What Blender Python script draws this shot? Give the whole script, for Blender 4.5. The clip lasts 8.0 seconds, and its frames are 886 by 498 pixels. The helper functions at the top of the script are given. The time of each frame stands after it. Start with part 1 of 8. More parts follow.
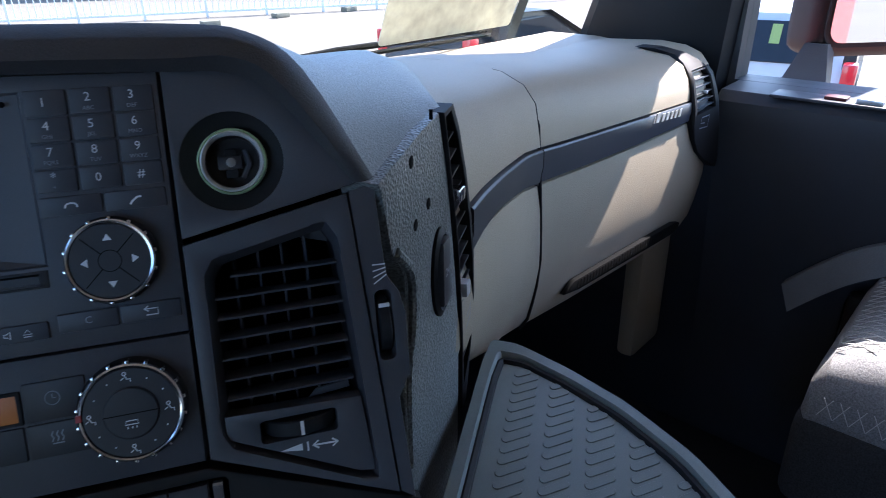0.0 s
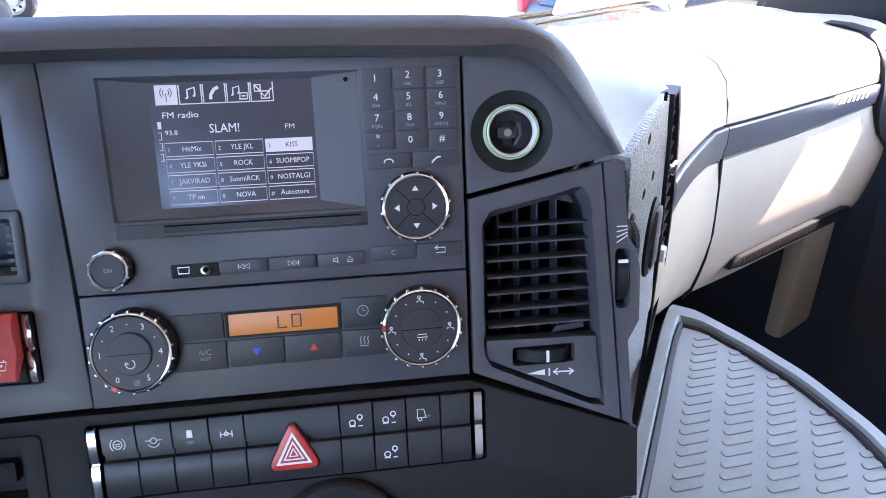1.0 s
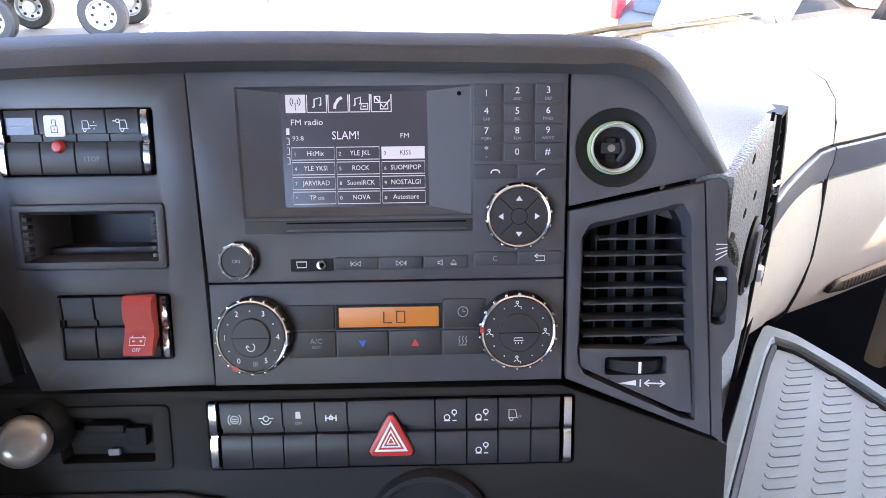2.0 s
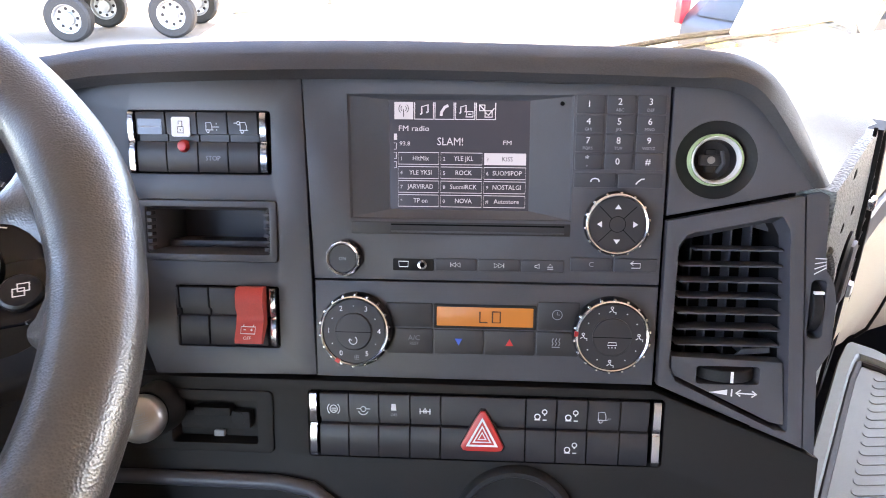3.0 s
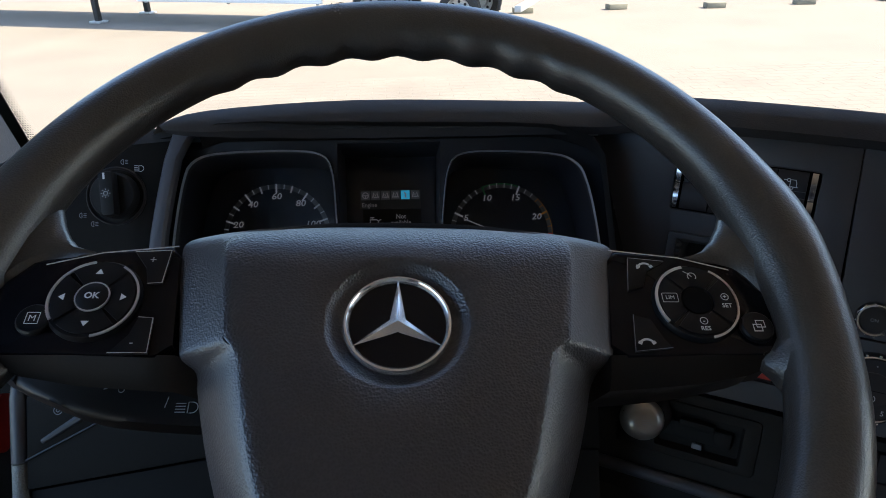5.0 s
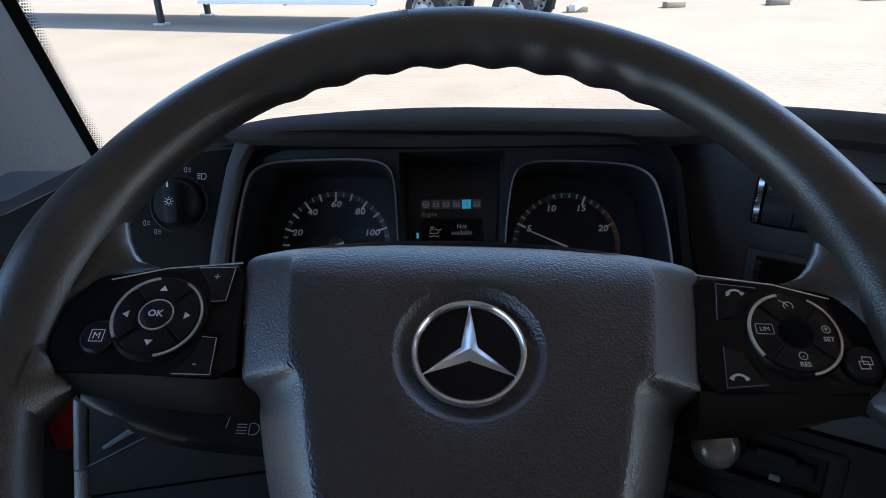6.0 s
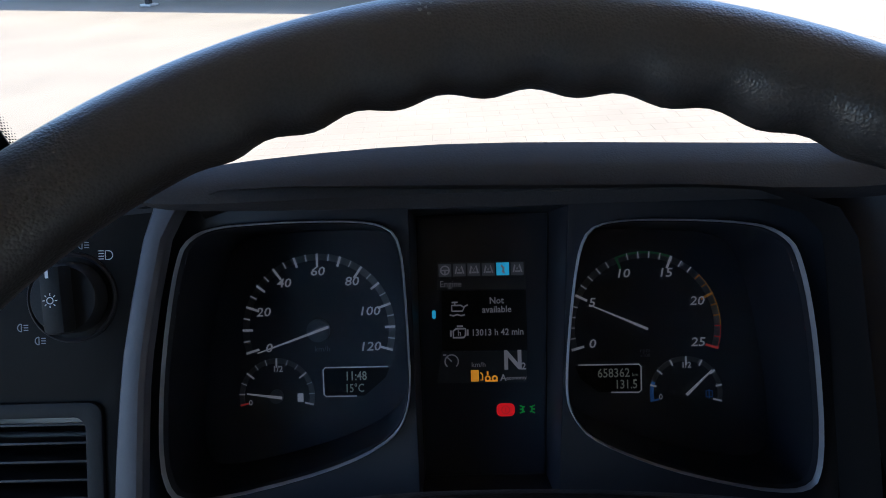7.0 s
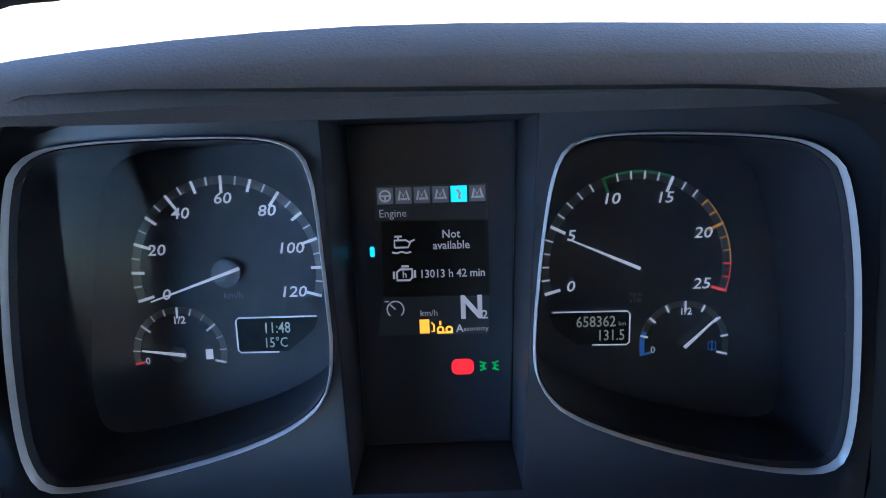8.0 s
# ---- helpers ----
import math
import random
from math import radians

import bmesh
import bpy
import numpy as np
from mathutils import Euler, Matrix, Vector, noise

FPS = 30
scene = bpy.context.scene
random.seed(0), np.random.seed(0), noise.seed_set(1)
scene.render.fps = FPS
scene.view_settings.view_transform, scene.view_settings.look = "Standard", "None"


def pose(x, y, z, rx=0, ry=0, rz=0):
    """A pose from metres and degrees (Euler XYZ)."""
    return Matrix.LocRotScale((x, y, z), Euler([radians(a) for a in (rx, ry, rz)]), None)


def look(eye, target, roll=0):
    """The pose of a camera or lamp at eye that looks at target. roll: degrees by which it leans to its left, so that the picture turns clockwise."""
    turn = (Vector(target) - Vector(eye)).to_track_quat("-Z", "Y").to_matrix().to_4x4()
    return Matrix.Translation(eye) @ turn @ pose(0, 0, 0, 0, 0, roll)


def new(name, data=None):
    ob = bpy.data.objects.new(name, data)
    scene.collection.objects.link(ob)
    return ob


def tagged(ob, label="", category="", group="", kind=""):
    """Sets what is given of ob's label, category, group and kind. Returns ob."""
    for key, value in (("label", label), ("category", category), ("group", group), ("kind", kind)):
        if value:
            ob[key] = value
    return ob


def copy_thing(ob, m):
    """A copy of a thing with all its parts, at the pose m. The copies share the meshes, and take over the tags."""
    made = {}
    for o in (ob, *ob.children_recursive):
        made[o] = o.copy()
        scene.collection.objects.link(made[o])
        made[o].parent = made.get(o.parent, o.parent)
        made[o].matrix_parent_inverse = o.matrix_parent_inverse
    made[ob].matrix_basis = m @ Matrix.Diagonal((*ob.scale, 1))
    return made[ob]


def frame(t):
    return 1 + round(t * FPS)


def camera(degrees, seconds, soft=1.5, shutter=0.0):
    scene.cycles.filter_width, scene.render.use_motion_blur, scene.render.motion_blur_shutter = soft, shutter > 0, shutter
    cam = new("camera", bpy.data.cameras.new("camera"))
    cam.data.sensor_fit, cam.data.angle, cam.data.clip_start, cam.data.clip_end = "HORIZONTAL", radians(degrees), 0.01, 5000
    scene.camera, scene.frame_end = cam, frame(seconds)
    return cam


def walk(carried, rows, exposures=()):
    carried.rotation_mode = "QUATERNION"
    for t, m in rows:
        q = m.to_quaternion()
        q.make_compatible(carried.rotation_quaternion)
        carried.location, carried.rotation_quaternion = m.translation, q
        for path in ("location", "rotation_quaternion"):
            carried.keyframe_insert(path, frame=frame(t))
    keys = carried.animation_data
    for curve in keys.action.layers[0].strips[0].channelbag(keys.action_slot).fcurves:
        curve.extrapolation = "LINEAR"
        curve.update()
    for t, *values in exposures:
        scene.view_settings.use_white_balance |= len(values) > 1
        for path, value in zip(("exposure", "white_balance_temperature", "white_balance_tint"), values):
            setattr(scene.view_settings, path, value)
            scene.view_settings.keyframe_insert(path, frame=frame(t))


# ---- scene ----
cam = camera(66.7, 8.0, soft=0.9, shutter=0.10)
PATH = [
    (0.0, (-0.0362, -0.1189, 2.4029), (1.3104, 1.0971, 1.5615), -0.91),
    (0.5, (-0.1064, -0.1119, 2.4171), (1.0855, 1.2128, 1.5091), -1.0),
    (1.0, (-0.1376, -0.1112, 2.4316), (0.9244, 1.3023, 1.4967), -1.35),
    (1.5, (-0.1538, -0.119, 2.4405), (0.792, 1.3766, 1.5083), -1.59),
    (3.0, (-0.1962, -0.1168, 2.4528), (0.5481, 1.5019, 1.544), -2.02),
    (3.5, (-0.2544, -0.0955, 2.4822), (0.357, 1.5693, 1.5578), -1.72),
    (4.0, (-0.3288, -0.0884, 2.5027), (0.103, 1.6393, 1.5924), -1.54),
    (4.5, (-0.4017, -0.0882, 2.506), (-0.141, 1.6785, 1.6055), -1.11),
    (5.0, (-0.4252, -0.1075, 2.509), (-0.3176, 1.6824, 1.6233), -1.38),
    (5.2, (-0.4274, -0.1143, 2.5114), (-0.3654, 1.6779, 1.6259), -1.57),
    (6.3, (-0.4437, -0.0401, 2.5092), (-0.4981, 1.7544, 1.6278), -2.76),
    (6.5, (-0.4507, 0.0152, 2.5057), (-0.5121, 1.8081, 1.6216), -2.88),
    (7.0, (-0.4561, 0.1124, 2.4908), (-0.4849, 1.879, 1.5536), -3.2),
    (7.5, (-0.4414, 0.1711, 2.4731), (-0.4642, 1.8165, 1.3363), -3.43),
    (8.0, (-0.4311, 0.2016, 2.4545), (-0.4452, 1.8066, 1.2613), -3.31),
]
EXPOSURES = [(0.0, 2.2, 5180, 20), (0.5, 3.15, 5400, 22), (1.0, 4.58, 5800, 29), (1.5, 4.72, 6100, 30), (3.0, 4.8, 7000, 30), (3.5, 4.55, 7000, 29), (4.0, 3.4, 6600, 23),
             (4.5, 2.4, 6000, 17), (5.2, 2.15, 6200, 18), (6.5, 2.1, 5500, 17), (7.2, 2.45, 5650, 19), (7.5, 3.5, 5450, 18), (8.0, 4.25, 5200, 17)]
walk(cam, [(t, look(eye, target, roll)) for t, eye, target, roll in PATH], EXPOSURES)

# ---- light ----
SUN_TO = Vector((1.0, -0.12, 1.1)).normalized()
world = bpy.data.worlds.new("sky")
scene.world = world
world.use_nodes = True
wn = world.node_tree.nodes
sky = wn.new("ShaderNodeTexSky")
sky.sky_type, sky.sun_disc = "NISHITA", False
sky.sun_elevation = math.asin(SUN_TO.z)
sky.sun_rotation = math.atan2(SUN_TO.x, SUN_TO.y)
world.node_tree.links.new(sky.outputs[0], wn["Background"].inputs[0])
wn["Background"].inputs[1].default_value = 0.15
sun = new("sun", bpy.data.lights.new("sun", "SUN"))
sun.data.energy, sun.data.angle, sun.data.color = 5.0, radians(0.5), (1.0, 0.84, 0.63)
sun.matrix_world = look(SUN_TO * 60, (0, 0, 0))


# ---- materials ----
def mat(name, color, rough=0.5, metal=0.0, grain=0.0, scale=400.0, relief=0.0, blotch=0.0, blotch_scale=9.0, emit=0.0, coat=0.0, kind="noise", spec=0.5):
    """Procedural material: colour varied at two scales, and a fine relief."""
    m = bpy.data.materials.new(name)
    m.use_nodes = True
    nt = m.node_tree
    b = nt.nodes["Principled BSDF"]
    b.inputs["Base Color"].default_value = (*color, 1)
    b.inputs["Roughness"].default_value = rough
    b.inputs["Metallic"].default_value = metal
    b.inputs["Coat Weight"].default_value = coat
    b.inputs["Specular IOR Level"].default_value = spec
    if emit:
        b.inputs["Emission Color"].default_value = (*color, 1)
        b.inputs["Emission Strength"].default_value = emit
    geo = nt.nodes.new("ShaderNodeNewGeometry")
    if kind == "leather":
        tex = nt.nodes.new("ShaderNodeTexVoronoi")
        tex.feature = "SMOOTH_F1"
        tex.inputs["Smoothness"].default_value = 0.35
        tex.inputs["Scale"].default_value = scale
        warp = nt.nodes.new("ShaderNodeTexNoise")
        warp.inputs["Scale"].default_value = scale * 0.5
        mixv = nt.nodes.new("ShaderNodeMix")
        mixv.data_type = "VECTOR"
        mixv.inputs[0].default_value = 0.0006
        nt.links.new(geo.outputs["Position"], warp.inputs["Vector"])
        nt.links.new(geo.outputs["Position"], mixv.inputs[4])
        nt.links.new(warp.outputs["Color"], mixv.inputs[5])
        nt.links.new(mixv.outputs[1], tex.inputs["Vector"])
        height = tex.outputs["Distance"]
    else:
        tex = nt.nodes.new("ShaderNodeTexNoise")
        tex.inputs["Scale"].default_value = scale
        tex.inputs["Detail"].default_value = 3.0
        nt.links.new(geo.outputs["Position"], tex.inputs["Vector"])
        height = tex.outputs["Fac"]
    if grain or blotch:
        big = nt.nodes.new("ShaderNodeTexNoise")
        big.inputs["Scale"].default_value = blotch_scale
        big.inputs["Detail"].default_value = 6.0
        nt.links.new(geo.outputs["Position"], big.inputs["Vector"])
        acc = None
        for out, amount in ((height, grain), (big.outputs["Fac"], blotch)):
            r = nt.nodes.new("ShaderNodeMapRange")
            r.inputs[1].default_value, r.inputs[2].default_value = 0.25, 0.75
            r.inputs[3].default_value, r.inputs[4].default_value = 1 - amount, 1 + amount
            nt.links.new(out, r.inputs[0])
            if acc is None:
                acc = r.outputs[0]
            else:
                mul = nt.nodes.new("ShaderNodeMath")
                mul.operation = "MULTIPLY"
                nt.links.new(acc, mul.inputs[0])
                nt.links.new(r.outputs[0], mul.inputs[1])
                acc = mul.outputs[0]
        mx = nt.nodes.new("ShaderNodeVectorMath")
        mx.operation = "SCALE"
        mx.inputs[0].default_value = color
        nt.links.new(acc, mx.inputs["Scale"])
        nt.links.new(mx.outputs[0], b.inputs["Base Color"])
        rr = nt.nodes.new("ShaderNodeMapRange")
        rr.inputs[3].default_value, rr.inputs[4].default_value = max(0.02, rough - 0.5 * blotch), min(1, rough + 0.5 * blotch)
        nt.links.new(big.outputs["Fac"], rr.inputs[0])
        nt.links.new(rr.outputs[0], b.inputs["Roughness"])
    if relief:
        bump = nt.nodes.new("ShaderNodeBump")
        bump.inputs["Strength"].default_value = 1.0
        bump.inputs["Distance"].default_value = relief
        nt.links.new(height, bump.inputs["Height"])
        nt.links.new(bump.outputs["Normal"], b.inputs["Normal"])
    return m


KEYPAD = mat("keypad_plastic", (0.044, 0.044, 0.052), 0.42, grain=0.08, scale=1800, relief=0.00002, blotch=0.1)
PANEL = mat("satin_charcoal_plastic", (0.064, 0.065, 0.074), 0.42, grain=0.10, scale=1800, relief=0.00003, blotch=0.12, blotch_scale=14)
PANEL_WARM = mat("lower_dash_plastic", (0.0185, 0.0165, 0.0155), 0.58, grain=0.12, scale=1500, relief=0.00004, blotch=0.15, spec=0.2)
# darker copy of the lower dash plastic, with the dash's shade in its colour
KNEE_SHADED = mat("shaded_knee_plastic", (0.0100, 0.0088, 0.0080), 0.62, grain=0.12, scale=1500, relief=0.00004, blotch=0.15, spec=0.13)
SOFT = mat("soft_grained_dash_skin", (0.041, 0.040, 0.042), 0.55, grain=0.15, scale=900, relief=0.0002, blotch=0.12, spec=0.4)
GRAIN = mat("grey_grained_plastic", (0.195, 0.20, 0.19), 0.42, grain=0.15, scale=800, relief=0.00024, blotch=0.12, kind="leather")
BUTTON = mat("button_plastic", (0.024, 0.022, 0.024), 0.45, grain=0.1, scale=1500, relief=0.00002, blotch=0.12, blotch_scale=30)
BLACK = mat("matt_black_plastic", (0.015, 0.015, 0.016), 0.6, grain=0.15, scale=700, relief=0.00004, spec=0.25)
GLOSS = mat("gloss_black_plastic", (0.006, 0.006, 0.008), 0.2, blotch=0.1, spec=0.2)
# near-black that paints the shade of holes and recesses; also colours joints and wiper
SHADE_BLACK = mat("shade_black_plastic", (0.004, 0.004, 0.004), 0.85, spec=0.1)
CHROME = mat("polished_trim_chrome", (0.74, 0.74, 0.75), 0.15, 0.95, blotch=0.08, blotch_scale=60)
SATIN = mat("satin_silver_trim", (0.70, 0.71, 0.74), 0.36, 0.7, blotch=0.12, blotch_scale=40)
RIM_TRIM = mat("satin_bezel_trim", (0.58, 0.59, 0.63), 0.34, 0.45, blotch=0.1, blotch_scale=50)
WHITE = mat("white_print", (0.75, 0.76, 0.78), 0.5)
GREY_PRINT = mat("grey_print", (0.30, 0.31, 0.34), 0.5)
BRIGHT = mat("bright_silver", (0.78, 0.78, 0.76), 0.3, 0.25, blotch=0.1, blotch_scale=60)
RED = mat("red_plastic", (0.50, 0.035, 0.03), 0.35, blotch=0.1, blotch_scale=40)
DARK_RED = mat("dark_red_switch", (0.09, 0.012, 0.012), 0.4, blotch=0.1, blotch_scale=40)
RED_COVER = mat("red_cover_plastic", (0.52, 0.055, 0.04), 0.45, grain=0.08, scale=900, blotch=0.12, blotch_scale=30)
BLUE = mat("blue_print", (0.04, 0.12, 0.6), 0.5)
RED_PRINT = mat("red_print", (0.6, 0.03, 0.03), 0.5)
GREEN_RING = mat("green_socket_ring", (0.42, 0.55, 0.30), 0.4, blotch=0.2, blotch_scale=60)
AMBER = mat("amber_lcd", (0.46, 0.165, 0.028), 0.3, blotch=0.08, blotch_scale=30, emit=0.012)
AMBER_DARK = mat("lcd_segment", (0.05, 0.016, 0.006), 0.3)
SCREEN = mat("screen_glass", (0.030, 0.031, 0.038), 0.2, blotch=0.1, emit=0.05)
GLOW = mat("screen_white", (0.46, 0.445, 0.47), 0.4, emit=0.024)
GLOW_DIM = mat("screen_grey", (0.42, 0.42, 0.45), 0.4, emit=0.02)
GLOW_BLUE = mat("screen_cyan", (0.05, 0.50, 0.75), 0.4, emit=0.09)
GLOW_ORANGE = mat("screen_amber", (0.95, 0.38, 0.02), 0.4, emit=0.08)
GLOW_RED = mat("warning_red", (0.85, 0.012, 0.015), 0.4, emit=0.085)
GLOW_GREEN = mat("warning_green", (0.02, 0.35, 0.05), 0.4, emit=0.05)
CLUSTER_GLASS = mat("cluster_display_glass", (0.046, 0.052, 0.066), 0.22, blotch=0.1)
SCREEN_PANEL = mat("screen_panel_grey", (0.03, 0.035, 0.042), 0.35, emit=0.006)
SCREEN_TAB = mat("screen_tab_grey", (0.11, 0.12, 0.13), 0.4, emit=0.02)
DIAL_TICK = mat("dial_print", (0.58, 0.58, 0.58), 0.5, emit=0.03)
DIAL_BAND = mat("dial_band", (0.17, 0.17, 0.17), 0.6)
DIAL_ORANGE = mat("dial_orange", (0.62, 0.25, 0.03), 0.5, emit=0.02)
DIAL_RED = mat("dial_red", (0.65, 0.05, 0.04), 0.5, emit=0.03)
DIAL_GREEN = mat("dial_green", (0.05, 0.25, 0.09), 0.5, emit=0.008)
DIAL_BLUE = mat("dial_blue", (0.06, 0.22, 0.60), 0.5, emit=0.012)
CARRIER = mat("dial_carrier_plastic", (0.030, 0.032, 0.039), 0.38, blotch=0.1, blotch_scale=20, spec=0.3)
DIAL_FACE = mat("dial_face", (0.050, 0.054, 0.065), 0.42, blotch=0.15, blotch_scale=20)
LCD_TEXT = mat("lcd_text", (0.45, 0.46, 0.36), 0.5, emit=0.016)
CREAM = mat("cream_grained_plastic", (0.41, 0.35, 0.25), 0.55, grain=0.05, scale=600, relief=0.00025, blotch=0.06, blotch_scale=7, kind="leather")
TRIM_GREY = mat("slate_satin_trim", (0.15, 0.16, 0.18), 0.34, 0.2, grain=0.05, scale=800, blotch=0.1)
TRAY = mat("grey_blue_tray_plastic", (0.165, 0.192, 0.184), 0.42, grain=0.08, scale=900, relief=0.00006, blotch=0.12, blotch_scale=12)
LEATHER = mat("steering_wheel_leather", (0.038, 0.034, 0.030), 0.34, grain=0.15, scale=1000, relief=0.00014, blotch=0.2, blotch_scale=25, kind="leather", spec=0.8)
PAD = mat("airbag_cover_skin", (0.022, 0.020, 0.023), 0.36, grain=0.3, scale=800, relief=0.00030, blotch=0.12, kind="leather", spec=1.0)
# lighter copy of the cover skin; window light on the sides is in the colour
PAD_LIT_SIDE = mat("airbag_lit_side_skin", (0.066, 0.062, 0.064), 0.40, grain=0.15, scale=900, relief=0.00020, blotch=0.15, kind="leather", spec=0.9)
SCUFF = mat("scuffed_leather", (0.20, 0.20, 0.19), 0.8, grain=0.4, scale=900)
DOOR = mat("door_plastic", (0.046, 0.048, 0.055), 0.5, grain=0.12, scale=700, relief=0.0001, blotch=0.15)
CARPET = mat("cab_carpet", (0.020, 0.020, 0.022), 0.95, grain=0.4, scale=300, relief=0.001)
LINING = mat("beige_cab_lining", (0.70, 0.61, 0.50), 0.85, grain=0.08, scale=300, relief=0.0003, blotch=0.06)
PILLAR = mat("grey_pillar_cover", (0.045, 0.047, 0.050), 0.55, grain=0.15, scale=420, relief=0.0004, blotch=0.1, kind="leather")
RUBBER = mat("black_rubber", (0.012, 0.012, 0.012), 0.7, grain=0.2, scale=200, blotch=0.2)
FABRIC = mat("grey_seat_fabric", (0.32, 0.31, 0.30), 0.95, grain=0.4, scale=420, relief=0.0004, blotch=0.1)
FABRIC_DARK = mat("dark_seat_fabric", (0.05, 0.05, 0.05), 0.95, grain=0.5, scale=380, relief=0.001, blotch=0.1)
THREAD = mat("white_seat_thread", (0.70, 0.68, 0.64), 0.9)
ASPHALT = mat("yard_asphalt", (0.160, 0.136, 0.107), 0.9, grain=0.15, scale=60, relief=0.002, blotch=0.12, blotch_scale=0.5)
PAVER = mat("yard_paver", (0.163, 0.138, 0.109), 0.9, grain=0.1, scale=80, relief=0.0005, blotch=0.12, blotch_scale=0.8)
CONCRETE = mat("kerb_concrete", (0.17, 0.16, 0.12), 0.9, grain=0.2, scale=40, relief=0.002, blotch=0.2, blotch_scale=3)
TRAILER_WHITE = mat("trailer_paint", (0.62, 0.62, 0.60), 0.45, grain=0.05, scale=20, blotch=0.12, blotch_scale=1.0)
STEEL = mat("galvanised_steel", (0.40, 0.41, 0.42), 0.5, 0.8, grain=0.1, scale=60, blotch=0.15, blotch_scale=4)
CAR_SILVER = mat("silver_car_paint", (0.52, 0.51, 0.50), 0.42, 0.15, blotch=0.05, coat=0.2)
CAR_DARK = mat("dark_car_paint", (0.022, 0.022, 0.026), 0.3, 0.0, blotch=0.05, coat=0.2)
CAR_GLASS = mat("tinted_car_glass", (0.020, 0.024, 0.028), 0.08, blotch=0.1, spec=0.3)
TAIL = mat("tail_lamp_red", (0.55, 0.02, 0.03), 0.15, blotch=0.15, blotch_scale=30, coat=0.5)
PLATE = mat("yellow_plate", (0.75, 0.50, 0.05), 0.4)
GRAB = mat("grey_grab_plastic", (0.26, 0.255, 0.25), 0.5, grain=0.12, scale=600, relief=0.0002, blotch=0.1)
TRUCK_RED = mat("red_truck_paint", (0.45, 0.02, 0.025), 0.25, blotch=0.06, coat=0.6)
FENCE = mat("white_fence_paint", (0.70, 0.70, 0.68), 0.5, blotch=0.1, blotch_scale=2)
WALL_FAR = mat("pale_render_wall", (0.62, 0.60, 0.56), 0.85, grain=0.1, scale=8, blotch=0.1, blotch_scale=0.4)
PAPER = mat("printed_paper", (0.58, 0.62, 0.52), 0.7, blotch=0.25, blotch_scale=30)
YELLOW = mat("yellow_sticker", (0.30, 0.36, 0.09), 0.5, blotch=0.1, blotch_scale=50)
MIRROR_CHROME = mat("polished_chrome", (0.90, 0.90, 0.91), 0.16, 0.85, blotch=0.04, blotch_scale=80)
STRIP = mat("dark_slate_dash_strip", (0.060, 0.064, 0.076), 0.42, grain=0.06, scale=800, relief=0.00003, blotch=0.1)
WHEEL_KEY = mat("wheel_key_plastic", (0.009, 0.009, 0.010), 0.34, grain=0.08, scale=1500, relief=0.00002, blotch=0.1, blotch_scale=30, spec=0.22)
GAUGE = mat("small_gauge_face", (0.045, 0.048, 0.056), 0.42, blotch=0.15, blotch_scale=20)
# lighter slate for the sunward lip; the other recess walls are black for shade
SURROUND_LIT = mat("lit_satin_surround", (0.085, 0.083, 0.098), 0.42, 0.1, grain=0.05, scale=900, blotch=0.1)
FLANK = mat("dark_grained_side_plastic", (0.19, 0.205, 0.20), 0.42, grain=0.25, scale=480, relief=0.0007, blotch=0.15, kind="leather")
# black plastic whose brown tint paints the warm bounce from the cab lining
SPOKE_BACK = mat("bounce_tinted_spoke_plastic", (0.018, 0.013, 0.010), 0.55, grain=0.12, scale=1200, relief=0.00003, blotch=0.1, spec=0.2)
STALK = mat("stalk_plastic", (0.012, 0.010, 0.009), 0.5, grain=0.12, scale=1200, relief=0.00003, blotch=0.12)
START_METAL = mat("start_button_metal", (0.33, 0.31, 0.29), 0.3, 0.6, blotch=0.12, blotch_scale=60)
HORN = mat("worn_horn_print", (0.085, 0.085, 0.09), 0.5, grain=0.3, scale=900)
MIRROR = mat("mirror_silver", (0.9, 0.9, 0.9), 0.02, 1.0)


def glass(name, tint=(1, 1, 1), gloss=0.06):
    """A thin pane: lets light straight through and mirrors a little."""
    m = bpy.data.materials.new(name)
    m.use_nodes = True
    nt = m.node_tree
    nt.nodes.remove(nt.nodes["Principled BSDF"])
    clear = nt.nodes.new("ShaderNodeBsdfTransparent")
    clear.inputs[0].default_value = (*tint, 1)
    shine = nt.nodes.new("ShaderNodeBsdfGlossy")
    shine.inputs["Roughness"].default_value = 0.02
    mix = nt.nodes.new("ShaderNodeMixShader")
    lw = nt.nodes.new("ShaderNodeLayerWeight")
    lw.inputs[0].default_value = 0.12
    r = nt.nodes.new("ShaderNodeMath")
    r.operation = "MULTIPLY"
    r.inputs[1].default_value = gloss * 6
    nt.links.new(lw.outputs["Fresnel"], r.inputs[0])
    nt.links.new(r.outputs[0], mix.inputs[0])
    nt.links.new(clear.outputs[0], mix.inputs[1])
    nt.links.new(shine.outputs[0], mix.inputs[2])
    nt.links.new(mix.outputs[0], nt.nodes["Material Output"].inputs[0])
    return m


GLASS = glass("windscreen_glass", (0.93, 0.97, 0.95), 0.05)
LENS = glass("instrument_lens", (0.92, 0.93, 0.95), 0.10)


# ---- shapes ----
class Plan:
    """A flat working frame: u to the right, v up, w towards the driver, in metres; its axes may be stretched and twisted a little."""
    def __init__(self, c, u, v, stretch=(1.0, 0.0, 0.0, 1.0), twist=(0.0, 0.0)):
        self.c, u, v = Vector(c), Vector(u).normalized(), Vector(v).normalized()
        self.n = u.cross(v)
        self.u, self.v = u * stretch[0] + v * stretch[1], u * stretch[2] + v * stretch[3]
        self.t = u * twist[0] + v * twist[1]

    def __call__(self, u, v, w=0.0):
        return self.c + self.u * u + self.v * v + self.t * (u * v) + self.n * w


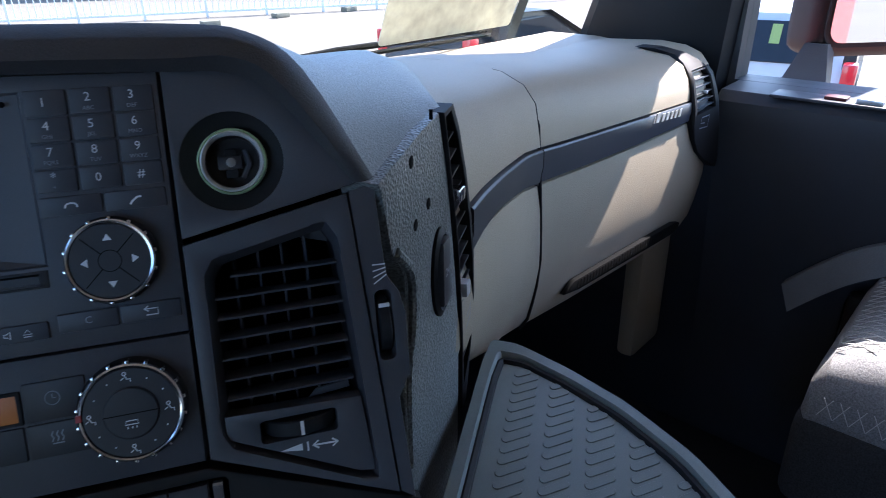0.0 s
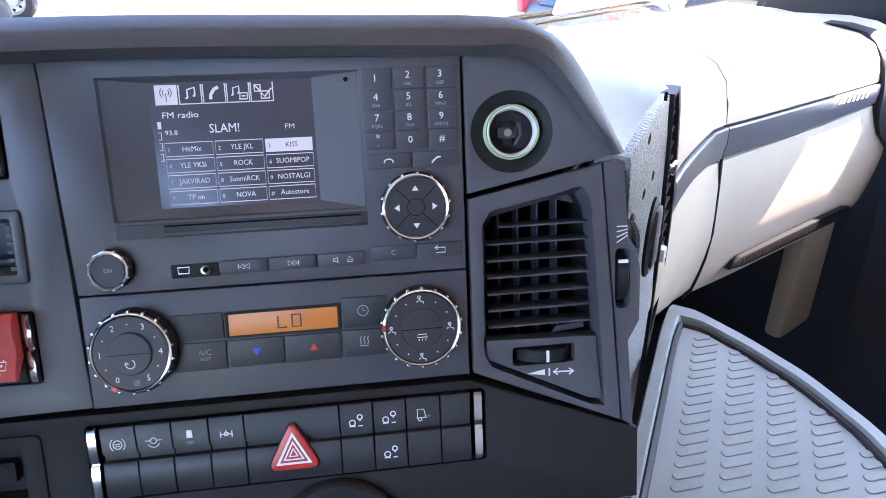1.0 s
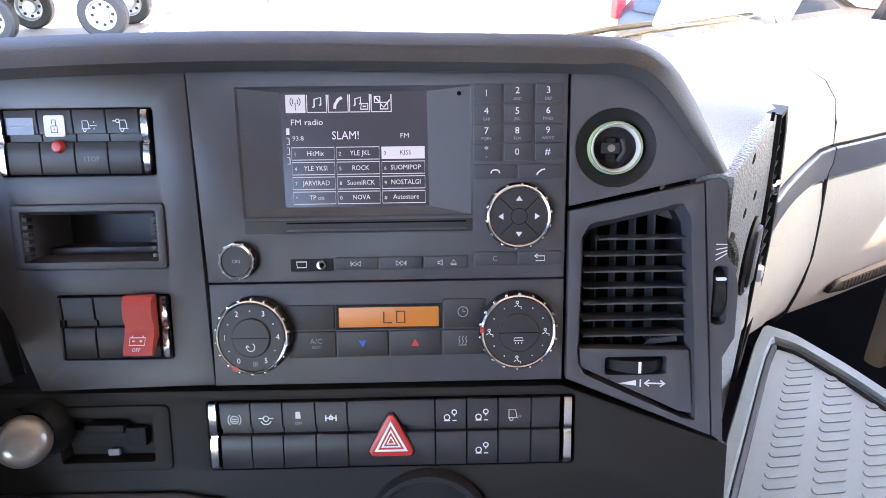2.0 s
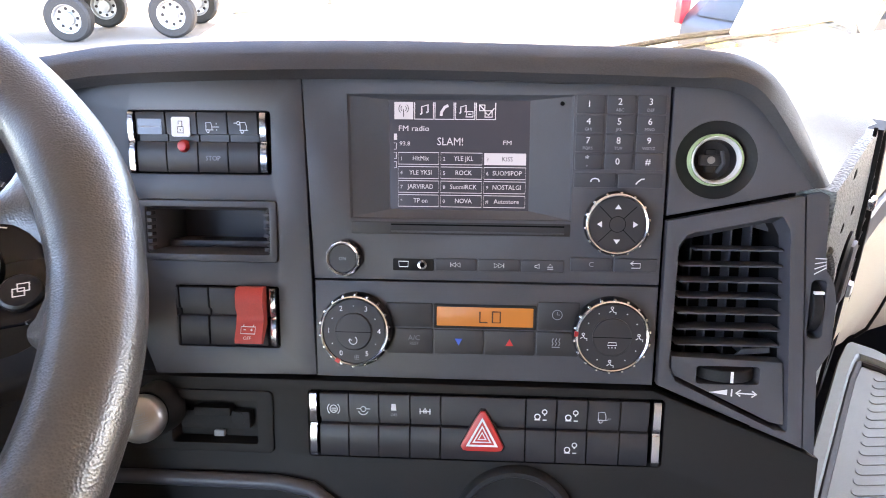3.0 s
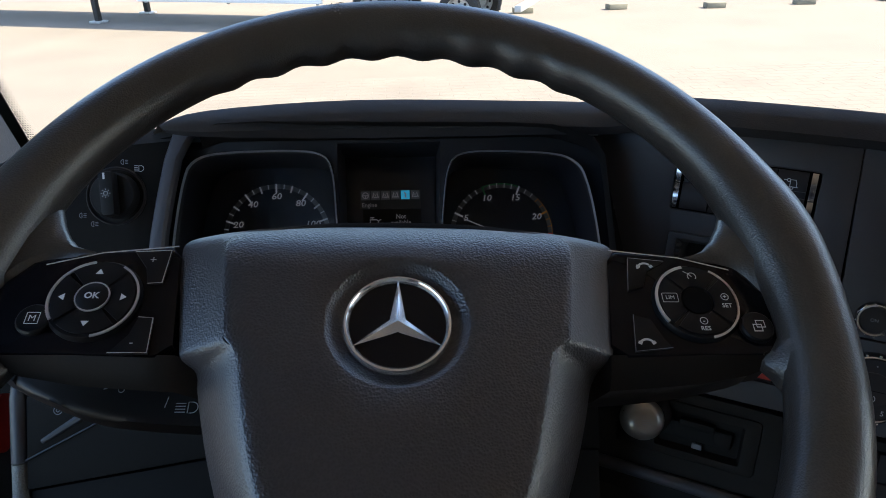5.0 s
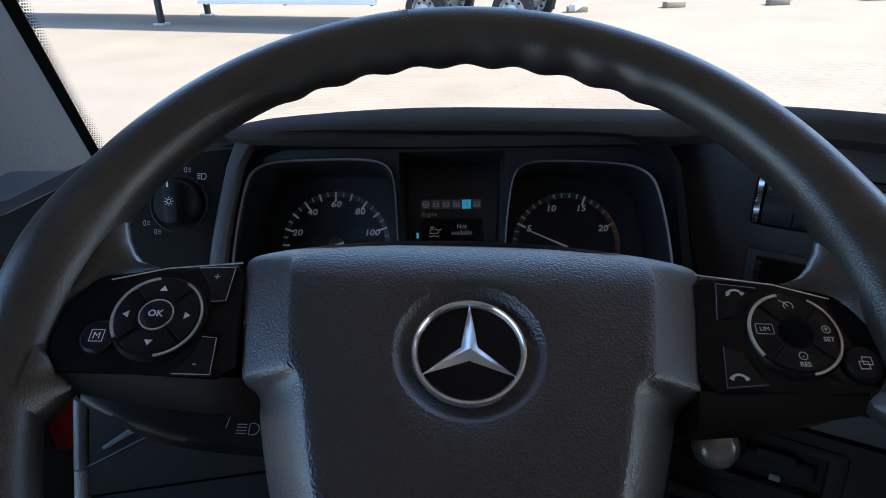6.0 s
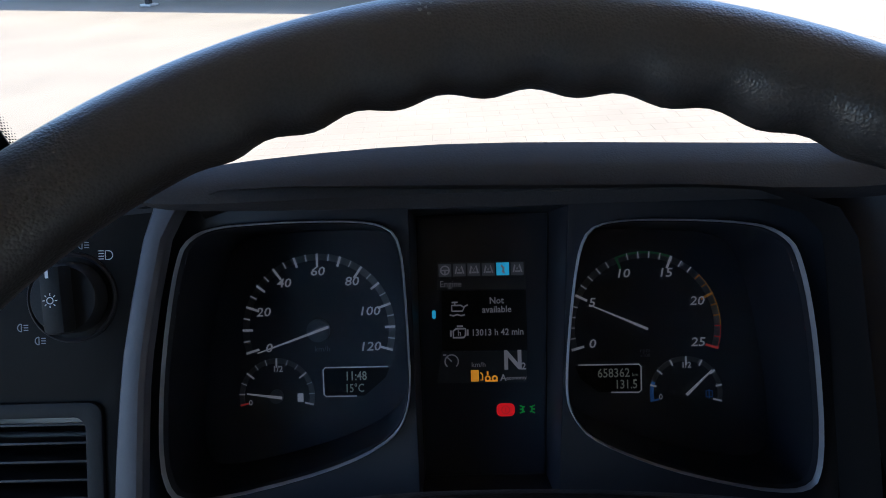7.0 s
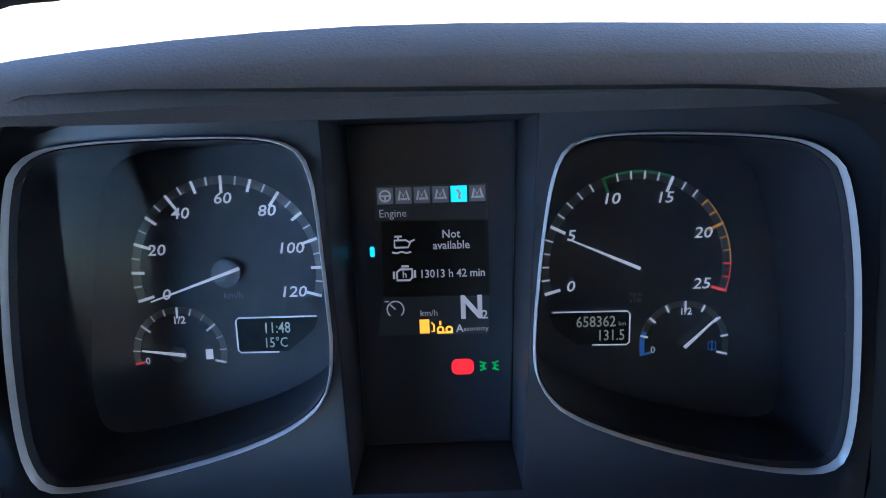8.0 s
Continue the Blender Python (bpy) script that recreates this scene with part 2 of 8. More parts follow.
CON = Plan((-0.0350, 0.2751, 2.2643), (0.848, -0.5297, 0.0168), (0.1684, 0.2994, 0.9392), (1.0389, -0.0145, 0.0157, 1.0535), (0.09, -0.156))
CLU = Plan((-0.436, 0.4761, 2.2319), (0.9998, -0.0084, -0.0182), (0.02, 0.4639, 0.8857))
HUB = Plan((-0.4312, 0.1808, 2.34), (0.9982, -0.0218, -0.0563), (0.0460, 0.8781, 0.4764))
RIM = Plan((-0.434, 0.1834, 2.3343), (0.9985, -0.0344, -0.0350), (0.0475, 0.8592, 0.5089))
FLANK_D = Vector((1, 0.446, 0)).normalized()
FLA = Plan((0.180, 0.131, 2.286), FLANK_D, (0, 0, 1))


def thing(name, at, label, category, group="", kind=""):
    ob = new(name)
    ob.location = at
    ob.empty_display_size = 0.02
    return tagged(ob, label, category, group, kind)


def finish(name, bm, material, plan=None):
    if plan is not None:
        for v in bm.verts:
            v.co = plan(*v.co)
    bmesh.ops.recalc_face_normals(bm, faces=bm.faces)
    me = bpy.data.meshes.new(name)
    bm.to_mesh(me)
    bm.free()
    me.materials.append(material)
    for p in me.polygons:
        p.use_smooth = True
    me.set_sharp_from_angle(angle=radians(38))
    return me


def place(bm):
    """The middle of the footprint, at the lowest point."""
    lo = [min(v.co[i] for v in bm.verts) for i in range(3)]
    hi = [max(v.co[i] for v in bm.verts) for i in range(3)]
    return Vector(((lo[0] + hi[0]) / 2, (lo[1] + hi[1]) / 2, lo[2]))


def part(name, bm, material, parent, label="", plan=None, kind=""):
    me = finish(name, bm, material, plan)
    ob = new(name, me)
    if parent is not None:
        ob.parent = parent
        if parent.parent is None:
            ob.matrix_parent_inverse = Matrix.Translation(-parent.location)
    return tagged(ob, label, kind=kind)


def solo(name, bm, material, label, category, plan=None, group="", kind=""):
    ob = new(name, finish(name, bm, material, plan))
    return tagged(ob, label, category, group, kind)


def box(a0, a1, b0, b1, c0, c1, bevel=0.0, seg=2, bm=None):
    own = bm is None
    bm = bmesh.new() if own else bm
    r = bmesh.ops.create_cube(bm, size=1.0)
    for v in r["verts"]:
        v.co = ((a0 + a1) / 2 + v.co.x * (a1 - a0), (b0 + b1) / 2 + v.co.y * (b1 - b0), (c0 + c1) / 2 + v.co.z * (c1 - c0))
    if bevel:
        edges = {e for v in r["verts"] for e in v.link_edges}
        bmesh.ops.bevel(bm, geom=list(edges), offset=bevel, segments=seg, profile=0.6, affect="EDGES")
    return bm


def prism(points, w0, w1, bevel=0.0, holes=(), seg=2, bm=None):
    """An extruded outline, with holes, its front edge rounded."""
    own = bm is None
    bm = bmesh.new() if own else bm
    edges = []
    for loop in (points, *holes):
        vs = [bm.verts.new((p[0], p[1], w1)) for p in loop]
        edges += [bm.edges.new((vs[i], vs[(i + 1) % len(vs)])) for i in range(len(vs))]
    if holes:
        faces = [f for f in bmesh.ops.triangle_fill(bm, use_beauty=True, use_dissolve=False, edges=edges)["geom"] if isinstance(f, bmesh.types.BMFace)]
    else:
        faces = [bm.faces.new([e.verts[0] for e in edges])]
    r = bmesh.ops.extrude_face_region(bm, geom=faces)
    for v in r["geom"]:
        if isinstance(v, bmesh.types.BMVert):
            v.co.z = w0
    if bevel:
        bm.edges.ensure_lookup_table()
        rim = [e for e in edges if e.is_valid]
        bmesh.ops.bevel(bm, geom=rim, offset=bevel, segments=seg, profile=0.6, affect="EDGES")
    return bm


def lathe(u, v, profile, seg=40, bm=None, squash=1.0):
    """A turned shape about an axis along w: profile of (radius, w)."""
    own = bm is None
    bm = bmesh.new() if own else bm
    rows = []
    for r, w in profile:
        if r < 1e-6:
            rows.append([bm.verts.new((u, v, w))])
        else:
            rows.append([bm.verts.new((u + r * math.cos(2 * math.pi * i / seg), v + squash * r * math.sin(2 * math.pi * i / seg), w)) for i in range(seg)])
    for a, b in zip(rows, rows[1:]):
        for i in range(seg):
            j = (i + 1) % seg
            q = [a[i % len(a)], a[j % len(a)], b[j % len(b)], b[i % len(b)]]
            q = list(dict.fromkeys(q))
            if len(q) > 2:
                bm.faces.new(q)
    return bm


def loft(loops, close=True, cap0=False, cap1=False, bm=None):
    """A skin through loops of points that have equal counts."""
    own = bm is None
    bm = bmesh.new() if own else bm
    rows = [[bm.verts.new(p) for p in loop] for loop in loops]
    n = len(rows[0])
    for a, b in zip(rows, rows[1:]):
        for i in range(n if close else n - 1):
            bm.faces.new((a[i], a[(i + 1) % n], b[(i + 1) % n], b[i]))
    if cap0:
        bm.faces.new(rows[0])
    if cap1:
        bm.faces.new(rows[-1][::-1])
    return bm


def tube(points, radius, seg=10, closed=False, bm=None, flat=1.0):
    """A round bar along points; radius a number or a list."""
    pts = [Vector(p) for p in points]
    n = len(pts)
    loops, ref = [], None
    for i, p in enumerate(pts):
        a = pts[(i - 1) % n] if closed or i else p
        b = pts[(i + 1) % n] if closed or i < n - 1 else p
        d = (b - a).normalized()
        if ref is None:
            ref = d.orthogonal().normalized()
        ref = (ref - d * ref.dot(d)).normalized()
        s = d.cross(ref)
        r = radius[i] if isinstance(radius, (list, tuple)) else radius
        loops.append([p + ref * (r * math.cos(2 * math.pi * k / seg)) + s * (r * flat * math.sin(2 * math.pi * k / seg)) for k in range(seg)])
    if closed:
        loops.append(loops[0])
        bm2 = loft(loops, bm=bm)
        bmesh.ops.remove_doubles(bm2, verts=bm2.verts, dist=1e-6)
        return bm2
    return loft(loops, cap0=True, cap1=True, bm=bm)


def smooth_loop(points, cut=0.25, times=2, closed=True):
    """Corner cutting: rounds an outline."""
    pts = [Vector(p) for p in points]
    for _ in range(times):
        out = []
        n = len(pts)
        for i in range(n if closed else n - 1):
            a, b = pts[i], pts[(i + 1) % n]
            out += [a.lerp(b, cut), a.lerp(b, 1 - cut)]
        if not closed:
            out = [pts[0]] + out[1:-1] + [pts[-1]]
        pts = out
    return [tuple(p) for p in pts]


def resample(points, count, closed=True):
    pts = [Vector(p) for p in points]
    if closed:
        pts = pts + [pts[0]]
    dist = [0.0]
    for a, b in zip(pts, pts[1:]):
        dist.append(dist[-1] + (b - a).length)
    out, k = [], 0
    for i in range(count):
        s = dist[-1] * i / (count if closed else count - 1)
        while k < len(pts) - 2 and dist[k + 1] < s:
            k += 1
        f = (s - dist[k]) / max(1e-9, dist[k + 1] - dist[k])
        out.append(pts[k].lerp(pts[k + 1], min(1, max(0, f))))
    return out


def round_rect(a0, a1, b0, b1, r, seg=5):
    out = []
    for cx, cy, s in ((a1 - r, b1 - r, 0), (a0 + r, b1 - r, 90), (a0 + r, b0 + r, 180), (a1 - r, b0 + r, 270)):
        out += [(cx + r * math.cos(radians(s + 90 * i / seg)), cy + r * math.sin(radians(s + 90 * i / seg))) for i in range(seg + 1)]
    return out


def circle(u, v, r, seg=36, a0=0.0, a1=360.0, full=True):
    n = seg if full else seg + 1
    return [(u + r * math.cos(radians(a0 + (a1 - a0) * i / seg)), v + r * math.sin(radians(a0 + (a1 - a0) * i / seg))) for i in range(n)]


def sector(u, v, r0, r1, a0, a1, seg=10):
    return circle(u, v, r1, seg, a0, a1, False) + circle(u, v, r0, seg, a0, a1, False)[::-1]


def strokes(lines, width, w, bm=None, high=0.0002):
    """Printed lines: thin raised ribbons along polylines."""
    own = bm is None
    bm = bmesh.new() if own else bm
    for line in lines:
        pts = [Vector((p[0], p[1])) for p in line]
        shut = (pts[0] - pts[-1]).length < 1e-7
        if shut:
            pts = pts[:-1]
        n = len(pts)
        L, R = [], []
        for i, p in enumerate(pts):
            a = pts[(i - 1) % n] if shut or i else p
            b = pts[(i + 1) % n] if shut or i < n - 1 else p
            d = (b - a)
            d = d.normalized() if d.length else Vector((1, 0))
            q = Vector((-d.y, d.x)) * width / 2
            L.append((p.x + q.x, p.y + q.y))
            R.append((p.x - q.x, p.y - q.y))
        lt = [bm.verts.new((x, y, w + high)) for x, y in L]
        rt = [bm.verts.new((x, y, w + high)) for x, y in R]
        for i in range(n if shut else n - 1):
            j = (i + 1) % n
            bm.faces.new((lt[i], lt[j], rt[j], rt[i]))
    return bm


def arc(u, v, r, a0, a1, seg=14):
    return circle(u, v, r, seg, a0, a1, False)


FONT_CACHE = {}


def lettering(text, u, v, size, w, bold=0.0, wide=1.0, align="CENTER", slant=0.0):
    """Letters in the built-in font as a bmesh, in a plan's units."""
    key = (text, align, bold, slant)
    if key not in FONT_CACHE:
        cu = bpy.data.curves.new("letters", "FONT")
        cu.body, cu.align_x, cu.align_y, cu.size, cu.resolution_u = text, align, "CENTER", 1.0, 2
        cu.offset, cu.shear = bold, slant
        ob = new("letters", cu)
        dg = bpy.context.evaluated_depsgraph_get()
        FONT_CACHE[key] = bpy.data.meshes.new_from_object(ob.evaluated_get(dg))
        bpy.data.objects.remove(ob)
    bm = bmesh.new()
    bm.from_mesh(FONT_CACHE[key])
    for q in bm.verts:
        q.co = (u + q.co.x * size * wide, v + q.co.y * size, w)
    return bm


# ---- the yard outside ----
def yard():
    bm = box(-400, 400, -400, 400, -0.3, 0.0)
    solo("ground", bm, ASPHALT, "pale sunlit yard paved to the horizon", "ground", kind="structure")
    verts, faces = [], []
    for r in range(44):
        y0 = 2.6 + r * 0.21
        for c in range(30):
            x0 = -4.2 + c * 0.42 + (0.21 if r % 2 else 0.0)
            b = len(verts)
            a, d, h = 0.003, 0.006, 0.0016 + 0.0008 * random.random()
            verts += [(x0 + a, y0 + a, 0), (x0 + 0.42 - a, y0 + a, 0), (x0 + 0.42 - a, y0 + 0.21 - a, 0), (x0 + a, y0 + 0.21 - a, 0),
                      (x0 + d, y0 + d, h), (x0 + 0.42 - d, y0 + d, h), (x0 + 0.42 - d, y0 + 0.21 - d, h), (x0 + d, y0 + 0.21 - d, h)]
            faces += [(b + 4, b + 5, b + 6, b + 7), (b, b + 1, b + 5, b + 4), (b + 1, b + 2, b + 6, b + 5), (b + 2, b + 3, b + 7, b + 6), (b + 3, b, b + 4, b + 7)]
    me = bpy.data.meshes.new("paving")
    me.from_pydata(verts, [], faces)
    me.materials.append(PAVER)
    tagged(new("pavement", me), "sunlit concrete block paving in running bond", "paving", kind="stuff")


def wheel_parts(parent, m, x, y, z, r, w, axle):
    """A road wheel with tyre, rim and hub; its outer side looks along the axle."""
    plan = Plan(m @ Vector((x, y, z)), m.to_3x3() @ Vector((-axle[1], axle[0], 0)), (0, 0, 1))
    part("tyre", lathe(0, 0, [(r * 0.62, -w / 2), (r * 0.9, -w / 2), (r, -w * 0.36), (r, w * 0.36), (r * 0.9, w / 2), (r * 0.62, w / 2), (r * 0.6, 0)], 32), RUBBER, parent, "black rubber tyre", plan)
    part("wheel_rim", lathe(0, 0, [(r * 0.62, w / 2 - 0.01), (r * 0.58, w / 2 - 0.02), (r * 0.52, w * 0.2), (r * 0.3, w * 0.12), (r * 0.28, w * 0.4), (r * 0.18, w * 0.42), (0, w * 0.42)], 32), STEEL, parent, "grey steel wheel rim", plan)
    for i in range(8):
        a = 2 * math.pi * i / 8
        part("vent_hole", lathe(r * 0.42 * math.cos(a), r * 0.42 * math.sin(a), [(r * 0.07, w * 0.16), (r * 0.07, w * 0.2), (0, w * 0.2)], 10), BLACK, parent, "", plan)


def trailer():
    m = pose(0.0, 16.8, 0, 0, 0, -22)

    def p(a, b, d):
        return m @ Vector((a, b, d))
    t = thing("semi_trailer", p(-6, 1.2, 0), "white semi-trailer on its landing legs across the yard", "trailer")
    part("box_body", box(-17.0, 2.6, 0.1, 2.6, 1.15, 3.9, 0.03), TRAILER_WHITE, t, "white box body", p)
    part("chassis_rail", box(-17.0, 2.6, 0.5, 0.7, 0.92, 1.15, 0.01), STEEL, t, "steel chassis rail", p)
    for z in (0.62, 0.90):
        part("side_guard", box(-8.0, -2.4, 0.02, 0.08, z, z + 0.13, 0.01), TRAILER_WHITE, t, "pale side guard rail", p)
    for x in (-7.8, -5.2, -2.6):
        part("guard_post", box(x, x + 0.06, 0.09, 0.15, 0.58, 1.15, 0.005), STEEL, t, "", p)
    for dy in (0.15, 2.2):
        leg = part("landing_leg", box(-9.7, -9.55, dy, dy + 0.14, 0.06, 1.15, 0.01), RUBBER, t, "dark landing leg", p)
        part("leg_foot", box(-9.82, -9.43, dy - 0.1, dy + 0.24, 0.0, 0.06, 0.01), STEEL, leg, "", p)
    for x in (-1.15, 1.10):
        for dy in (0.25, 2.35):
            wheel_parts(t, m, x, dy, 0.50, 0.50, 0.30, (0, -1))
    part("rear_bumper", box(2.45, 2.6, 0.1, 2.5, 0.5, 0.64, 0.01), STEEL, t, "", p)
    part("mudguard", tube([p(2.1, 0.1, 0.55), p(2.12, 0.1, 1.16)], 0.03, 8), RUBBER, t, "black mud flap post")


def kerb_blocks():
    first = None
    for i in range(9):
        x = 3.2 + 2.75 * i
        if first is None:
            b = box(-0.28, 0.28, -0.16, 0.16, 0, 0.16, 0.03)
            first = solo("wheel_stop_block", b, CONCRETE, "small weathered concrete wheel stop block on the yard", "block", group="wheel stop blocks")
            first.location = (x, 19.8, 0)
        else:
            copy_thing(first, pose(x, 19.8 + 0.2 * math.sin(i * 2.1), 0, 0, 0, 8 * math.sin(i * 1.7)))


def car(name, label, x, y, turn, paint, plate=True, length=4.1, tail_h=1.45, sticker=False):
    """A parked car; its tail looks along local -y."""
    c = thing(name, (x, y, 0), label, "car")
    m = pose(x, y, 0, 0, 0, turn)
    half = 0.86
    L = length

    class P:
        def __call__(self, a, b, d):
            return m @ Vector((a, b, d))
    p = P()
    prof = [(0.0, 0.32), (-0.03, 0.6), (0.0, 0.86), (0.05, 1.14 if tail_h > 1.5 else 0.98), (0.36, tail_h), (0.9, tail_h + 0.07), (1.9, tail_h + 0.05), (2.75, 0.98), (3.5, 0.86), (L - 0.05, 0.66), (L, 0.34)]
    loops = []
    for sx, inset in ((-1, 0.10), (-1, 0.0), (-0.5, -0.01), (0.5, -0.01), (1, 0.0), (1, 0.10)):
        loops.append([(sx * half * (1 - (0.16 if z > 1.0 else 0.0) * abs(sx)) - (inset * sx if abs(sx) == 1 else 0), yy, z - (0.02 if inset > 0.05 else 0)) for yy, z in prof])
    bm = loft(loops, close=True)
    bm.faces.ensure_lookup_table()
    bmesh.ops.holes_fill(bm, edges=bm.edges, sides=0)
    part("body", bm, paint, c, "", p)
    zt = tail_h
    part("rear_window", prism([(-0.62, 0.0), (0.62, 0.0), (0.52, 0.46), (-0.52, 0.46)], 0.0, 0.02, 0.005), CAR_GLASS, c, "tinted rear window", Plan(m @ Vector((0, 0.045, 1.155 if tail_h > 1.5 else 1.0)), m.to_3x3() @ Vector((1, 0, 0)), m.to_3x3() @ Vector((0, 0.31, tail_h - 1.14 if tail_h > 1.5 else tail_h - 0.98))))
    for s in (-1, 1):
        pl = Plan(m @ Vector((s * (half + 0.005), 0, 0)), m.to_3x3() @ Vector((0, s, 0)), (0, 0, 1))
        part("side_window", prism([(s * 0.50, 0.98), (s * 0.62, zt - 0.04), (s * 1.75, zt - 0.02), (s * 2.45, 0.98)], -0.16, -0.035), CAR_GLASS, c, "", pl)
        part("tail_lamp", box(s * half - 0.13, s * half + 0.01, -0.045, 0.14, 0.86, 1.2, 0.03), TAIL, c, "red tail lamp", p)
        for yy in (0.75, L - 0.85):
            wheel_parts(c, m, s * 0.76, yy, 0.31, 0.31, 0.2, (s, 0))
    part("bumper", box(-half, half, -0.10, 0.1, 0.34, 0.60, 0.05), paint, c, "", p)
    if plate:
        part("number_plate", box(-0.26, 0.26, -0.06, -0.03, 0.66, 0.77, 0.004), PLATE, c, "yellow rear plate", p)
    if sticker:
        part("window_sticker", box(0.0, 0.10, 0.20, 0.42, 0.021, 0.024), YELLOW, c, "yellow-green price sticker", Plan(m @ Vector((0, 0.045, 1.155 if tail_h > 1.5 else 1.0)), m.to_3x3() @ Vector((1, 0, 0)), m.to_3x3() @ Vector((0, 0.31, tail_h - 1.14 if tail_h > 1.5 else tail_h - 0.98))))


def fence():
    f = thing("fence", (14, 22, 0), "white railing fence along the far side of the yard", "fence")
    d = Vector((1, -0.55, 0)).normalized()
    a = Vector((4.0, 27.0, 0))
    pl = Plan(a, d, (0, 0, 1))
    for z in (0.15, 1.15):
        part("rail", box(0, 24, z, z + 0.07, -0.03, 0.03, 0.008), FENCE, f, "", pl)
    for i in range(13):
        part("post", box(i * 2 - 0.04, i * 2 + 0.04, 0, 1.35, -0.04, 0.04, 0.008), FENCE, f, "", pl)
    bm = bmesh.new()
    for i in range(120):
        box(i * 0.2, i * 0.2 + 0.03, 0.2, 1.2, -0.012, 0.012, bm=bm)
    part("bars", bm, FENCE, f, "thin upright bars", pl, kind="stuff")


def far_building():
    h = thing("warehouse", (24, 34, 0), "long pale warehouse with a row of roller doors", "building")
    d = Vector((1, -0.6, 0)).normalized()
    pl = Plan((8, 40, 0), d, (0, 0, 1))
    part("wall", box(0, 46, 0, 7.0, -8, 0), WALL_FAR, h, "", pl)
    part("roof", box(-0.3, 46.3, 7.0, 7.4, -8.3, 0.3, 0.05), STEEL, h, "grey metal roof edge", pl)
    for i in range(7):
        part("roller_door", box(2 + i * 6.2, 6 + i * 6.2, 0, 4.2, 0.0, 0.08, 0.02), TRAILER_WHITE, h, "pale roller door", pl)


# ---- the cab shell ----
XL, XR, YB, ZF, ZR = -0.99, 1.35, -1.55, 1.30, 3.0


def cab_shell():
    solo("floor", box(XL, XR, YB, 0.95, ZF - 0.06, ZF), CARPET, "dark carpeted cab floor", "floor", kind="structure")
    solo("cab_base", box(XL, XR, YB, 0.93, 0.0, ZF - 0.06), BLACK, "plain black body below the cab floor", "cab body", kind="structure")
    solo("ceiling", box(XL, XR, YB, 0.84, ZR, ZR + 0.05), LINING, "beige cab headlining", "ceiling", kind="structure")
    solo("wall_back", box(XL, XR, YB - 0.05, YB, ZF, ZR), LINING, "beige padded rear cab wall", "wall", kind="structure")
    solo("wall_front", box(XL, XR, 0.93, 0.98, ZF - 0.06, 2.14), BLACK, "dark bulkhead below the windscreen", "wall", kind="structure")
    for nm, x, s, t in (("wall_right", XR, 1, "dark door-side wall with a large side window opening"), ("wall_left", XL, -1, "dark driver-side wall with a side window opening")):
        out = [(YB, ZF), (0.93, ZF), (0.93, 2.14), (0.72, 2.16), (0.42, ZR), (YB, ZR)] if s > 0 else [(YB, ZF), (0.93, ZF), (0.93, 2.16), (0.60, ZR), (YB, ZR)]
        hole = [(0.350, 2.14), (0.345, 2.45), (0.31, 2.66), (0.22, 2.74), (-0.66, 2.74), (-0.70, 2.64), (-0.70, 2.14)]
        pl = Plan((x, 0, 0), (0, 1, 0), (0, 0, 1))
        solo(nm, prism(out, 0.0 if s > 0 else -0.07, 0.07 if s > 0 else 0.0, holes=[hole]), DOOR, t, "wall", pl, kind="structure")
        bm = prism(hole, s * 0.03, s * 0.034)
        w = solo("window_" + ("1" if s > 0 else "2"), bm, GLASS, "clear side door window", "window", pl, kind="structure")
        w.visible_shadow = False
        if s > 0:
            g = solo("windscreen_corner", prism([(0.93, 2.14), (0.72, 2.16), (0.42, ZR), (0.58, ZR)], 0.03, 0.034), GLASS, "clear wrapped corner of the windscreen", "window", pl, kind="structure")
            g.visible_shadow = False
        skin = [(YB, 0.6), (0.98, 0.6), (0.98, 2.13), (-0.72, 2.13), (-0.72, ZR), (YB, ZR)]
        solo("outer_panel_right" if s > 0 else "outer_panel_left", prism(skin, s * 0.075, s * 0.085), TRUCK_RED, "glossy red outer cab panel", "cab panel", pl, kind="structure")
    # windscreen and its pillars
    pl = Plan((0, 0.90, 2.14), (1, 0, 0), (0, -0.36, 0.86))
    bm = prism([(XL, 0.0), (XR, 0.0), (XR - 0.04, 0.93), (XL + 0.04, 0.93)], 0.0, 0.004)
    w = solo("windscreen", bm, GLASS, "large clear windscreen", "window", pl, kind="structure")
    w.visible_shadow = False
    frit = bmesh.new()
    for x0, x1 in ((XL, XL + 0.034), (XR - 0.035, XR)):
        box(x0, x1, 0, 0.93, -0.004, -0.002, bm=frit)
    solo("windscreen_frit", frit, BLACK, "black printed edge of the windscreen", "trim", pl, kind="structure")
    dots = bmesh.new()
    for sgn, x0 in ((1, XL + 0.036), (-1, XR - 0.036)):
        for j in range(228):
            for i in range(4):
                r = 0.0016 - 0.0003 * i
                u, v = x0 + sgn * 0.0034 * (i + 0.5 * (j % 2)), 0.0040 * j + 0.004
                vs = [dots.verts.new((u + r * math.cos(a), v + r * math.sin(a), -0.003)) for a in (0, 1.05, 2.1, 3.14, 4.19, 5.24)]
                dots.faces.new(vs)
    solo("windscreen_dots", dots, BLACK, "fading black dot pattern along the windscreen edge", "trim", pl, kind="structure")
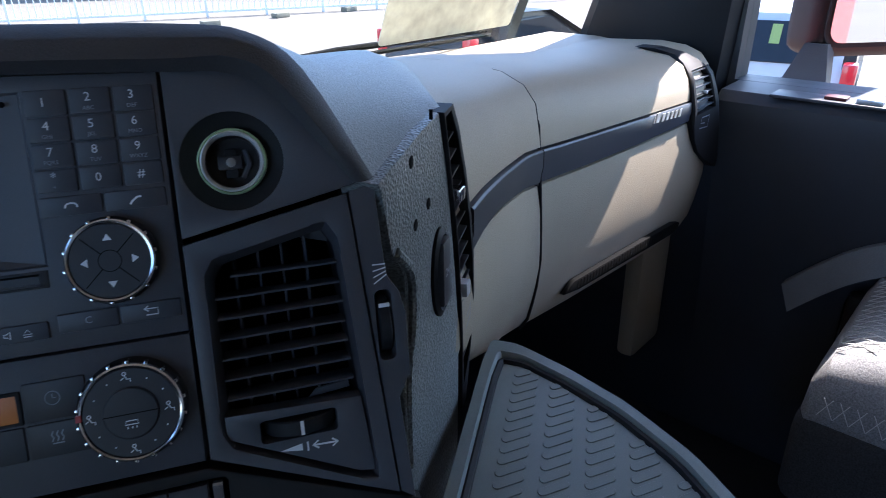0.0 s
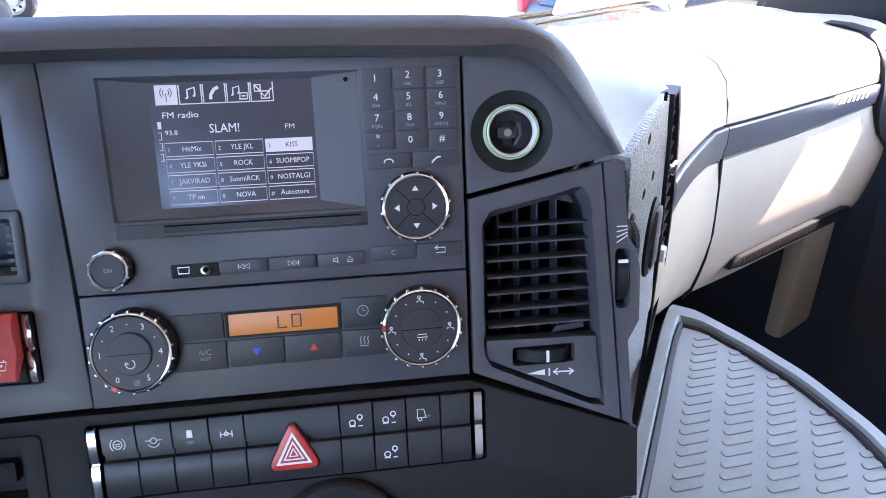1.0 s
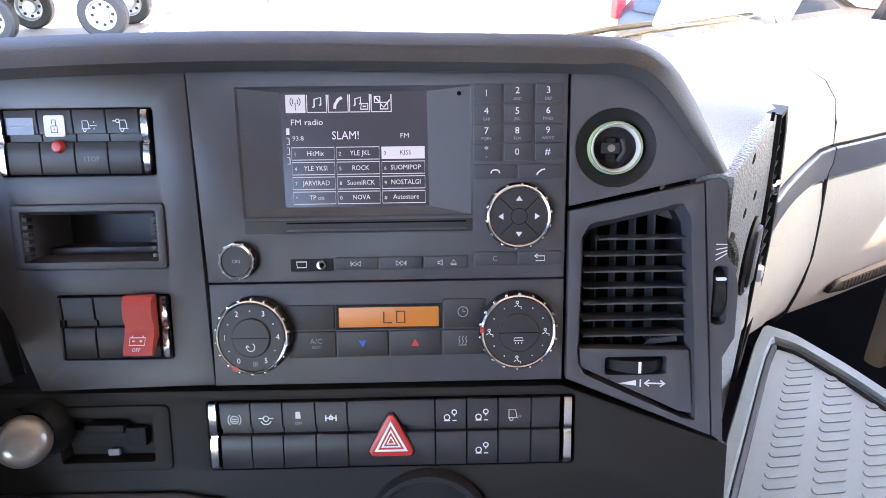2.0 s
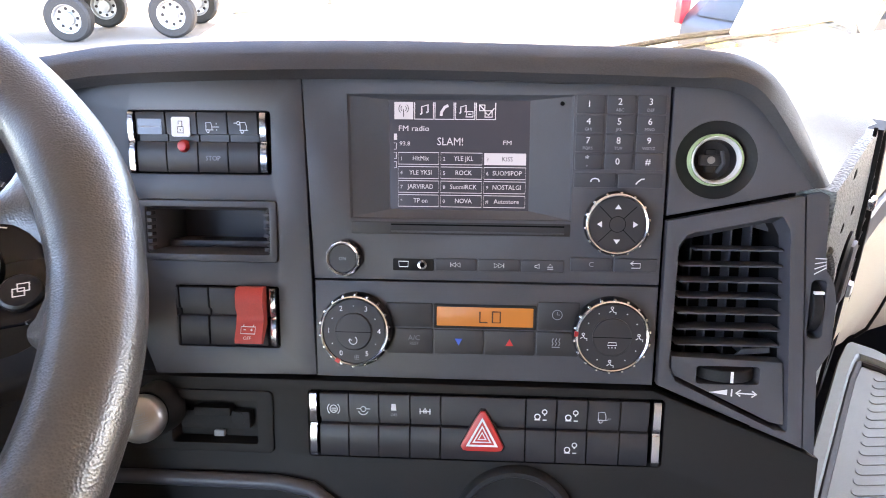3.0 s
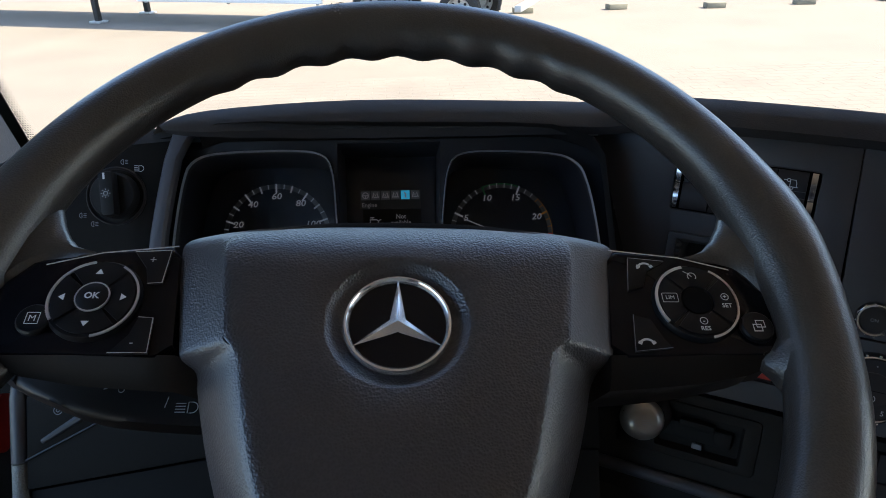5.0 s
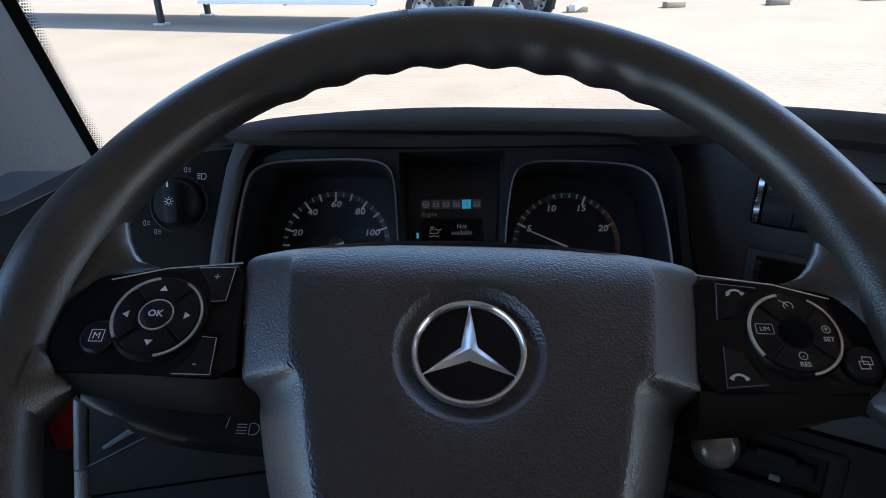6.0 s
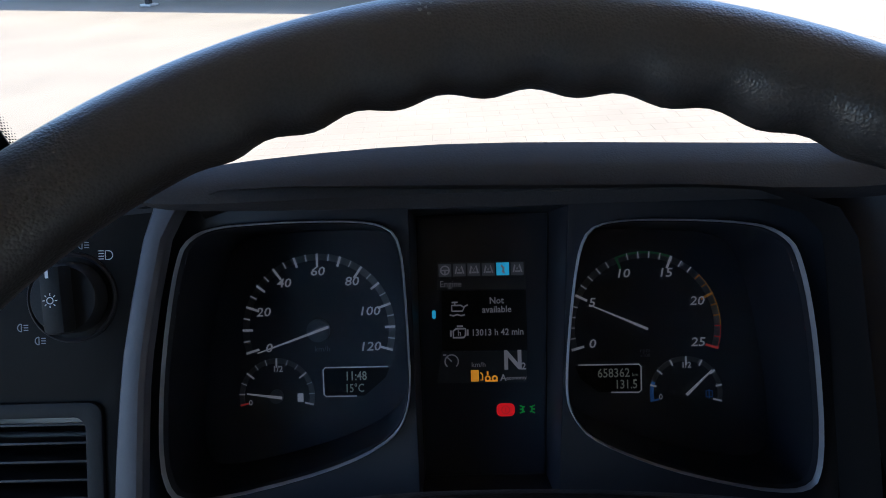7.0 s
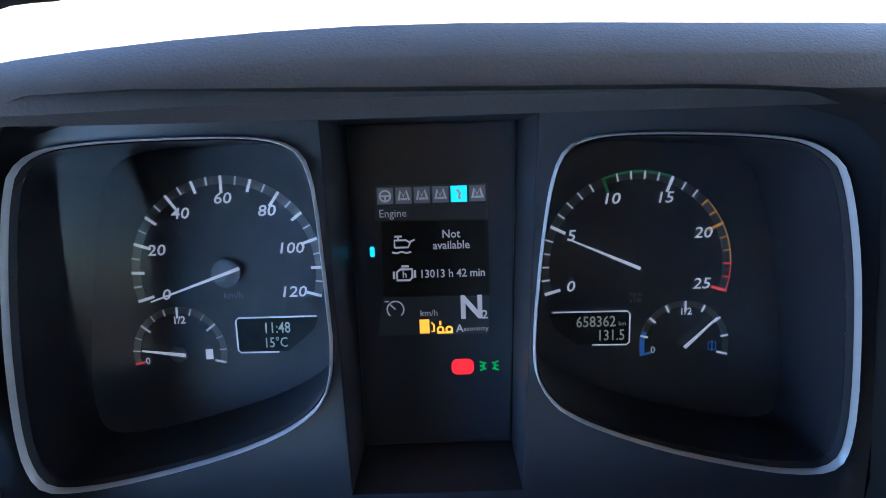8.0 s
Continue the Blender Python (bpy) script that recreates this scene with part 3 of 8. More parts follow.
    for s, nm in ((1, "pillar_right"), (-1, "pillar_left")):
        x = XR if s > 0 else XL
        rows = []
        for z, y0, y1, inn in ((2.05, 0.37, 0.72, 0.05), (2.20, 0.36, 0.69, 0.055), (2.45, 0.345, 0.60, 0.06), (2.75, 0.24, 0.50, 0.06), (3.0, 0.14, 0.42, 0.06)) if s > 0 else ((1.90, 0.42, 0.90, 0.075), (2.08, 0.42, 0.90, 0.062), (2.20, 0.42, 0.87, 0.040), (2.45, 0.36, 0.765, 0.036), (2.75, 0.26, 0.64, 0.036), (3.0, 0.16, 0.535, 0.04)):
            rows.append([(x, y0, z), (x - s * inn * 0.6, y0 + 0.012, z), (x - s * inn, y0 + 0.08, z), (x - s * inn, y1 - 0.08, z), (x - s * inn * (0.5 if s > 0 else 0.82), y1 - 0.015, z), (x, y1, z)])
        solo(nm, loft(rows, close=True, cap0=True, cap1=True), PILLAR if s < 0 else BLACK, "dark grained windscreen pillar cover", "pillar", kind="structure")
    solo("front_header", box(XL, XR, 0.53, 0.62, 2.90, 3.0, 0.02), LINING, "beige header above the windscreen", "trim", kind="structure")


def door_trim_right():
    d = thing("door_panel", (1.300, -0.2, 1.5), "dark passenger door panel with a window switch and grab trim", "door panel")
    rows = []
    for y in (0.34, 0.20, 0.0, -0.25, -0.60):
        rows.append([(1.348, y, 2.14), (1.258, y, 2.137), (1.238, y, 2.12), (1.235, y, 2.08), (1.280, y, 1.95), (1.310, y, 1.7), (1.310, y, 1.35), (1.348, y, 1.35)])
    part("panel", loft(rows, close=True, cap0=True, cap1=True), DOOR, d)
    part("switch_plate", box(1.243, 1.300, 0.03, 0.25, 2.136, 2.1415, 0.002), PANEL, d, "grey sill switch plate")
    part("window_switch", box(1.256, 1.284, 0.13, 0.165, 2.141, 2.147, 0.002), DARK_RED, d, "dark red lock switch")
    part("window_switch", box(1.254, 1.286, 0.035, 0.060, 2.141, 2.149, 0.002), DARK_RED, d, "dark red window switch")
    part("window_switch", box(1.252, 1.288, 0.075, 0.115, 2.141, 2.150, 0.003), SATIN, d, "bright silver window switch")
    pts = [(1.285, 0.17, 1.775), (1.282, 0.12, 1.83), (1.280, 0.06, 1.885), (1.278, -0.02, 1.925), (1.278, -0.15, 1.945), (1.278, -0.35, 1.95)]
    loops = [[(p[0] - 0.012, p[1], p[2]), (p[0] - 0.012, p[1] - 0.02, p[2] - 0.055), (p[0] + 0.03, p[1] - 0.02, p[2] - 0.06), (p[0] + 0.03, p[1], p[2])] for p in smooth_loop(pts, times=2, closed=False)]
    part("grab_trim", loft(loops, close=True, cap0=True, cap1=True), GRAB, d, "curved grey grab trim")
    part("door_pocket", box(1.260, 1.310, -0.45, 0.06, 1.55, 1.80, 0.03), BLACK, d, "black door pocket")


def door_trim_left():
    d = thing("door_panel", (-0.940, -0.2, 1.5), "dark driver door panel with a pale edge and red reflector", "door panel")
    rows = []
    for y in (0.60, 0.20, 0.0, -0.25, -0.60):
        rows.append([(-0.988, y, 2.14), (-0.935, y, 2.137), (-0.915, y, 2.12), (-0.912, y, 2.08), (-0.935, y, 1.95), (-0.950, y, 1.7), (-0.950, y, 1.35), (-0.988, y, 1.35)])
    part("panel", loft(rows, close=True, cap0=True, cap1=True), DOOR, d)
    part("reflector", box(-0.925, -0.905, 0.53, 0.58, 1.955, 2.02, 0.004), RED, d, "red reflector strip")


def mirror_right():
    t = thing("door_mirror", (1.52, 0.12, 2.15), "large dark red-brown exterior door mirror", "mirror")
    shell = mat("mirror_housing_plastic", (0.022, 0.016, 0.016), 0.55, grain=0.1, scale=300, blotch=0.1)
    pl = Plan((1.70, 0.19, 2.42), (0.738, -0.675, 0), (0, 0, 1))
    part("housing", box(-0.135, 0.19, -0.27, 0.31, -0.13, 0.0, 0.04, 3), shell, t, "", pl)
    part("mirror_glass", prism(round_rect(-0.11, 0.17, -0.235, 0.29, 0.03), 0.004, 0.008), MIRROR, t, "mirror glass", pl)
    part("glass_edge", prism(round_rect(-0.12, 0.18, -0.245, 0.30, 0.035), 0.0, 0.004), BLACK, t, "black mirror edge", pl)
    part("arm", loft([[(1.44, 0.20, 2.04), (1.44, 0.34, 2.04), (1.47, 0.34, 2.04), (1.47, 0.20, 2.04)], [(1.56, 0.235, 2.12), (1.56, 0.32, 2.12), (1.60, 0.32, 2.12), (1.60, 0.235, 2.12)], [(1.60, 0.255, 2.185), (1.60, 0.30, 2.185), (1.66, 0.30, 2.18), (1.66, 0.255, 2.18)]], cap0=True, cap1=True), PILLAR, t, "tapered mirror arm")


def wiper():
    t = thing("wiper_arm", (0.5, 0.96, 2.2), "black windscreen wiper resting on the glass", "wiper")
    part("arm", tube([(0.60, 0.90, 2.205), (0.80, 0.90, 2.212), (1.25, 0.90, 2.205)], [0.006, 0.006, 0.007], 8), SHADE_BLACK, t)
    part("blade", tube([(0.72, 0.895, 2.190), (0.90, 0.89, 2.198), (1.25, 0.885, 2.195)], 0.005, 6), SHADE_BLACK, t, "rubber wiper blade")


def windscreen_card():
    pl = Plan((1.04, 0.845, 2.205), (1, 0, 0), (0, -0.36, 0.86))
    bm = prism(round_rect(-0.19, 0.22, 0.015, 0.15, 0.01), 0.0, 0.0015)
    c = thing("windscreen_card", (1.0, 0.85, 2.2), "pale green printed card behind the windscreen", "card")
    part("sheet", bm, PAPER, c, "", pl)
    bm = bmesh.new()
    for i in range(4):
        box(-0.13 + 0.03 * i, 0.10, 0.05 + 0.02 * i, 0.056 + 0.02 * i, -0.001, -0.0004, bm=bm)
    part("print_bars", bm, GREY_PRINT, c, "faint printed lines", pl)


yard()
trailer()
kerb_blocks()
car("hatchback_car", "silver hatchback parked with its tail to the truck", 7.6, 2.2, -80, CAR_SILVER, plate=True, tail_h=1.62, sticker=True)
car("sedan_car", "dark blue saloon car parked nose away", 7.0, 6.5, -93, CAR_DARK, plate=True, length=4.4, tail_h=1.36)
car("estate_car", "silver car parked behind the dark saloon", 12.6, 5.2, -95, CAR_SILVER, plate=False)
fence()
far_building()
cab_shell()
door_trim_right()
door_trim_left()
mirror_right()
wiper()
windscreen_card()


# ---- the dashboard body ----
def hood():
    t = thing("dashboard", (-0.1, 0.5, ZF), "dark grained dashboard wrapped round the driver's place", "dashboard")
    C = CON
    low = [(-0.606, 0.410, 2.3655), (-0.579, 0.414, 2.3600), (-0.460, 0.425, 2.3508), (-0.309, 0.424, 2.3475), (-0.254, 0.425, 2.345), C(-0.20, 0.083), C(-0.05, 0.087), C(0.10, 0.085), C(0.165, 0.083), C(0.192, 0.079), C(0.212, 0.066), C(0.246, 0.020)]
    upp = [(-0.6097, 0.410, 2.3707), (-0.574, 0.420, 2.375), (-0.460, 0.436, 2.375), (-0.309, 0.433, 2.369), (-0.254, 0.433, 2.366), C(-0.20, 0.105), C(-0.05, 0.108), C(0.10, 0.105), C(0.168, 0.103), C(0.200, 0.098), C(0.224, 0.078), C(0.257, 0.019)]
    fw = [Vector((-0.5, 0.85, 0)), Vector((-0.2, 1, 0)), Vector((0, 1, 0)), Vector((0, 1, 0)), Vector((0.1, 1, 0)), Vector((0.45, 0.88, 0)), Vector((0.54, 0.84, 0)), Vector((0.54, 0.84, 0)), Vector((0.6, 0.8, 0)), Vector((0.7, 0.72, 0)), Vector((0.82, 0.58, 0)), FLANK_D]
    rows = [[], [], [], [], [], [], [], []]
    for i, (a, b, f) in enumerate(zip(low, upp, fw)):
        a, b = Vector(a), Vector(b)
        o = -Vector((f.x, f.y, 0)).normalized() if i < 9 else C.n
        f = f.normalized()
        k = 1.0 if 0 < i < 11 else 0.15
        end = i >= 10
        rows[0].append(a + f * 0.02 * k - Vector((0, 0, 0.001)))
        rows[1].append(a + o * 0.004 * k)
        rows[2].append(a.lerp(b, 0.35) + o * 0.010 * k)
        rows[3].append(a.lerp(b, 0.8) + o * 0.006 * k)
        rows[4].append(b + f * 0.008 * k + Vector((0, 0, 0.001 * k)))
        drop = (0.03, 0.09, 0.16) if i < 9 else ((0.018, 0.05, 0.09) if i == 9 else ((0.008, 0.012, 0.03) if i == 10 else (-0.0085, -0.0135, -0.0160)))
        rows[5].append(b + f * 0.06 - Vector((0, 0, drop[0])))
        rows[6].append(b + f * (0.16 if i < 11 else 0.10) - Vector((0, 0, drop[1])))
        rows[7].append(b + f * (0.30 if i < 9 else (0.24 if i < 11 else 0.113)) - Vector((0, 0, drop[2])))
    def fine(row):
        out = []
        n = len(row)
        for i in range(n - 1):
            p0, p1, p2, p3 = row[max(0, i - 1)], row[i], row[i + 1], row[min(n - 1, i + 2)]
            for s in (0, 0.25, 0.5, 0.75):
                out.append(0.5 * ((2 * p1) + (p2 - p0) * s + (2 * p0 - 5 * p1 + 4 * p2 - p3) * s * s + (3 * p1 - p0 - 3 * p2 + p3) * s ** 3))
        return out + [row[-1]]
    rr = [fine(r) for r in rows]
    part("hood_lip", loft(rr[:5], close=False), SOFT, t, "soft dark visor lip")
    part("hood_top", loft(rr[4:], close=False), GRAIN, t, "grained grey visor top")
    # dash top up to the glass
    rows = [[(x, 0.60, 2.20) for x in (-0.92, -0.5, -0.1, 0.3)], [(x, 0.75, 2.19) for x in (-0.92, -0.5, -0.1, 0.3)], [(x, 0.92, 2.15) for x in (-0.92, -0.5, -0.1, 0.3)]]
    part("top_shelf", loft(rows, close=False), GRAIN, t, "grey dash top at the glass")
    # console fascia below the lip
    fascia = [(-0.270, 0.082), (-0.195, 0.086), (-0.077, 0.088), (-0.0705, -0.110), (-0.190, -0.112), (-0.205, -0.07), (-0.230, -0.015)]
    left_holes = [round_rect(-0.200, -0.099, 0.0245, 0.0655, 0.002), round_rect(-0.197, -0.096, -0.0335, 0.0072, 0.002), round_rect(-0.172, -0.0965, -0.0920, -0.050, 0.002)]
    part("side_fascia", prism(fascia, -0.012, 0.0, 0.0012, holes=left_holes), PANEL, t, "smooth slate fascia panel", CON)
    part("fascia_seam", box(-0.0770, -0.0705, -0.111, 0.0875, -0.014, -0.006), SHADE_BLACK, t, "dark seam", CON)
    under = [(-0.235, -0.1135), (0.158, -0.1145), (0.2530, -0.1525), (0.266, -0.158), (0.266, -0.205), (-0.235, -0.205)]
    row_hole = round_rect(-0.0775, 0.1670, -0.1675, -0.1205, 0.003)
    out_hole = round_rect(-0.212, -0.103, -0.1665, -0.1225, 0.004)
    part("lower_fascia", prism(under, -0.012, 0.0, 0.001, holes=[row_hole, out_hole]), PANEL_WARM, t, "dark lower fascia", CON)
    rows = []
    for u in (-0.235, 0.0, 0.15, 0.262):
        rows.append([CON(u, -0.205, 0), CON(u, -0.215, 0.006), CON(u, -0.222, 0.03), CON(u, -0.232, 0.055), CON(u, -0.30, 0.06), CON(u, -0.75, 0.02), CON(u, -0.75, -0.2)])
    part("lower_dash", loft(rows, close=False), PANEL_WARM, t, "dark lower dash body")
    part("inner_frame", box(-0.235, 0.25, -0.20, 0.085, -0.14, -0.13), SHADE_BLACK, t, "dark inner frame", CON)
    return t


def cluster_surround(t):
    opening = [(-0.168, 0.0920), (0.168, 0.0840), (0.1775, -0.031), (0.180, -0.101), (-0.195, -0.1006), (-0.190, -0.0364)]
    inner = [(-0.1815, 0.0830), (0.182, 0.0820), (0.1905, -0.035), (0.193, -0.116), (-0.2035, -0.114), (-0.1965, -0.040)]
    o = resample([(p[0], p[1], 0) for p in smooth_loop([(*p, 0) for p in opening], 0.12, 2)], 60)
    k = resample([(p[0], p[1], 0) for p in smooth_loop([(*p, 0) for p in inner], 0.12, 2)], 60)
    rows = [[(p.x, p.y, 0.122) for p in o], [(p.x, p.y, 0.114) for p in o], [(q.x, q.y, 0.062) for q in k]]
    bm = loft(rows)
    drop = [f for f in bm.faces if f.calc_center_median().x < -0.15 and f.calc_center_median().y < 0.082]
    bmesh.ops.delete(bm, geom=drop, context="FACES")
    # walls turned from the sun are given black in place of shade
    part("cluster_surround", bm, BLACK, t, "walls of the instrument recess, black as in shade", CLU)
    # satin lip on the door side, coloured as lit, with the shaded wall behind it
    edge = ((0.096, -0.1695, -0.150), (0.0885, -0.1722, -0.1560), (0.079, -0.1757, -0.1621), (0.067, -0.1800, -0.1685), (0.035, -0.1870, -0.1755), (0.008, -0.1920, -0.1802), (-0.010, -0.1942, -0.1822), (-0.041, -0.1970, -0.1838), (-0.070, -0.1990, -0.1850), (-0.105, -0.2010, -0.1870))
    part("surround_lip", loft([[(a, v, 0.090), (a, v, 0.0990), (a + 0.0012, v, 0.1008), (a * 0.5 + b * 0.5, v, 0.1016), (b - 0.0020, v, 0.1010), (b, v, 0.0985), (b, v, 0.090)] for v, a, b in edge], cap0=True, cap1=True), SURROUND_LIT, t, "satin lip of the instrument recess, lighter as if lit", CLU)
    part("recess_wall", loft([[(b + 0.0002, v, 0.0975), (b - 0.004, v, 0.085), (b - 0.017, v, 0.060)] for v, a, b in edge], close=False), BLACK, t, "wall behind the lip, black as in shade", CLU)
    # driver-side fascia with lamp switch and vent; shade is in its colour
    face = [(-0.50, 0.000), (-0.46, 0.012), (-0.36, 0.032), (-0.30, 0.060), (-0.22, 0.078), (-0.1740, 0.0860), (-0.1805, 0.067), (-0.1925, 0.008), (-0.1975, -0.041), (-0.2015, -0.115), (-0.50, -0.115)]
    vent_hole = round_rect(-0.36, -0.2065, -0.088, -0.0175, 0.006)
    part("driver_fascia", prism(face, 0.082, 0.096, 0.0015, holes=[vent_hole]), KNEE_SHADED, t, "fascia left of the instruments, darkened as in shade", CLU)
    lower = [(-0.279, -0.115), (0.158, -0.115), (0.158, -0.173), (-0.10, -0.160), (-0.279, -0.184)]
    # knee panels take the darkened plastic for the shade under the dash
    part("knee_panel", prism(lower, 0.105, 0.120, 0.002), KNEE_SHADED, t, "knee panel, darkened as in the dash's shade", CLU)
    part("knee_underside", prism([(-0.279, -0.186), (-0.10, -0.162), (0.158, -0.175), (0.158, -0.40), (-0.279, -0.40)], 0.095, 0.116, 0.002), KNEE_SHADED, t, "lower knee panel, darkened as in the dash's shade", CLU)
    part("knee_inset", prism([(-0.277, -0.112), (-0.185, -0.112), (-0.2196, -0.1315), (-0.277, -0.1595)], 0.118, 0.1215, 0.001), KNEE_SHADED, t, "triangular inset, darkened as in shade", CLU)
    part("inset_edge", tube([CLU(-0.279, -0.1615, 0.1212), CLU(-0.2196, -0.1324, 0.1212), CLU(-0.18, -0.113, 0.1212)], 0.0007, 6), PANEL, t, "fine inset edge")
    part("inset_bar", tube([CLU(-0.266, -0.1475, 0.122), CLU(-0.235, -0.1290, 0.122), CLU(-0.21, -0.114, 0.122)], [0.002, 0.0034, 0.0036], 8), PANEL, t, "raised slanted bar")
    part("inset_symbol", strokes([arc(-0.2546, -0.1250, 0.0030, 20, 340, 12), arc(-0.2546, -0.1250, 0.0012, 0, 360, 8)], 0.0005, 0.1216), GREY_PRINT, t, "grey printed symbol", CLU)
    part("end_post", tube([CLU(-0.286, -0.100, 0.112), CLU(-0.2855, -0.115, 0.117), CLU(-0.2850, -0.1635, 0.117)], 0.0062, 12), PANEL, t, "rounded charcoal end post")
    part("end_post", tube([CLU(-0.2850, -0.1645, 0.117), CLU(-0.2845, -0.19, 0.117), CLU(-0.283, -0.40, 0.112)], 0.0060, 12), GRAIN, t, "grained lower end post")
    rows = [[CLU(u, 0.072 + b, 0.097), CLU(u, 0.084 + b, 0.092), CLU(u, 0.092 + b, 0.06), CLU(u, 0.09, -0.06)] for u, b in ((-0.46, -0.060), (-0.36, -0.040), (-0.30, -0.012), (-0.22, 0.006), (-0.166, 0.010))]
    part("driver_top", loft(rows, close=False), SOFT, t, "soft dash top beside the visor")


def passenger_dash():
    t = thing("passenger_dashboard", (0.75, 0.5, ZF), "cream passenger dashboard with a slate trim strip and glovebox", "dashboard")
    path = [(0.262, 0.172), (0.300, 0.188), (0.36, 0.2085), (0.395, 0.2235), (0.43, 0.238), (0.465, 0.253), (0.50, 0.268), (0.56, 0.294), (0.6150, 0.3105), (0.6176, 0.3110), (0.66, 0.3150), (0.75, 0.3175), (0.90, 0.319), (1.05, 0.321), (1.14, 0.326), (1.21, 0.340), (1.27, 0.365)]
    n, cut = len(path), 9

    def along(x, knots):
        """A height that runs along the dash, between knots of (x, z)."""
        for (x0, z0), (x1, z1) in zip(knots, knots[1:]):
            if x <= x1:
                return z0 + (z1 - z0) * max(0.0, x - x0) / (x1 - x0)
        return knots[-1][1]
    BAND_TOP = ((0.35, 2.2020), (0.40, 2.2018), (0.44, 2.1985), (0.48, 2.1935), (0.55, 2.1835), (0.615, 2.1725), (0.68, 2.1655), (0.83, 2.1580), (1.02, 2.1485), (1.27, 2.139))
    BAND_LOW = ((0.35, 2.1560), (0.37, 2.1600), (0.40, 2.1640), (0.43, 2.1640), (0.47, 2.1595), (0.51, 2.1520), (0.57, 2.1400), (0.615, 2.1305), (0.68, 2.1245), (0.84, 2.1165), (1.08, 2.1130), (1.27, 2.110))
    FOOT = ((0.30, 2.03), (0.36, 2.02), (0.43, 1.99), (0.507, 1.950), (0.63, 1.905), (0.707, 1.894), (0.88, 1.882), (1.116, 1.866), (1.27, 1.860))
    sec = []
    for i, (x, y) in enumerate(path):
        a, b = Vector(path[max(0, i - 1)]), Vector(path[min(n - 1, i + 1)])
        d = (b - a).normalized()
        f = Vector((-d.y, d.x, 0)) if i not in (8, 9) else Vector((-0.16, 0.987, 0))
        zt = 2.305 - 0.075 * min(1, max(0, (x - 0.30) / 0.55)) - 0.015 * min(1, max(0, (x - 0.85) / 0.3))
        sec.append((Vector((x, y, 0)), f, {"top": zt, "band": along(x, BAND_TOP), "edge": along(x, BAND_LOW), "foot": along(x, FOOT)}))

    def strip(prof, i0=0, i1=n):
        rows = []
        for p, f, z in sec[i0:i1]:
            rows.append([p + f * a + Vector((0, 0, (z[ref] + h if isinstance(ref, str) else z[ref[0]] + (z[ref[1]] - z[ref[0]]) * h))) for a, h, ref in prof])
        return loft(rows, close=False)
    up_l = [(0.40, -0.03, "top"), (0.20, 0.004, "top"), (0.10, 0.004, "top"), (0.055, -0.003, "top"), (0.026, -0.016, "top"), (0.010, -0.036, "top"), (0.003, 0.018, "band"), (0.001, 0.003, "band"), (0.010, -0.001, "band")]
    part("upper_pad", strip(up_l, 0, cut), CREAM, t, "cream grained upper pad")
    part("upper_pad", strip(up_l, cut, n), CREAM, t, "cream grained upper pad")
    band = [(0.012, 0.0005, "band"), (-0.0020, 0.0, "band"), (-0.0036, -0.002, "band"), (-0.0038, 0.5, ("band", "edge")), (-0.0018, 0.72, ("band", "edge")), (-0.0010, 0.0015, "edge"), (0.012, 0.001, "edge")]
    part("trim_strip", strip(band, 2, cut), STRIP, t, "slate satin trim strip")
    part("trim_strip", strip(band, cut, n - 1), STRIP, t, "slate satin trim strip")
    EF = ("edge", "foot")
    lid = [(0.014, -0.0015, "edge"), (0.002, -0.004, "edge"), (-0.003, 0.15, EF), (-0.0055, 0.35, EF), (-0.0058, 0.50, EF), (-0.0020, 0.62, EF), (0.0030, 0.74, EF), (0.0095, 0.86, EF), (0.022, 0.95, EF), (0.06, 1.0, EF), (0.30, 1.02, EF)]
    part("lower_pad", strip(lid, 0, cut), CREAM, t, "cream curved lower pad")
    part("glovebox_lid", strip(lid, cut, n - 1), CREAM, t, "cream glovebox lid")
    # dark seam between the two halves
    seam = [Vector((0.6163, 0.3102 + a, z)) for a, z in ((0.075, 2.2585), (0.05, 2.2520), (0.02, 2.2330), (0.006, 2.20), (0.003, 2.165), (-0.001, 2.12), (-0.004, 2.075), (-0.0058, 2.03), (-0.002, 1.99), (0.003, 1.964), (0.0095, 1.937), (0.022, 1.917))]
    part("seam", tube(seam, 0.0021, 8), BLACK, t, "dark panel seam")
    # handle slot of the glovebox; near-black colour replaces the shade of a recess
    pl = Plan((0.0, 0.3140, 0.0), (1, 0, 0), (0, 0, 1))
    part("handle_slot", prism([(0.691, 1.945), (0.715, 1.957), (1.045, 1.941), (1.070, 1.934), (1.068, 1.924), (1.04, 1.920), (0.73, 1.938)], -0.004, 0.0045, 0.002), SHADE_BLACK, t, "ribbed handle slot, near-black to stand for its shade", pl)
    bm = bmesh.new()
    for i in range(38):
        u = 0.725 + i * 0.0088
        d = 0.045 * (u - 0.73)
        box(u, u + 0.004, 1.9415 - d, 1.9540 - d, 0.0035, 0.0050, bm=bm)
    part("slot_ribs", bm, SHADE_BLACK, t, "fine ribs", pl)
    # bright badge bars on the trim strip
    bm = bmesh.new()
    for i, w in enumerate((0.006, 0.017, 0.013, 0.012, 0.012, 0.013, 0.012)):
        u = 0.925 + sum((0.006, 0.017, 0.013, 0.012, 0.012, 0.013, 0.012)[:i]) + 0.003 * i
        z0 = 2.1415 - 0.073 * (u - 0.911)
        h = 0.0145 if i == 1 else 0.0115
        vs = [(u, z0), (u + w * 0.62, z0 - 0.045 * w), (u + w * 0.62 + 0.004, z0 + h), (u + 0.004, z0 + h)]
        prism(vs, 0, 0.0012, bm=bm)
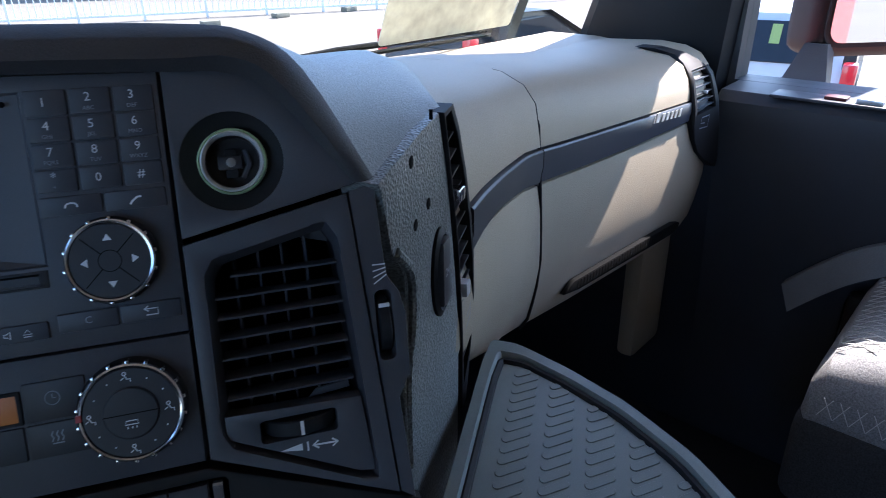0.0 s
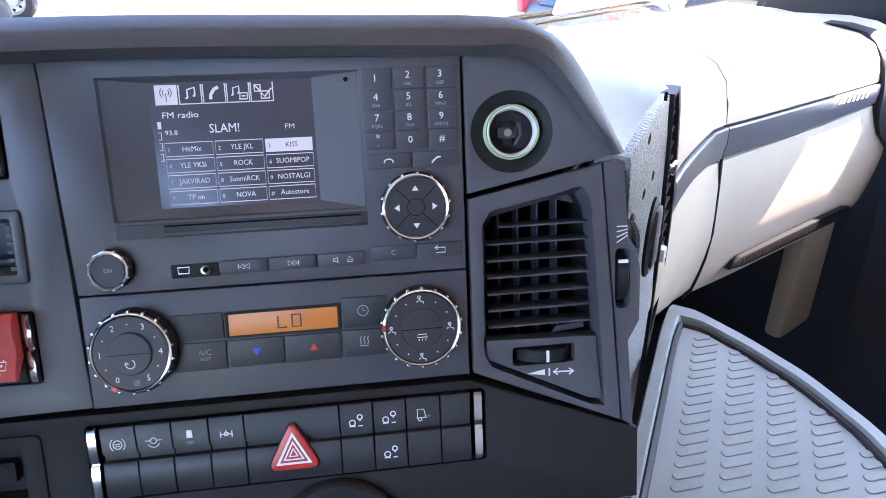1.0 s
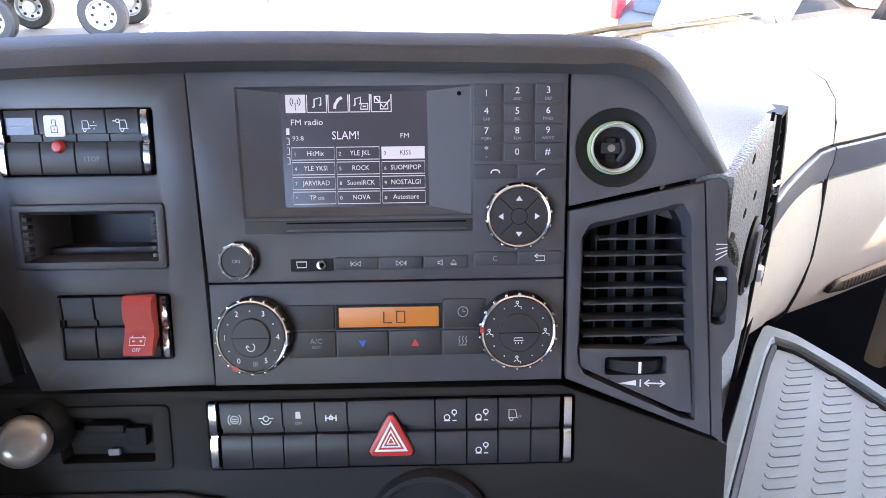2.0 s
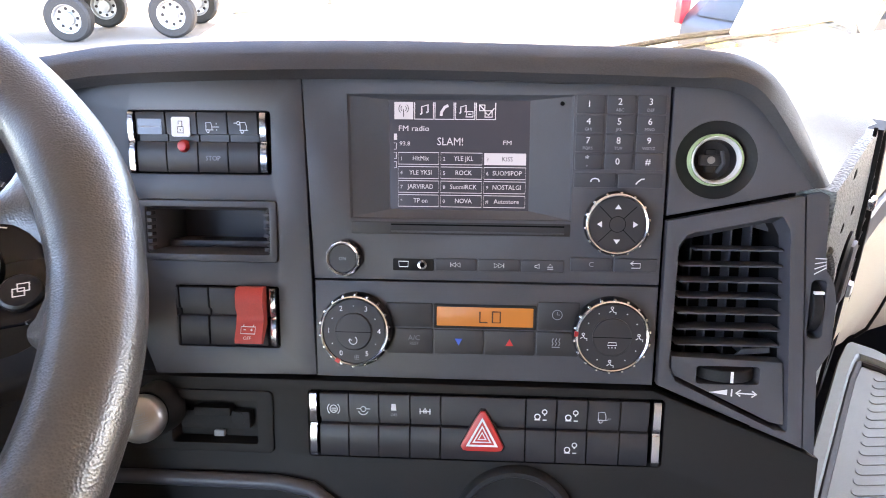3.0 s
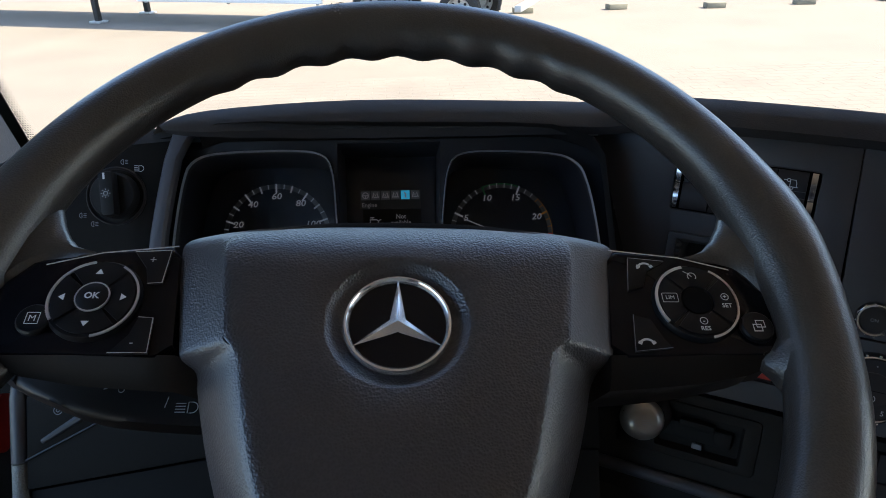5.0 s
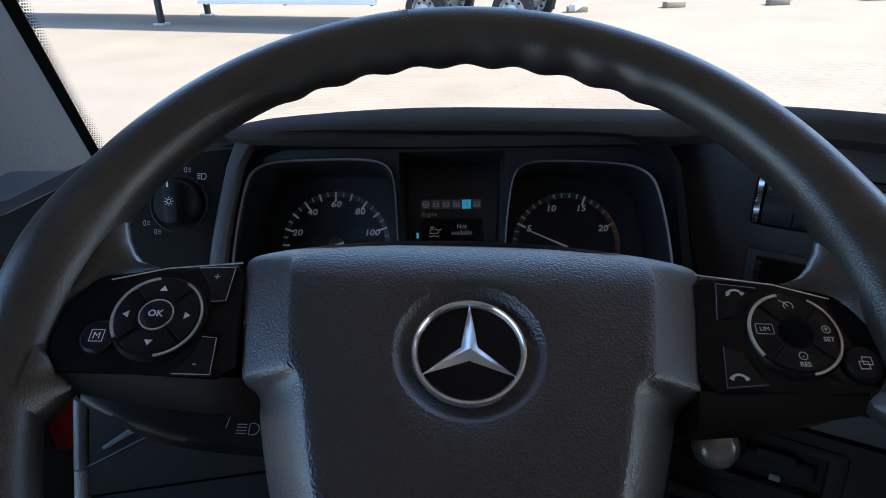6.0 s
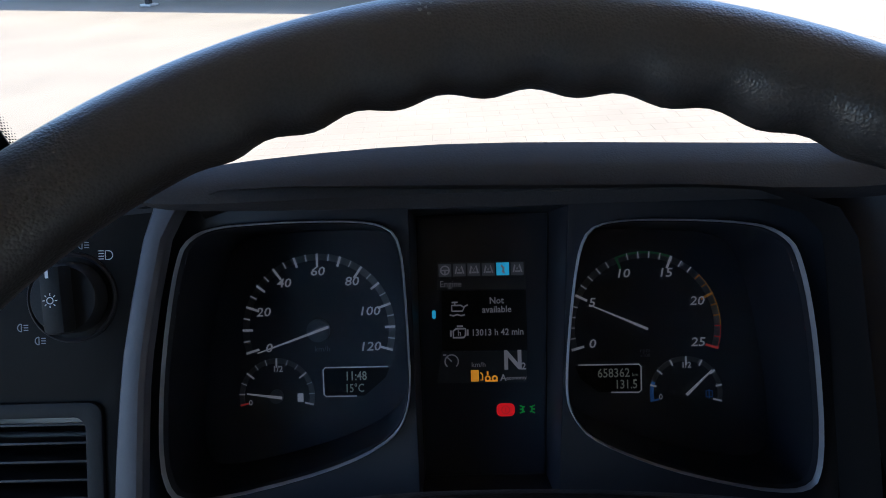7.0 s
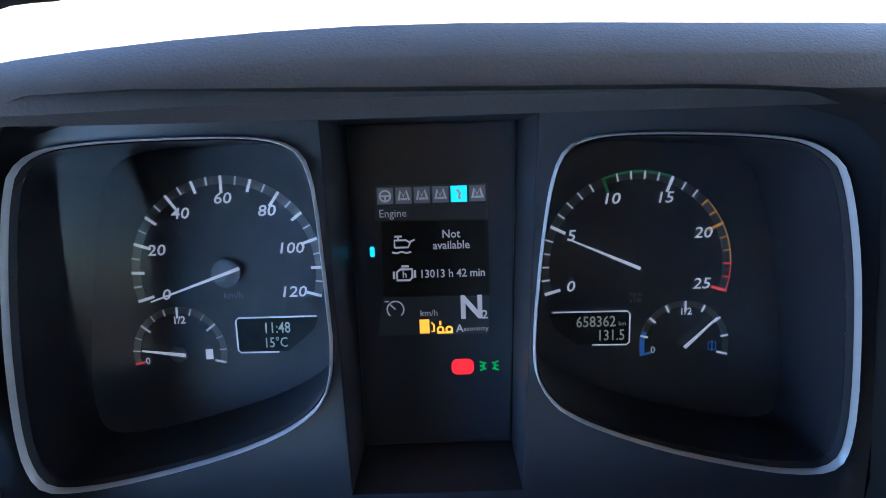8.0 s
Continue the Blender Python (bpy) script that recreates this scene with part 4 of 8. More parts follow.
    part("badge_bars", bm, BRIGHT, t, "small bright badge", Plan((0.0, 0.3162, 0), (1, 0, 0), (0, 0, 1)))
    # dash top near the glass
    rows = [[(0.22, 0.42, 2.270), (0.45, 0.45, 2.262), (0.75, 0.47, 2.222), (1.0, 0.47, 2.205), (1.31, 0.47, 2.195)], [(0.25, 0.56, 2.262), (0.5, 0.58, 2.252), (0.75, 0.62, 2.222), (1.0, 0.62, 2.208), (1.31, 0.62, 2.205)], [(0.28, 0.72, 2.235), (0.5, 0.74, 2.228), (0.75, 0.76, 2.215), (1.0, 0.76, 2.205), (1.31, 0.76, 2.205)], [(0.28, 0.92, 2.15), (0.5, 0.92, 2.155), (0.75, 0.92, 2.155), (1.0, 0.92, 2.155), (1.31, 0.92, 2.15)]]
    part("top_shelf", loft(rows, close=False), CREAM, t, "cream dash top at the glass")
    part("kick_panel", box(1.12, 1.25, 0.39, 0.43, 1.58, 1.88, 0.015), CREAM, t, "cream kick panel support")
    # ridges by the glass
    for k in (1, 2):
        part("top_ridge", tube([(0.34 + 0.03 * k, 0.44 + 0.06 * k, 2.288 - 0.012 * k), (0.42 + 0.03 * k, 0.40 + 0.06 * k, 2.285 - 0.012 * k), (0.46 + 0.02 * k, 0.35 + 0.06 * k, 2.286 - 0.01 * k)], 0.004, 6), TRIM_GREY, t, "raised ridge")


def end_vent():
    """The air vent at the door side of the passenger dash; it bends back with the dash top."""
    t = thing("end_vent", (1.12, 0.33, 2.05), "black upright air vent beside the door", "air vent")
    pl = Plan((1.078, 0.320, 2.10), (1, 0.03, 0), (0, 0, 1))
    # height, setback, outer and inner edges
    frame_at = ((-0.100, 0.0, 0.138, 0.150), (-0.090, 0.0, 0.118, 0.153), (-0.070, 0.0, 0.074, 0.149), (-0.048, 0.0, 0.038, 0.143), (-0.023, 0.0, 0.014, 0.136), (0.005, 0.0, 0.002, 0.122), (0.033, 0.0, -0.003, 0.108), (0.060, 0.005, -0.005, 0.097), (0.080, 0.011, 0.0, 0.091), (0.092, 0.020, 0.006, 0.087), (0.1055, 0.034, 0.014, 0.072), (0.1170, 0.053, 0.020, 0.058), (0.1255, 0.088, 0.012, 0.046))

    def at(v, col):
        for q0, q1 in zip(frame_at, frame_at[1:]):
            if v <= q1[0]:
                k = (v - q0[0]) / (q1[0] - q0[0])
                return q0[col] + (q1[col] - q0[col]) * k
        return frame_at[-1][col]
    slot0, slot1 = 0.022, 0.094
    levels = sorted([q[0] for q in frame_at] + [slot0, slot1])

    def rail(lo, hi, f0, f1):
        rows = []
        for v in levels:
            if lo <= v <= hi:
                a, b, back = at(v, 2), at(v, 3), at(v, 1)
                u0, u1 = a + (b - a) * f0, a + (b - a) * f1
                rows.append([pl(u0, v, -back - 0.03), pl(u0, v, -back + 0.004), pl(u0 + 0.003, v, -back + 0.007), pl(u1 - 0.003, v, -back + 0.007), pl(u1, v, -back + 0.004), pl(u1, v, -back - 0.03)])
        return loft(rows, cap0=True, cap1=True)
    part("frame", rail(-0.1, slot0, 0.0, 1.0), BLACK, t, "black lower frame")
    part("frame", rail(slot1, 0.13, 0.0, 1.0), BLACK, t, "black top cap bent over the dash")
    part("frame", rail(slot0, slot1, 0.0, 0.14), BLACK, t, "black frame rail")
    part("frame", rail(slot0, slot1, 0.84, 1.0), BLACK, t, "black frame rail")
    # near-black sheet behind the slats paints the shade inside
    part("shade_sheet", loft([[pl(at(v, 2) + 0.006, v, -at(v, 1) - 0.022), pl(at(v, 3) - 0.006, v, -at(v, 1) - 0.022)] for v in levels if slot0 <= v <= slot1], close=False), SHADE_BLACK, t, "near-black sheet for the shade inside")
    for i in range(6):
        v = slot0 + (slot1 - slot0) * (i + 0.6) / 6
        back, a, b = at(v, 1), at(v, 2), at(v, 3)
        u0, u1 = a + (b - a) * 0.13, a + (b - a) * 0.85
        part("slat", loft([[pl(u, v + dv, w - back) for w, dv in ((-0.02, -0.003), (0.0045, 0.0), (0.0045, 0.0022), (-0.02, 0.0008))] for u in (u0, u1)], cap0=True, cap1=True), TRIM_GREY, t)
    part("tab", box(0.044, 0.052, 0.052, 0.058, -0.002, 0.006, 0.001), SATIN, t, "small silver tab", pl)
    part("symbol", strokes([[(0.030, -0.004), (0.068, -0.008), (0.072, 0.012), (0.036, 0.014), (0.034, 0.004), (0.052, 0.002)]], 0.0022, 0.0072), GREY_PRINT, t, "grey printed symbol", pl)
    part("side_rib", tube([pl(at(v, 3) + 0.003, v, 0.002 - at(v, 1)) for v in (0.092, 0.08, 0.06, 0.033, 0.005, -0.023, -0.048, -0.07, -0.09)], 0.004, 8), PILLAR, t, "grey outer rib")


def flank():
    t = thing("console_side_panel", (0.25, 0.16, 1.95), "grey grained console side panel with empty screw holes", "console panel")
    left = [(0.150, -0.330), (0.145, -0.40), (0.030, -0.40), (0.034, -0.20), (0.035, -0.135), (0.041, -0.112), (0.043, -0.074), (0.036, -0.062), (0.025, -0.049), (0.014, -0.006), (0.010, -0.001)]
    gap = [(0.1165, 0.0125), (0.126, -0.020), (0.134, -0.050), (0.142, -0.080), (0.150, -0.120), (0.156, -0.160), (0.158, -0.200), (0.157, -0.240)]
    out = left + [(0.040, 0.0040), (0.080, 0.0095)] + gap
    hole = [(u, -0.101 + (v + 0.101) * 2.0) for u, v in circle(0.109, -0.101, 0.0165, 24)]
    part("panel", prism(out, -0.02, 0.004, 0.0025, holes=[hole]), FLANK, t, "", FLA)
    part("holder", lathe(0.109, -0.101, [(0.0175, -0.015), (0.0175, 0.006), (0.015, 0.008), (0.0135, 0.004), (0.0135, -0.014), (0, -0.014)], 28, squash=2.0), BLACK, t, "black oval socket surround", FLA)
    cap = part("socket_cap", box(0.101, 0.118, -0.126, -0.074, -0.014, 0.011, 0.004), PANEL, t, "dark socket cap", FLA)
    part("cap_text", lettering("24V", 0.1095, -0.098, 0.009, 0.0113, 0.01), GREY_PRINT, cap, "", FLA)
    for u, v in ((0.060, -0.004), (0.089, -0.041), (0.064, -0.046)):
        part("screw_hole", lathe(u, v, [(0.0042, 0.0042), (0.003, 0.0046), (0, 0.0046)], 10), SHADE_BLACK, t, "open screw hole", FLA)
    part("screw_hole", box(0.097, 0.0985, 0.0125, 0.019, 0.003, 0.0055, 0.0004), SHADE_BLACK, t, "dark clip hole", FLA)
    # moulded bulge that leads into the thumbwheel trim
    ridge = [(0.030, -0.050, 0.004), (0.046, -0.066, 0.006), (0.050, -0.080, 0.0065), (0.048, -0.112, 0.006), (0.040, -0.140, 0.004), (0.040, -0.22, 0.003)]
    part("ridge", tube([FLA(*p) for p in smooth_loop(ridge, 0.25, 2, closed=False)], 0.0035, 8), FLANK, t, "raised moulded ridge")
    v = thing("side_vent", (0.33, 0.2, 2.06), "tall narrow black air vent with a silver slider", "air vent")
    far = [(0.170, -0.255), (0.187, -0.205), (0.196, -0.160), (0.194, -0.125), (0.185, -0.085), (0.171, -0.045), (0.152, -0.005), (0.138, 0.014)]
    slot = [(u + 0.0008, w) for u, w in gap] + [(0.158, -0.258)] + far
    inner = [(u + 0.0035, w - 0.004) for u, w in gap[:-1]] + [(0.163, -0.236)] + [(u - 0.0045, w - 0.004) for u, w in far[1:]]
    part("frame", prism(slot, -0.03, 0.007, 0.0012, holes=[inner]), BLACK, v, "black vent frame", FLA)
    # the slot's inner shade is painted as a near-black sheet
    part("shade_sheet", prism(slot, -0.034, -0.028), SHADE_BLACK, v, "near-black sheet for the shade inside", FLA)

    def edge_at(line, w):
        """Where an edge of the slot stands at the height w."""
        pts = sorted(line, key=lambda p: p[1])
        for (u0, w0), (u1, w1) in zip(pts, pts[1:]):
            if w0 <= w <= w1:
                return u0 + (u1 - u0) * (w - w0) / (w1 - w0)
        return pts[0][0]
    for i in range(15):
        w = -0.008 - 0.0145 * i
        u0, u1 = edge_at(gap, w) + 0.0030, edge_at(far, w) - 0.0035
        part("slat", prism([(u0, w - 0.007), (u1, w), (u1, w + 0.0016), (u0, w - 0.0054)], -0.024, 0.0040, 0.0003), PANEL, v, "", FLA)
    part("slider", box(0.143, 0.155, -0.060, -0.050, -0.004, 0.011, 0.002), CHROME, v, "bright silver slider", FLA)
    part("slider", box(0.166, 0.177, -0.152, -0.139, -0.004, 0.009, 0.002), SATIN, v, "silver slider", FLA)
    part("mark", strokes([[(0.170, -0.172), (0.182, -0.164), (0.180, -0.176), (0.168, -0.182)]], 0.0016, 0.0072), GREY_PRINT, v, "grey printed arrow", FLA)


def fold_tray():
    t = thing("fold_down_tray", (0.33, 0.1, 2.0), "grey plastic fold-out tray with rows of raised ribs", "tray")
    z = 2.045
    base = [(0.080, 0.040), (0.411, 0.228), (0.4225, 0.200), (0.4190, 0.140), (0.4085, 0.075), (0.384, 0.005), (0.345, -0.06), (0.26, -0.14), (0.10, -0.10)]
    out = smooth_loop([(p[0], p[1], 0) for p in base], 0.12, 2)
    cx, cy = 0.30, 0.06
    ins = lambda k: [(cx + (p[0] - cx) * k, cy + (p[1] - cy) * k) for p in out]
    rows = [[(*p, z - 0.03) for p in ins(1.0)], [(*p, z - 0.006) for p in ins(1.0)], [(*p, z) for p in ins(0.985)], [(*p, z) for p in ins(0.885)], [(*p, z - 0.003) for p in ins(0.865)], [(*p, z - 0.009) for p in ins(0.845)], [(*p, z - 0.009) for p in ins(0.83)], [(*p, z - 0.006) for p in ins(0.815)], [(*p, z - 0.006) for p in ins(0.80)]]
    part("plate", loft(rows, cap0=True, cap1=True), TRAY, t, "")
    # black strip laid in the rim groove to paint its shade
    groove = [(*p, z - 0.0070) for p in ins(0.842)]
    part("groove_shade", tube(groove, 0.0044, 8, closed=True), BLACK, t, "black strip standing for the shade in the rim groove")
    # ribs in columns that run along the tray
    d = (Vector((0.411, 0.228)) - Vector((0.080, 0.040))).normalized()
    nrm = Vector((d.y, -d.x))
    slant = (nrm + d * 0.70).normalized()
    across = Vector((-slant.y, slant.x))
    inside = ins(0.79)

    def within(p):
        hit = False
        for i in range(len(inside)):
            a, b = inside[i], inside[(i + 1) % len(inside)]
            if (a[1] > p.y) != (b[1] > p.y) and p.x < (b[0] - a[0]) * (p.y - a[1]) / (b[1] - a[1]) + a[0]:
                hit = not hit
        return hit
    o = Vector((0.100, 0.0514))
    for col in range(6):
        for i in range(28):
            s = 0.004 + i * 0.0127
            k0 = 0.036 + col * 0.033
            pa, pb = o + d * s + nrm * k0, o + d * s + nrm * k0 + slant * 0.0185
            if not within(pa):
                continue
            while not within(pb) and (pb - pa).length > 0.003:
                pb = pb - slant * 0.003
            L = (pb - pa).length
            bm = prism(round_rect(-0.0036, L + 0.0036, -0.0037, 0.0037, 0.0036, 5), 0, 0.0010, 0.0004, seg=1)
            for v in bm.verts:
                q = pa + slant * v.co.x + across * v.co.y
                v.co = (q.x, q.y, z - 0.0062 + v.co.z)
            part("rib", bm, TRAY, t)


DASH = hood()
cluster_surround(DASH)
passenger_dash()
end_vent()
flank()
fold_tray()


# ---- centre console ----
MM = 0.001


def rect(u0, u1, v0, v1, r=0.8):
    return round_rect(u0 * MM, u1 * MM, v0 * MM, v1 * MM, r * MM, 3)


def key(parent, name, u0, u1, v0, v1, w0=0.0, w1=1.4, material=None, label="", bevel=0.5):
    return part(name, prism(rect(u0, u1, v0, v1), (w0 - 3) * MM, w1 * MM, bevel * MM), material or BUTTON, parent, label, CON)


def words(parent, text, u, v, size, w, material=None, bold=0.0, wide=1.0, align="CENTER", name="lettering", plan=None, slant=0.0):
    return part(name, lettering(text, u * MM, v * MM, size * MM * 1.38, w * MM, bold, wide, align, slant), material or WHITE, parent, "", plan or CON)


def lines(parent, polys, width, w, material=None, name="symbol", label="", plan=None):
    return part(name, strokes([[(a * MM, b * MM) for a, b in p] for p in polys], width * MM, w * MM), material or WHITE, parent, label, plan or CON)


def patch(parent, pts, w, material, name="symbol", label="", plan=None, h=0.2):
    return part(name, prism([(a * MM, b * MM) for a, b in pts], w * MM, (w + h) * MM), material, parent, label, plan or CON)


def moved(polys, u, v, k=1.0):
    return [[(u + a * k, v + b * k) for a, b in p] for p in polys]


def ring_pts(u, v, r, a0=0, a1=360, n=20):
    return arc(u, v, r, a0, a1, n)


HANDSET = [[(-3, 0.2), (-2, 1.3), (0, 1.7), (2, 1.3), (3, 0.2)], [(-3, -0.9), (-2.9, 0.4)], [(3, -0.9), (2.9, 0.4)]]
NOTE = [[(-1.6, -2), (-1.6, 2), (2, 3), (2, -1)], [(-2.6, -2.2), (-1.6, -2)], [(1, -1.2), (2, -1)]]


def chrome_knob(parent, u, v, r, depth, teeth, ring_w=2.2, red_at=None, dome=0.0):
    """A rotary knob: dark skirt with notches, chrome ring, dark face."""
    U, V = u * MM, v * MM
    part("skirt", lathe(U, V, [(r * 1.02 * MM, -2 * MM), (r * 1.02 * MM, depth * 0.55 * MM), (r * 0.97 * MM, depth * 0.75 * MM)], 48), BLACK, parent, "black knurled skirt", CON)
    for i in range(teeth):
        a = radians(360 * i / teeth + 8)
        c, s = math.cos(a), math.sin(a)
        bm = box(r * 0.93 * MM, r * 1.02 * MM, -0.9 * MM, 0.9 * MM, depth * 0.35 * MM, depth * 0.88 * MM, 0.0004)
        for q in bm.verts:
            x, y = q.co.x, q.co.y
            q.co.x, q.co.y = U + c * x - s * y, V + s * x + c * y
        part("knurl", bm, CHROME, parent, "chrome grip tooth", CON)
    part("chrome_ring", lathe(U, V, [(r * 0.975 * MM, depth * 0.7 * MM), (r * 0.965 * MM, depth * 0.95 * MM), (r * 0.93 * MM, depth * MM), ((r - ring_w) * MM, depth * 0.97 * MM), ((r - ring_w - 0.3) * MM, depth * 0.8 * MM)], 56), CHROME, parent, "chrome ring", CON)
    part("face", lathe(U, V, [((r - ring_w - 0.2) * MM, depth * 0.80 * MM), ((r - ring_w - 0.6) * MM, depth * 0.92 * MM), ((r - ring_w) * 0.6 * MM, (depth * 0.92 + dome * 0.5) * MM), (0, (depth * 0.92 + dome) * MM)], 48), BUTTON, parent, "dark knob face", CON)
    if red_at is not None:
        part("red_marker", prism(sector(U, V, (r - ring_w - 0.2) * MM, r * 0.985 * MM, red_at - 4, red_at + 4, 4), depth * 0.85 * MM, (depth + 0.4) * MM), RED, parent, "red pointer mark", CON)


def radio():
    t = thing("radio_unit", CON(0.043, -0.04, -0.03), "dark dashboard radio with keypad and lit station list screen", "radio")
    out = [(-0.0765, 0.0875), (0.1585, 0.083), (0.158, -0.0435), (-0.0705, -0.0435)]
    hole = [(-0.046, 0.0765), (0.0995, 0.0765), (0.1005, -0.003), (-0.0445, -0.003)]
    part("face_plate", prism(out, -0.02, 0.0, 0.0008, holes=[hole]), PANEL, t, "satin charcoal face plate", CON)
    # screen well that narrows to the glass
    a = [(-0.046, 0.0765, -0.0005), (0.0995, 0.0765, -0.0005), (0.1005, -0.003, -0.0005), (-0.0445, -0.003, -0.0005)]
    b = [(-0.0190, 0.0735, -0.0040), (0.0725, 0.0735, -0.0040), (0.0732, 0.0030, -0.0040), (-0.0185, 0.0030, -0.0040)]
    a2 = [(p[0] * 0.985 + 0.0004, p[1] * 0.985 + 0.0006, -0.0016) for p in a]
    part("screen_well_edge", loft([a, a2]), PANEL, t, "step round the screen surround", CON)
    for k in range(4):
        part("screen_well", loft([[a2[k], a2[(k + 1) % 4]], [b[k], b[(k + 1) % 4]]], close=False), PANEL, t, "sloping screen surround", CON)
    part("screen", box(-0.0190, 0.0735, 0.0025, 0.074, -0.0090, -0.0040), SCREEN, t, "dark glossy screen", CON)
    w = -3.9
    # row of source tabs
    for i in range(5):
        u0 = -15.5 + i * 13.4
        if i == 0:
            patch(t, [(u0, 61.2), (u0 + 12.4, 61.2), (u0 + 12.4, 72.2), (u0, 72.2)], w, GLOW, "tab", "white lit tab")
        else:
            lines(t, [[(u0, 72), (u0, 61.4), (u0 + 12.4, 61.4), (u0 + 12.4, 72)]], 0.7, w, GLOW, "tab")
    lines(t, [[(-9.3, 62.8), (-9.3, 67.5)], ring_pts(-9.3, 68, 1.8, -50, 50, 6), ring_pts(-9.3, 68, 1.8, 130, 230, 6), ring_pts(-9.3, 68, 3.2, -50, 50, 6), ring_pts(-9.3, 68, 3.2, 130, 230, 6)], 0.5, w + 0.25, SCREEN)
    lines(t, moved(NOTE, 4.4, 67, 1.15), 0.9, w, GLOW)
    lines(t, [[(15.3, 63.5), (15.6, 66), (17.6, 69), (20, 70.2)]], 1.8, w, GLOW)
    lines(t, moved(NOTE, 29.6, 67.4, 0.95) + [[(31.5, 63), (36, 63), (36, 66.4), (32, 66.4), (31.5, 63)], [(32.8, 64.7), (35, 64.7)]], 0.8, w, GLOW)
    lines(t, [[(40.2, 67), (43.6, 67), (43.6, 70.6), (40.2, 70.6), (40.2, 67)], [(40.6, 70.2), (43.2, 67.4)], [(43.8, 63), (48.4, 63), (48.4, 67), (43.8, 67), (43.8, 63)], [(44.2, 65.8), (45.8, 64), (49.8, 68.6)]], 0.8, w, GLOW)
    words(t, "FM radio", -13.0, 55.3, 3.6, w + 0.1, GLOW, 0.0, 1.15, "LEFT")
    words(t, "93.8", -12.2, 45.6, 2.8, w + 0.1, GLOW, 0.0, 1.1, "LEFT")
    words(t, "SLAM!", 21.5, 47.0, 5.2, w + 0.1, GLOW, 0.0, 0.92)
    words(t, "FM", 58.5, 46.6, 2.9, w + 0.1, GLOW, 0.0, 1.2)
    names = (("1", "HitMix"), ("2", "YLE JKL"), ("3", "KISS"), ("4", "YLE YKSI"), ("5", "ROCK"), ("6", "SUOMIPOP"), ("7", "JARVIRAD"), ("8", "SuomiRCK"), ("9", "NOSTALGI"), ("*", "TP on"), ("0", "NOVA"), ("#", "Autostore"))
    for i, (n, s) in enumerate(names):
        u0, v1 = -13.0 + (i % 3) * 28.4, 40.0 - (i // 3) * 9.15
        u1, v0 = u0 + 27.0, v1 - 7.6
        ink = GLOW
        if i == 2:
            patch(t, [(u0, v0), (u1, v0), (u1, v1), (u0, v1)], w, GLOW, "preset", "white selected preset")
            ink = SCREEN
        else:
            lines(t, [[(u0, v0), (u1, v0), (u1, v1), (u0, v1), (u0, v0)]], 0.45, w, GLOW, "preset")
        words(t, s, (u0 + u1) / 2 + 1.5, (v0 + v1) / 2, 3.1, w + 0.4, ink, 0.0, 0.92)
        words(t, n, u0 + 2.2, (v0 + v1) / 2 - 0.3, 2.4, w + 0.4, ink)
    for k in range(4):
        v = 50 - k * 6
        if k == 0:
            patch(t, [(-15.8, v - 2), (-13.8, v - 2), (-13.8, v + 2), (-15.8, v + 2)], w, GLOW, "scroll_mark")
        else:
            lines(t, [[(-15.8, v - 2), (-14.2, v - 2), (-14.2, v + 2), (-15.8, v + 2)]], 0.5, w, GLOW, "scroll_mark")
    part("microphone_hole", lathe(0.0925, 0.0715, [(0.0014, 0.0001), (0.0010, 0.0002), (0, 0.0002)], 14), SHADE_BLACK, t, "tiny dark microphone hole", CON)
    # keypad
    cols = ((101.4, 118.8), (120.2, 137.6), (139.0, 156.0))
    rws = ((65.3, 77.0), (53.3, 64.5), (41.5, 52.5), (30.2, 40.7))
    sub = ("", "ABC", "DEF", "GHI", "JKL", "MNO", "PQRS", "TUV", "WXYZ", "+", "", "")
    for i, ch in enumerate("123456789*0#"):
        (u0, u1), (v0, v1) = cols[i % 3], rws[i // 3]
        k = key(t, "number_key", u0, u1, v0, v1, w1=1.2, material=KEYPAD)
        words(k, ch, (u0 + u1) / 2 - 1, (v0 + v1) / 2 + (1.5 if sub[i] else 0), 4.2, 1.45, WHITE, 0.0)
        if sub[i]:
            words(k, sub[i], (u0 + u1) / 2 - 1, v0 + 2.3, 1.9, 1.45, GREY_PRINT)
    for (u0, u1), m in zip(((101.4, 127.8), (129.0, 156.0)), (0, 1)):
        k = key(t, "call_key", u0, u1, 19.0, 28.2, w1=1.2, material=KEYPAD)
        c = ((u0 + u1) / 2, 23.3)
        if m:
            lines(k, [[(c[0] - 2.6, c[1] - 2), (c[0] - 1.6, c[1] - 0.6), (c[0] + 0.6, c[1] + 1.2), (c[0] + 2.6, c[1] + 1.4)]], 0.9, 1.2, WHITE)
        else:
            lines(k, moved(HANDSET, *c, 0.85), 0.8, 1.2, WHITE)
    for (u0, u1), ch in zip(((101.4, 127.8), (129.0, 156.0)), ("C", "")):
        k = key(t, "menu_key", u0, u1, -35.3, -26.4, w1=1.2, material=KEYPAD)
        if ch:
            words(k, ch, (u0 + u1) / 2, -30.8, 3.4, 1.45, GREY_PRINT)
        else:
            lines(k, [[(139.5, -29.5), (145.5, -29.5), (145.5, -32.5), (140, -32.5)], [(141.2, -28.2), (139.3, -29.5), (141.2, -30.8)]], 0.6, 1.2, WHITE)
    # navigation knob
    chrome_knob(t, 129, -3.8, 20.2, 9, 14, 2.3)
    for a in (0, 90, 180, 270):
        c, s = math.cos(radians(a)), math.sin(radians(a))
        pts = [(12.6, 0), (9.6, 2.0), (9.6, -2.0)]
        patch(t, [(129 + c * x - s * y, -3.8 + s * x + c * y) for x, y in pts], 8.5, WHITE, "arrow")
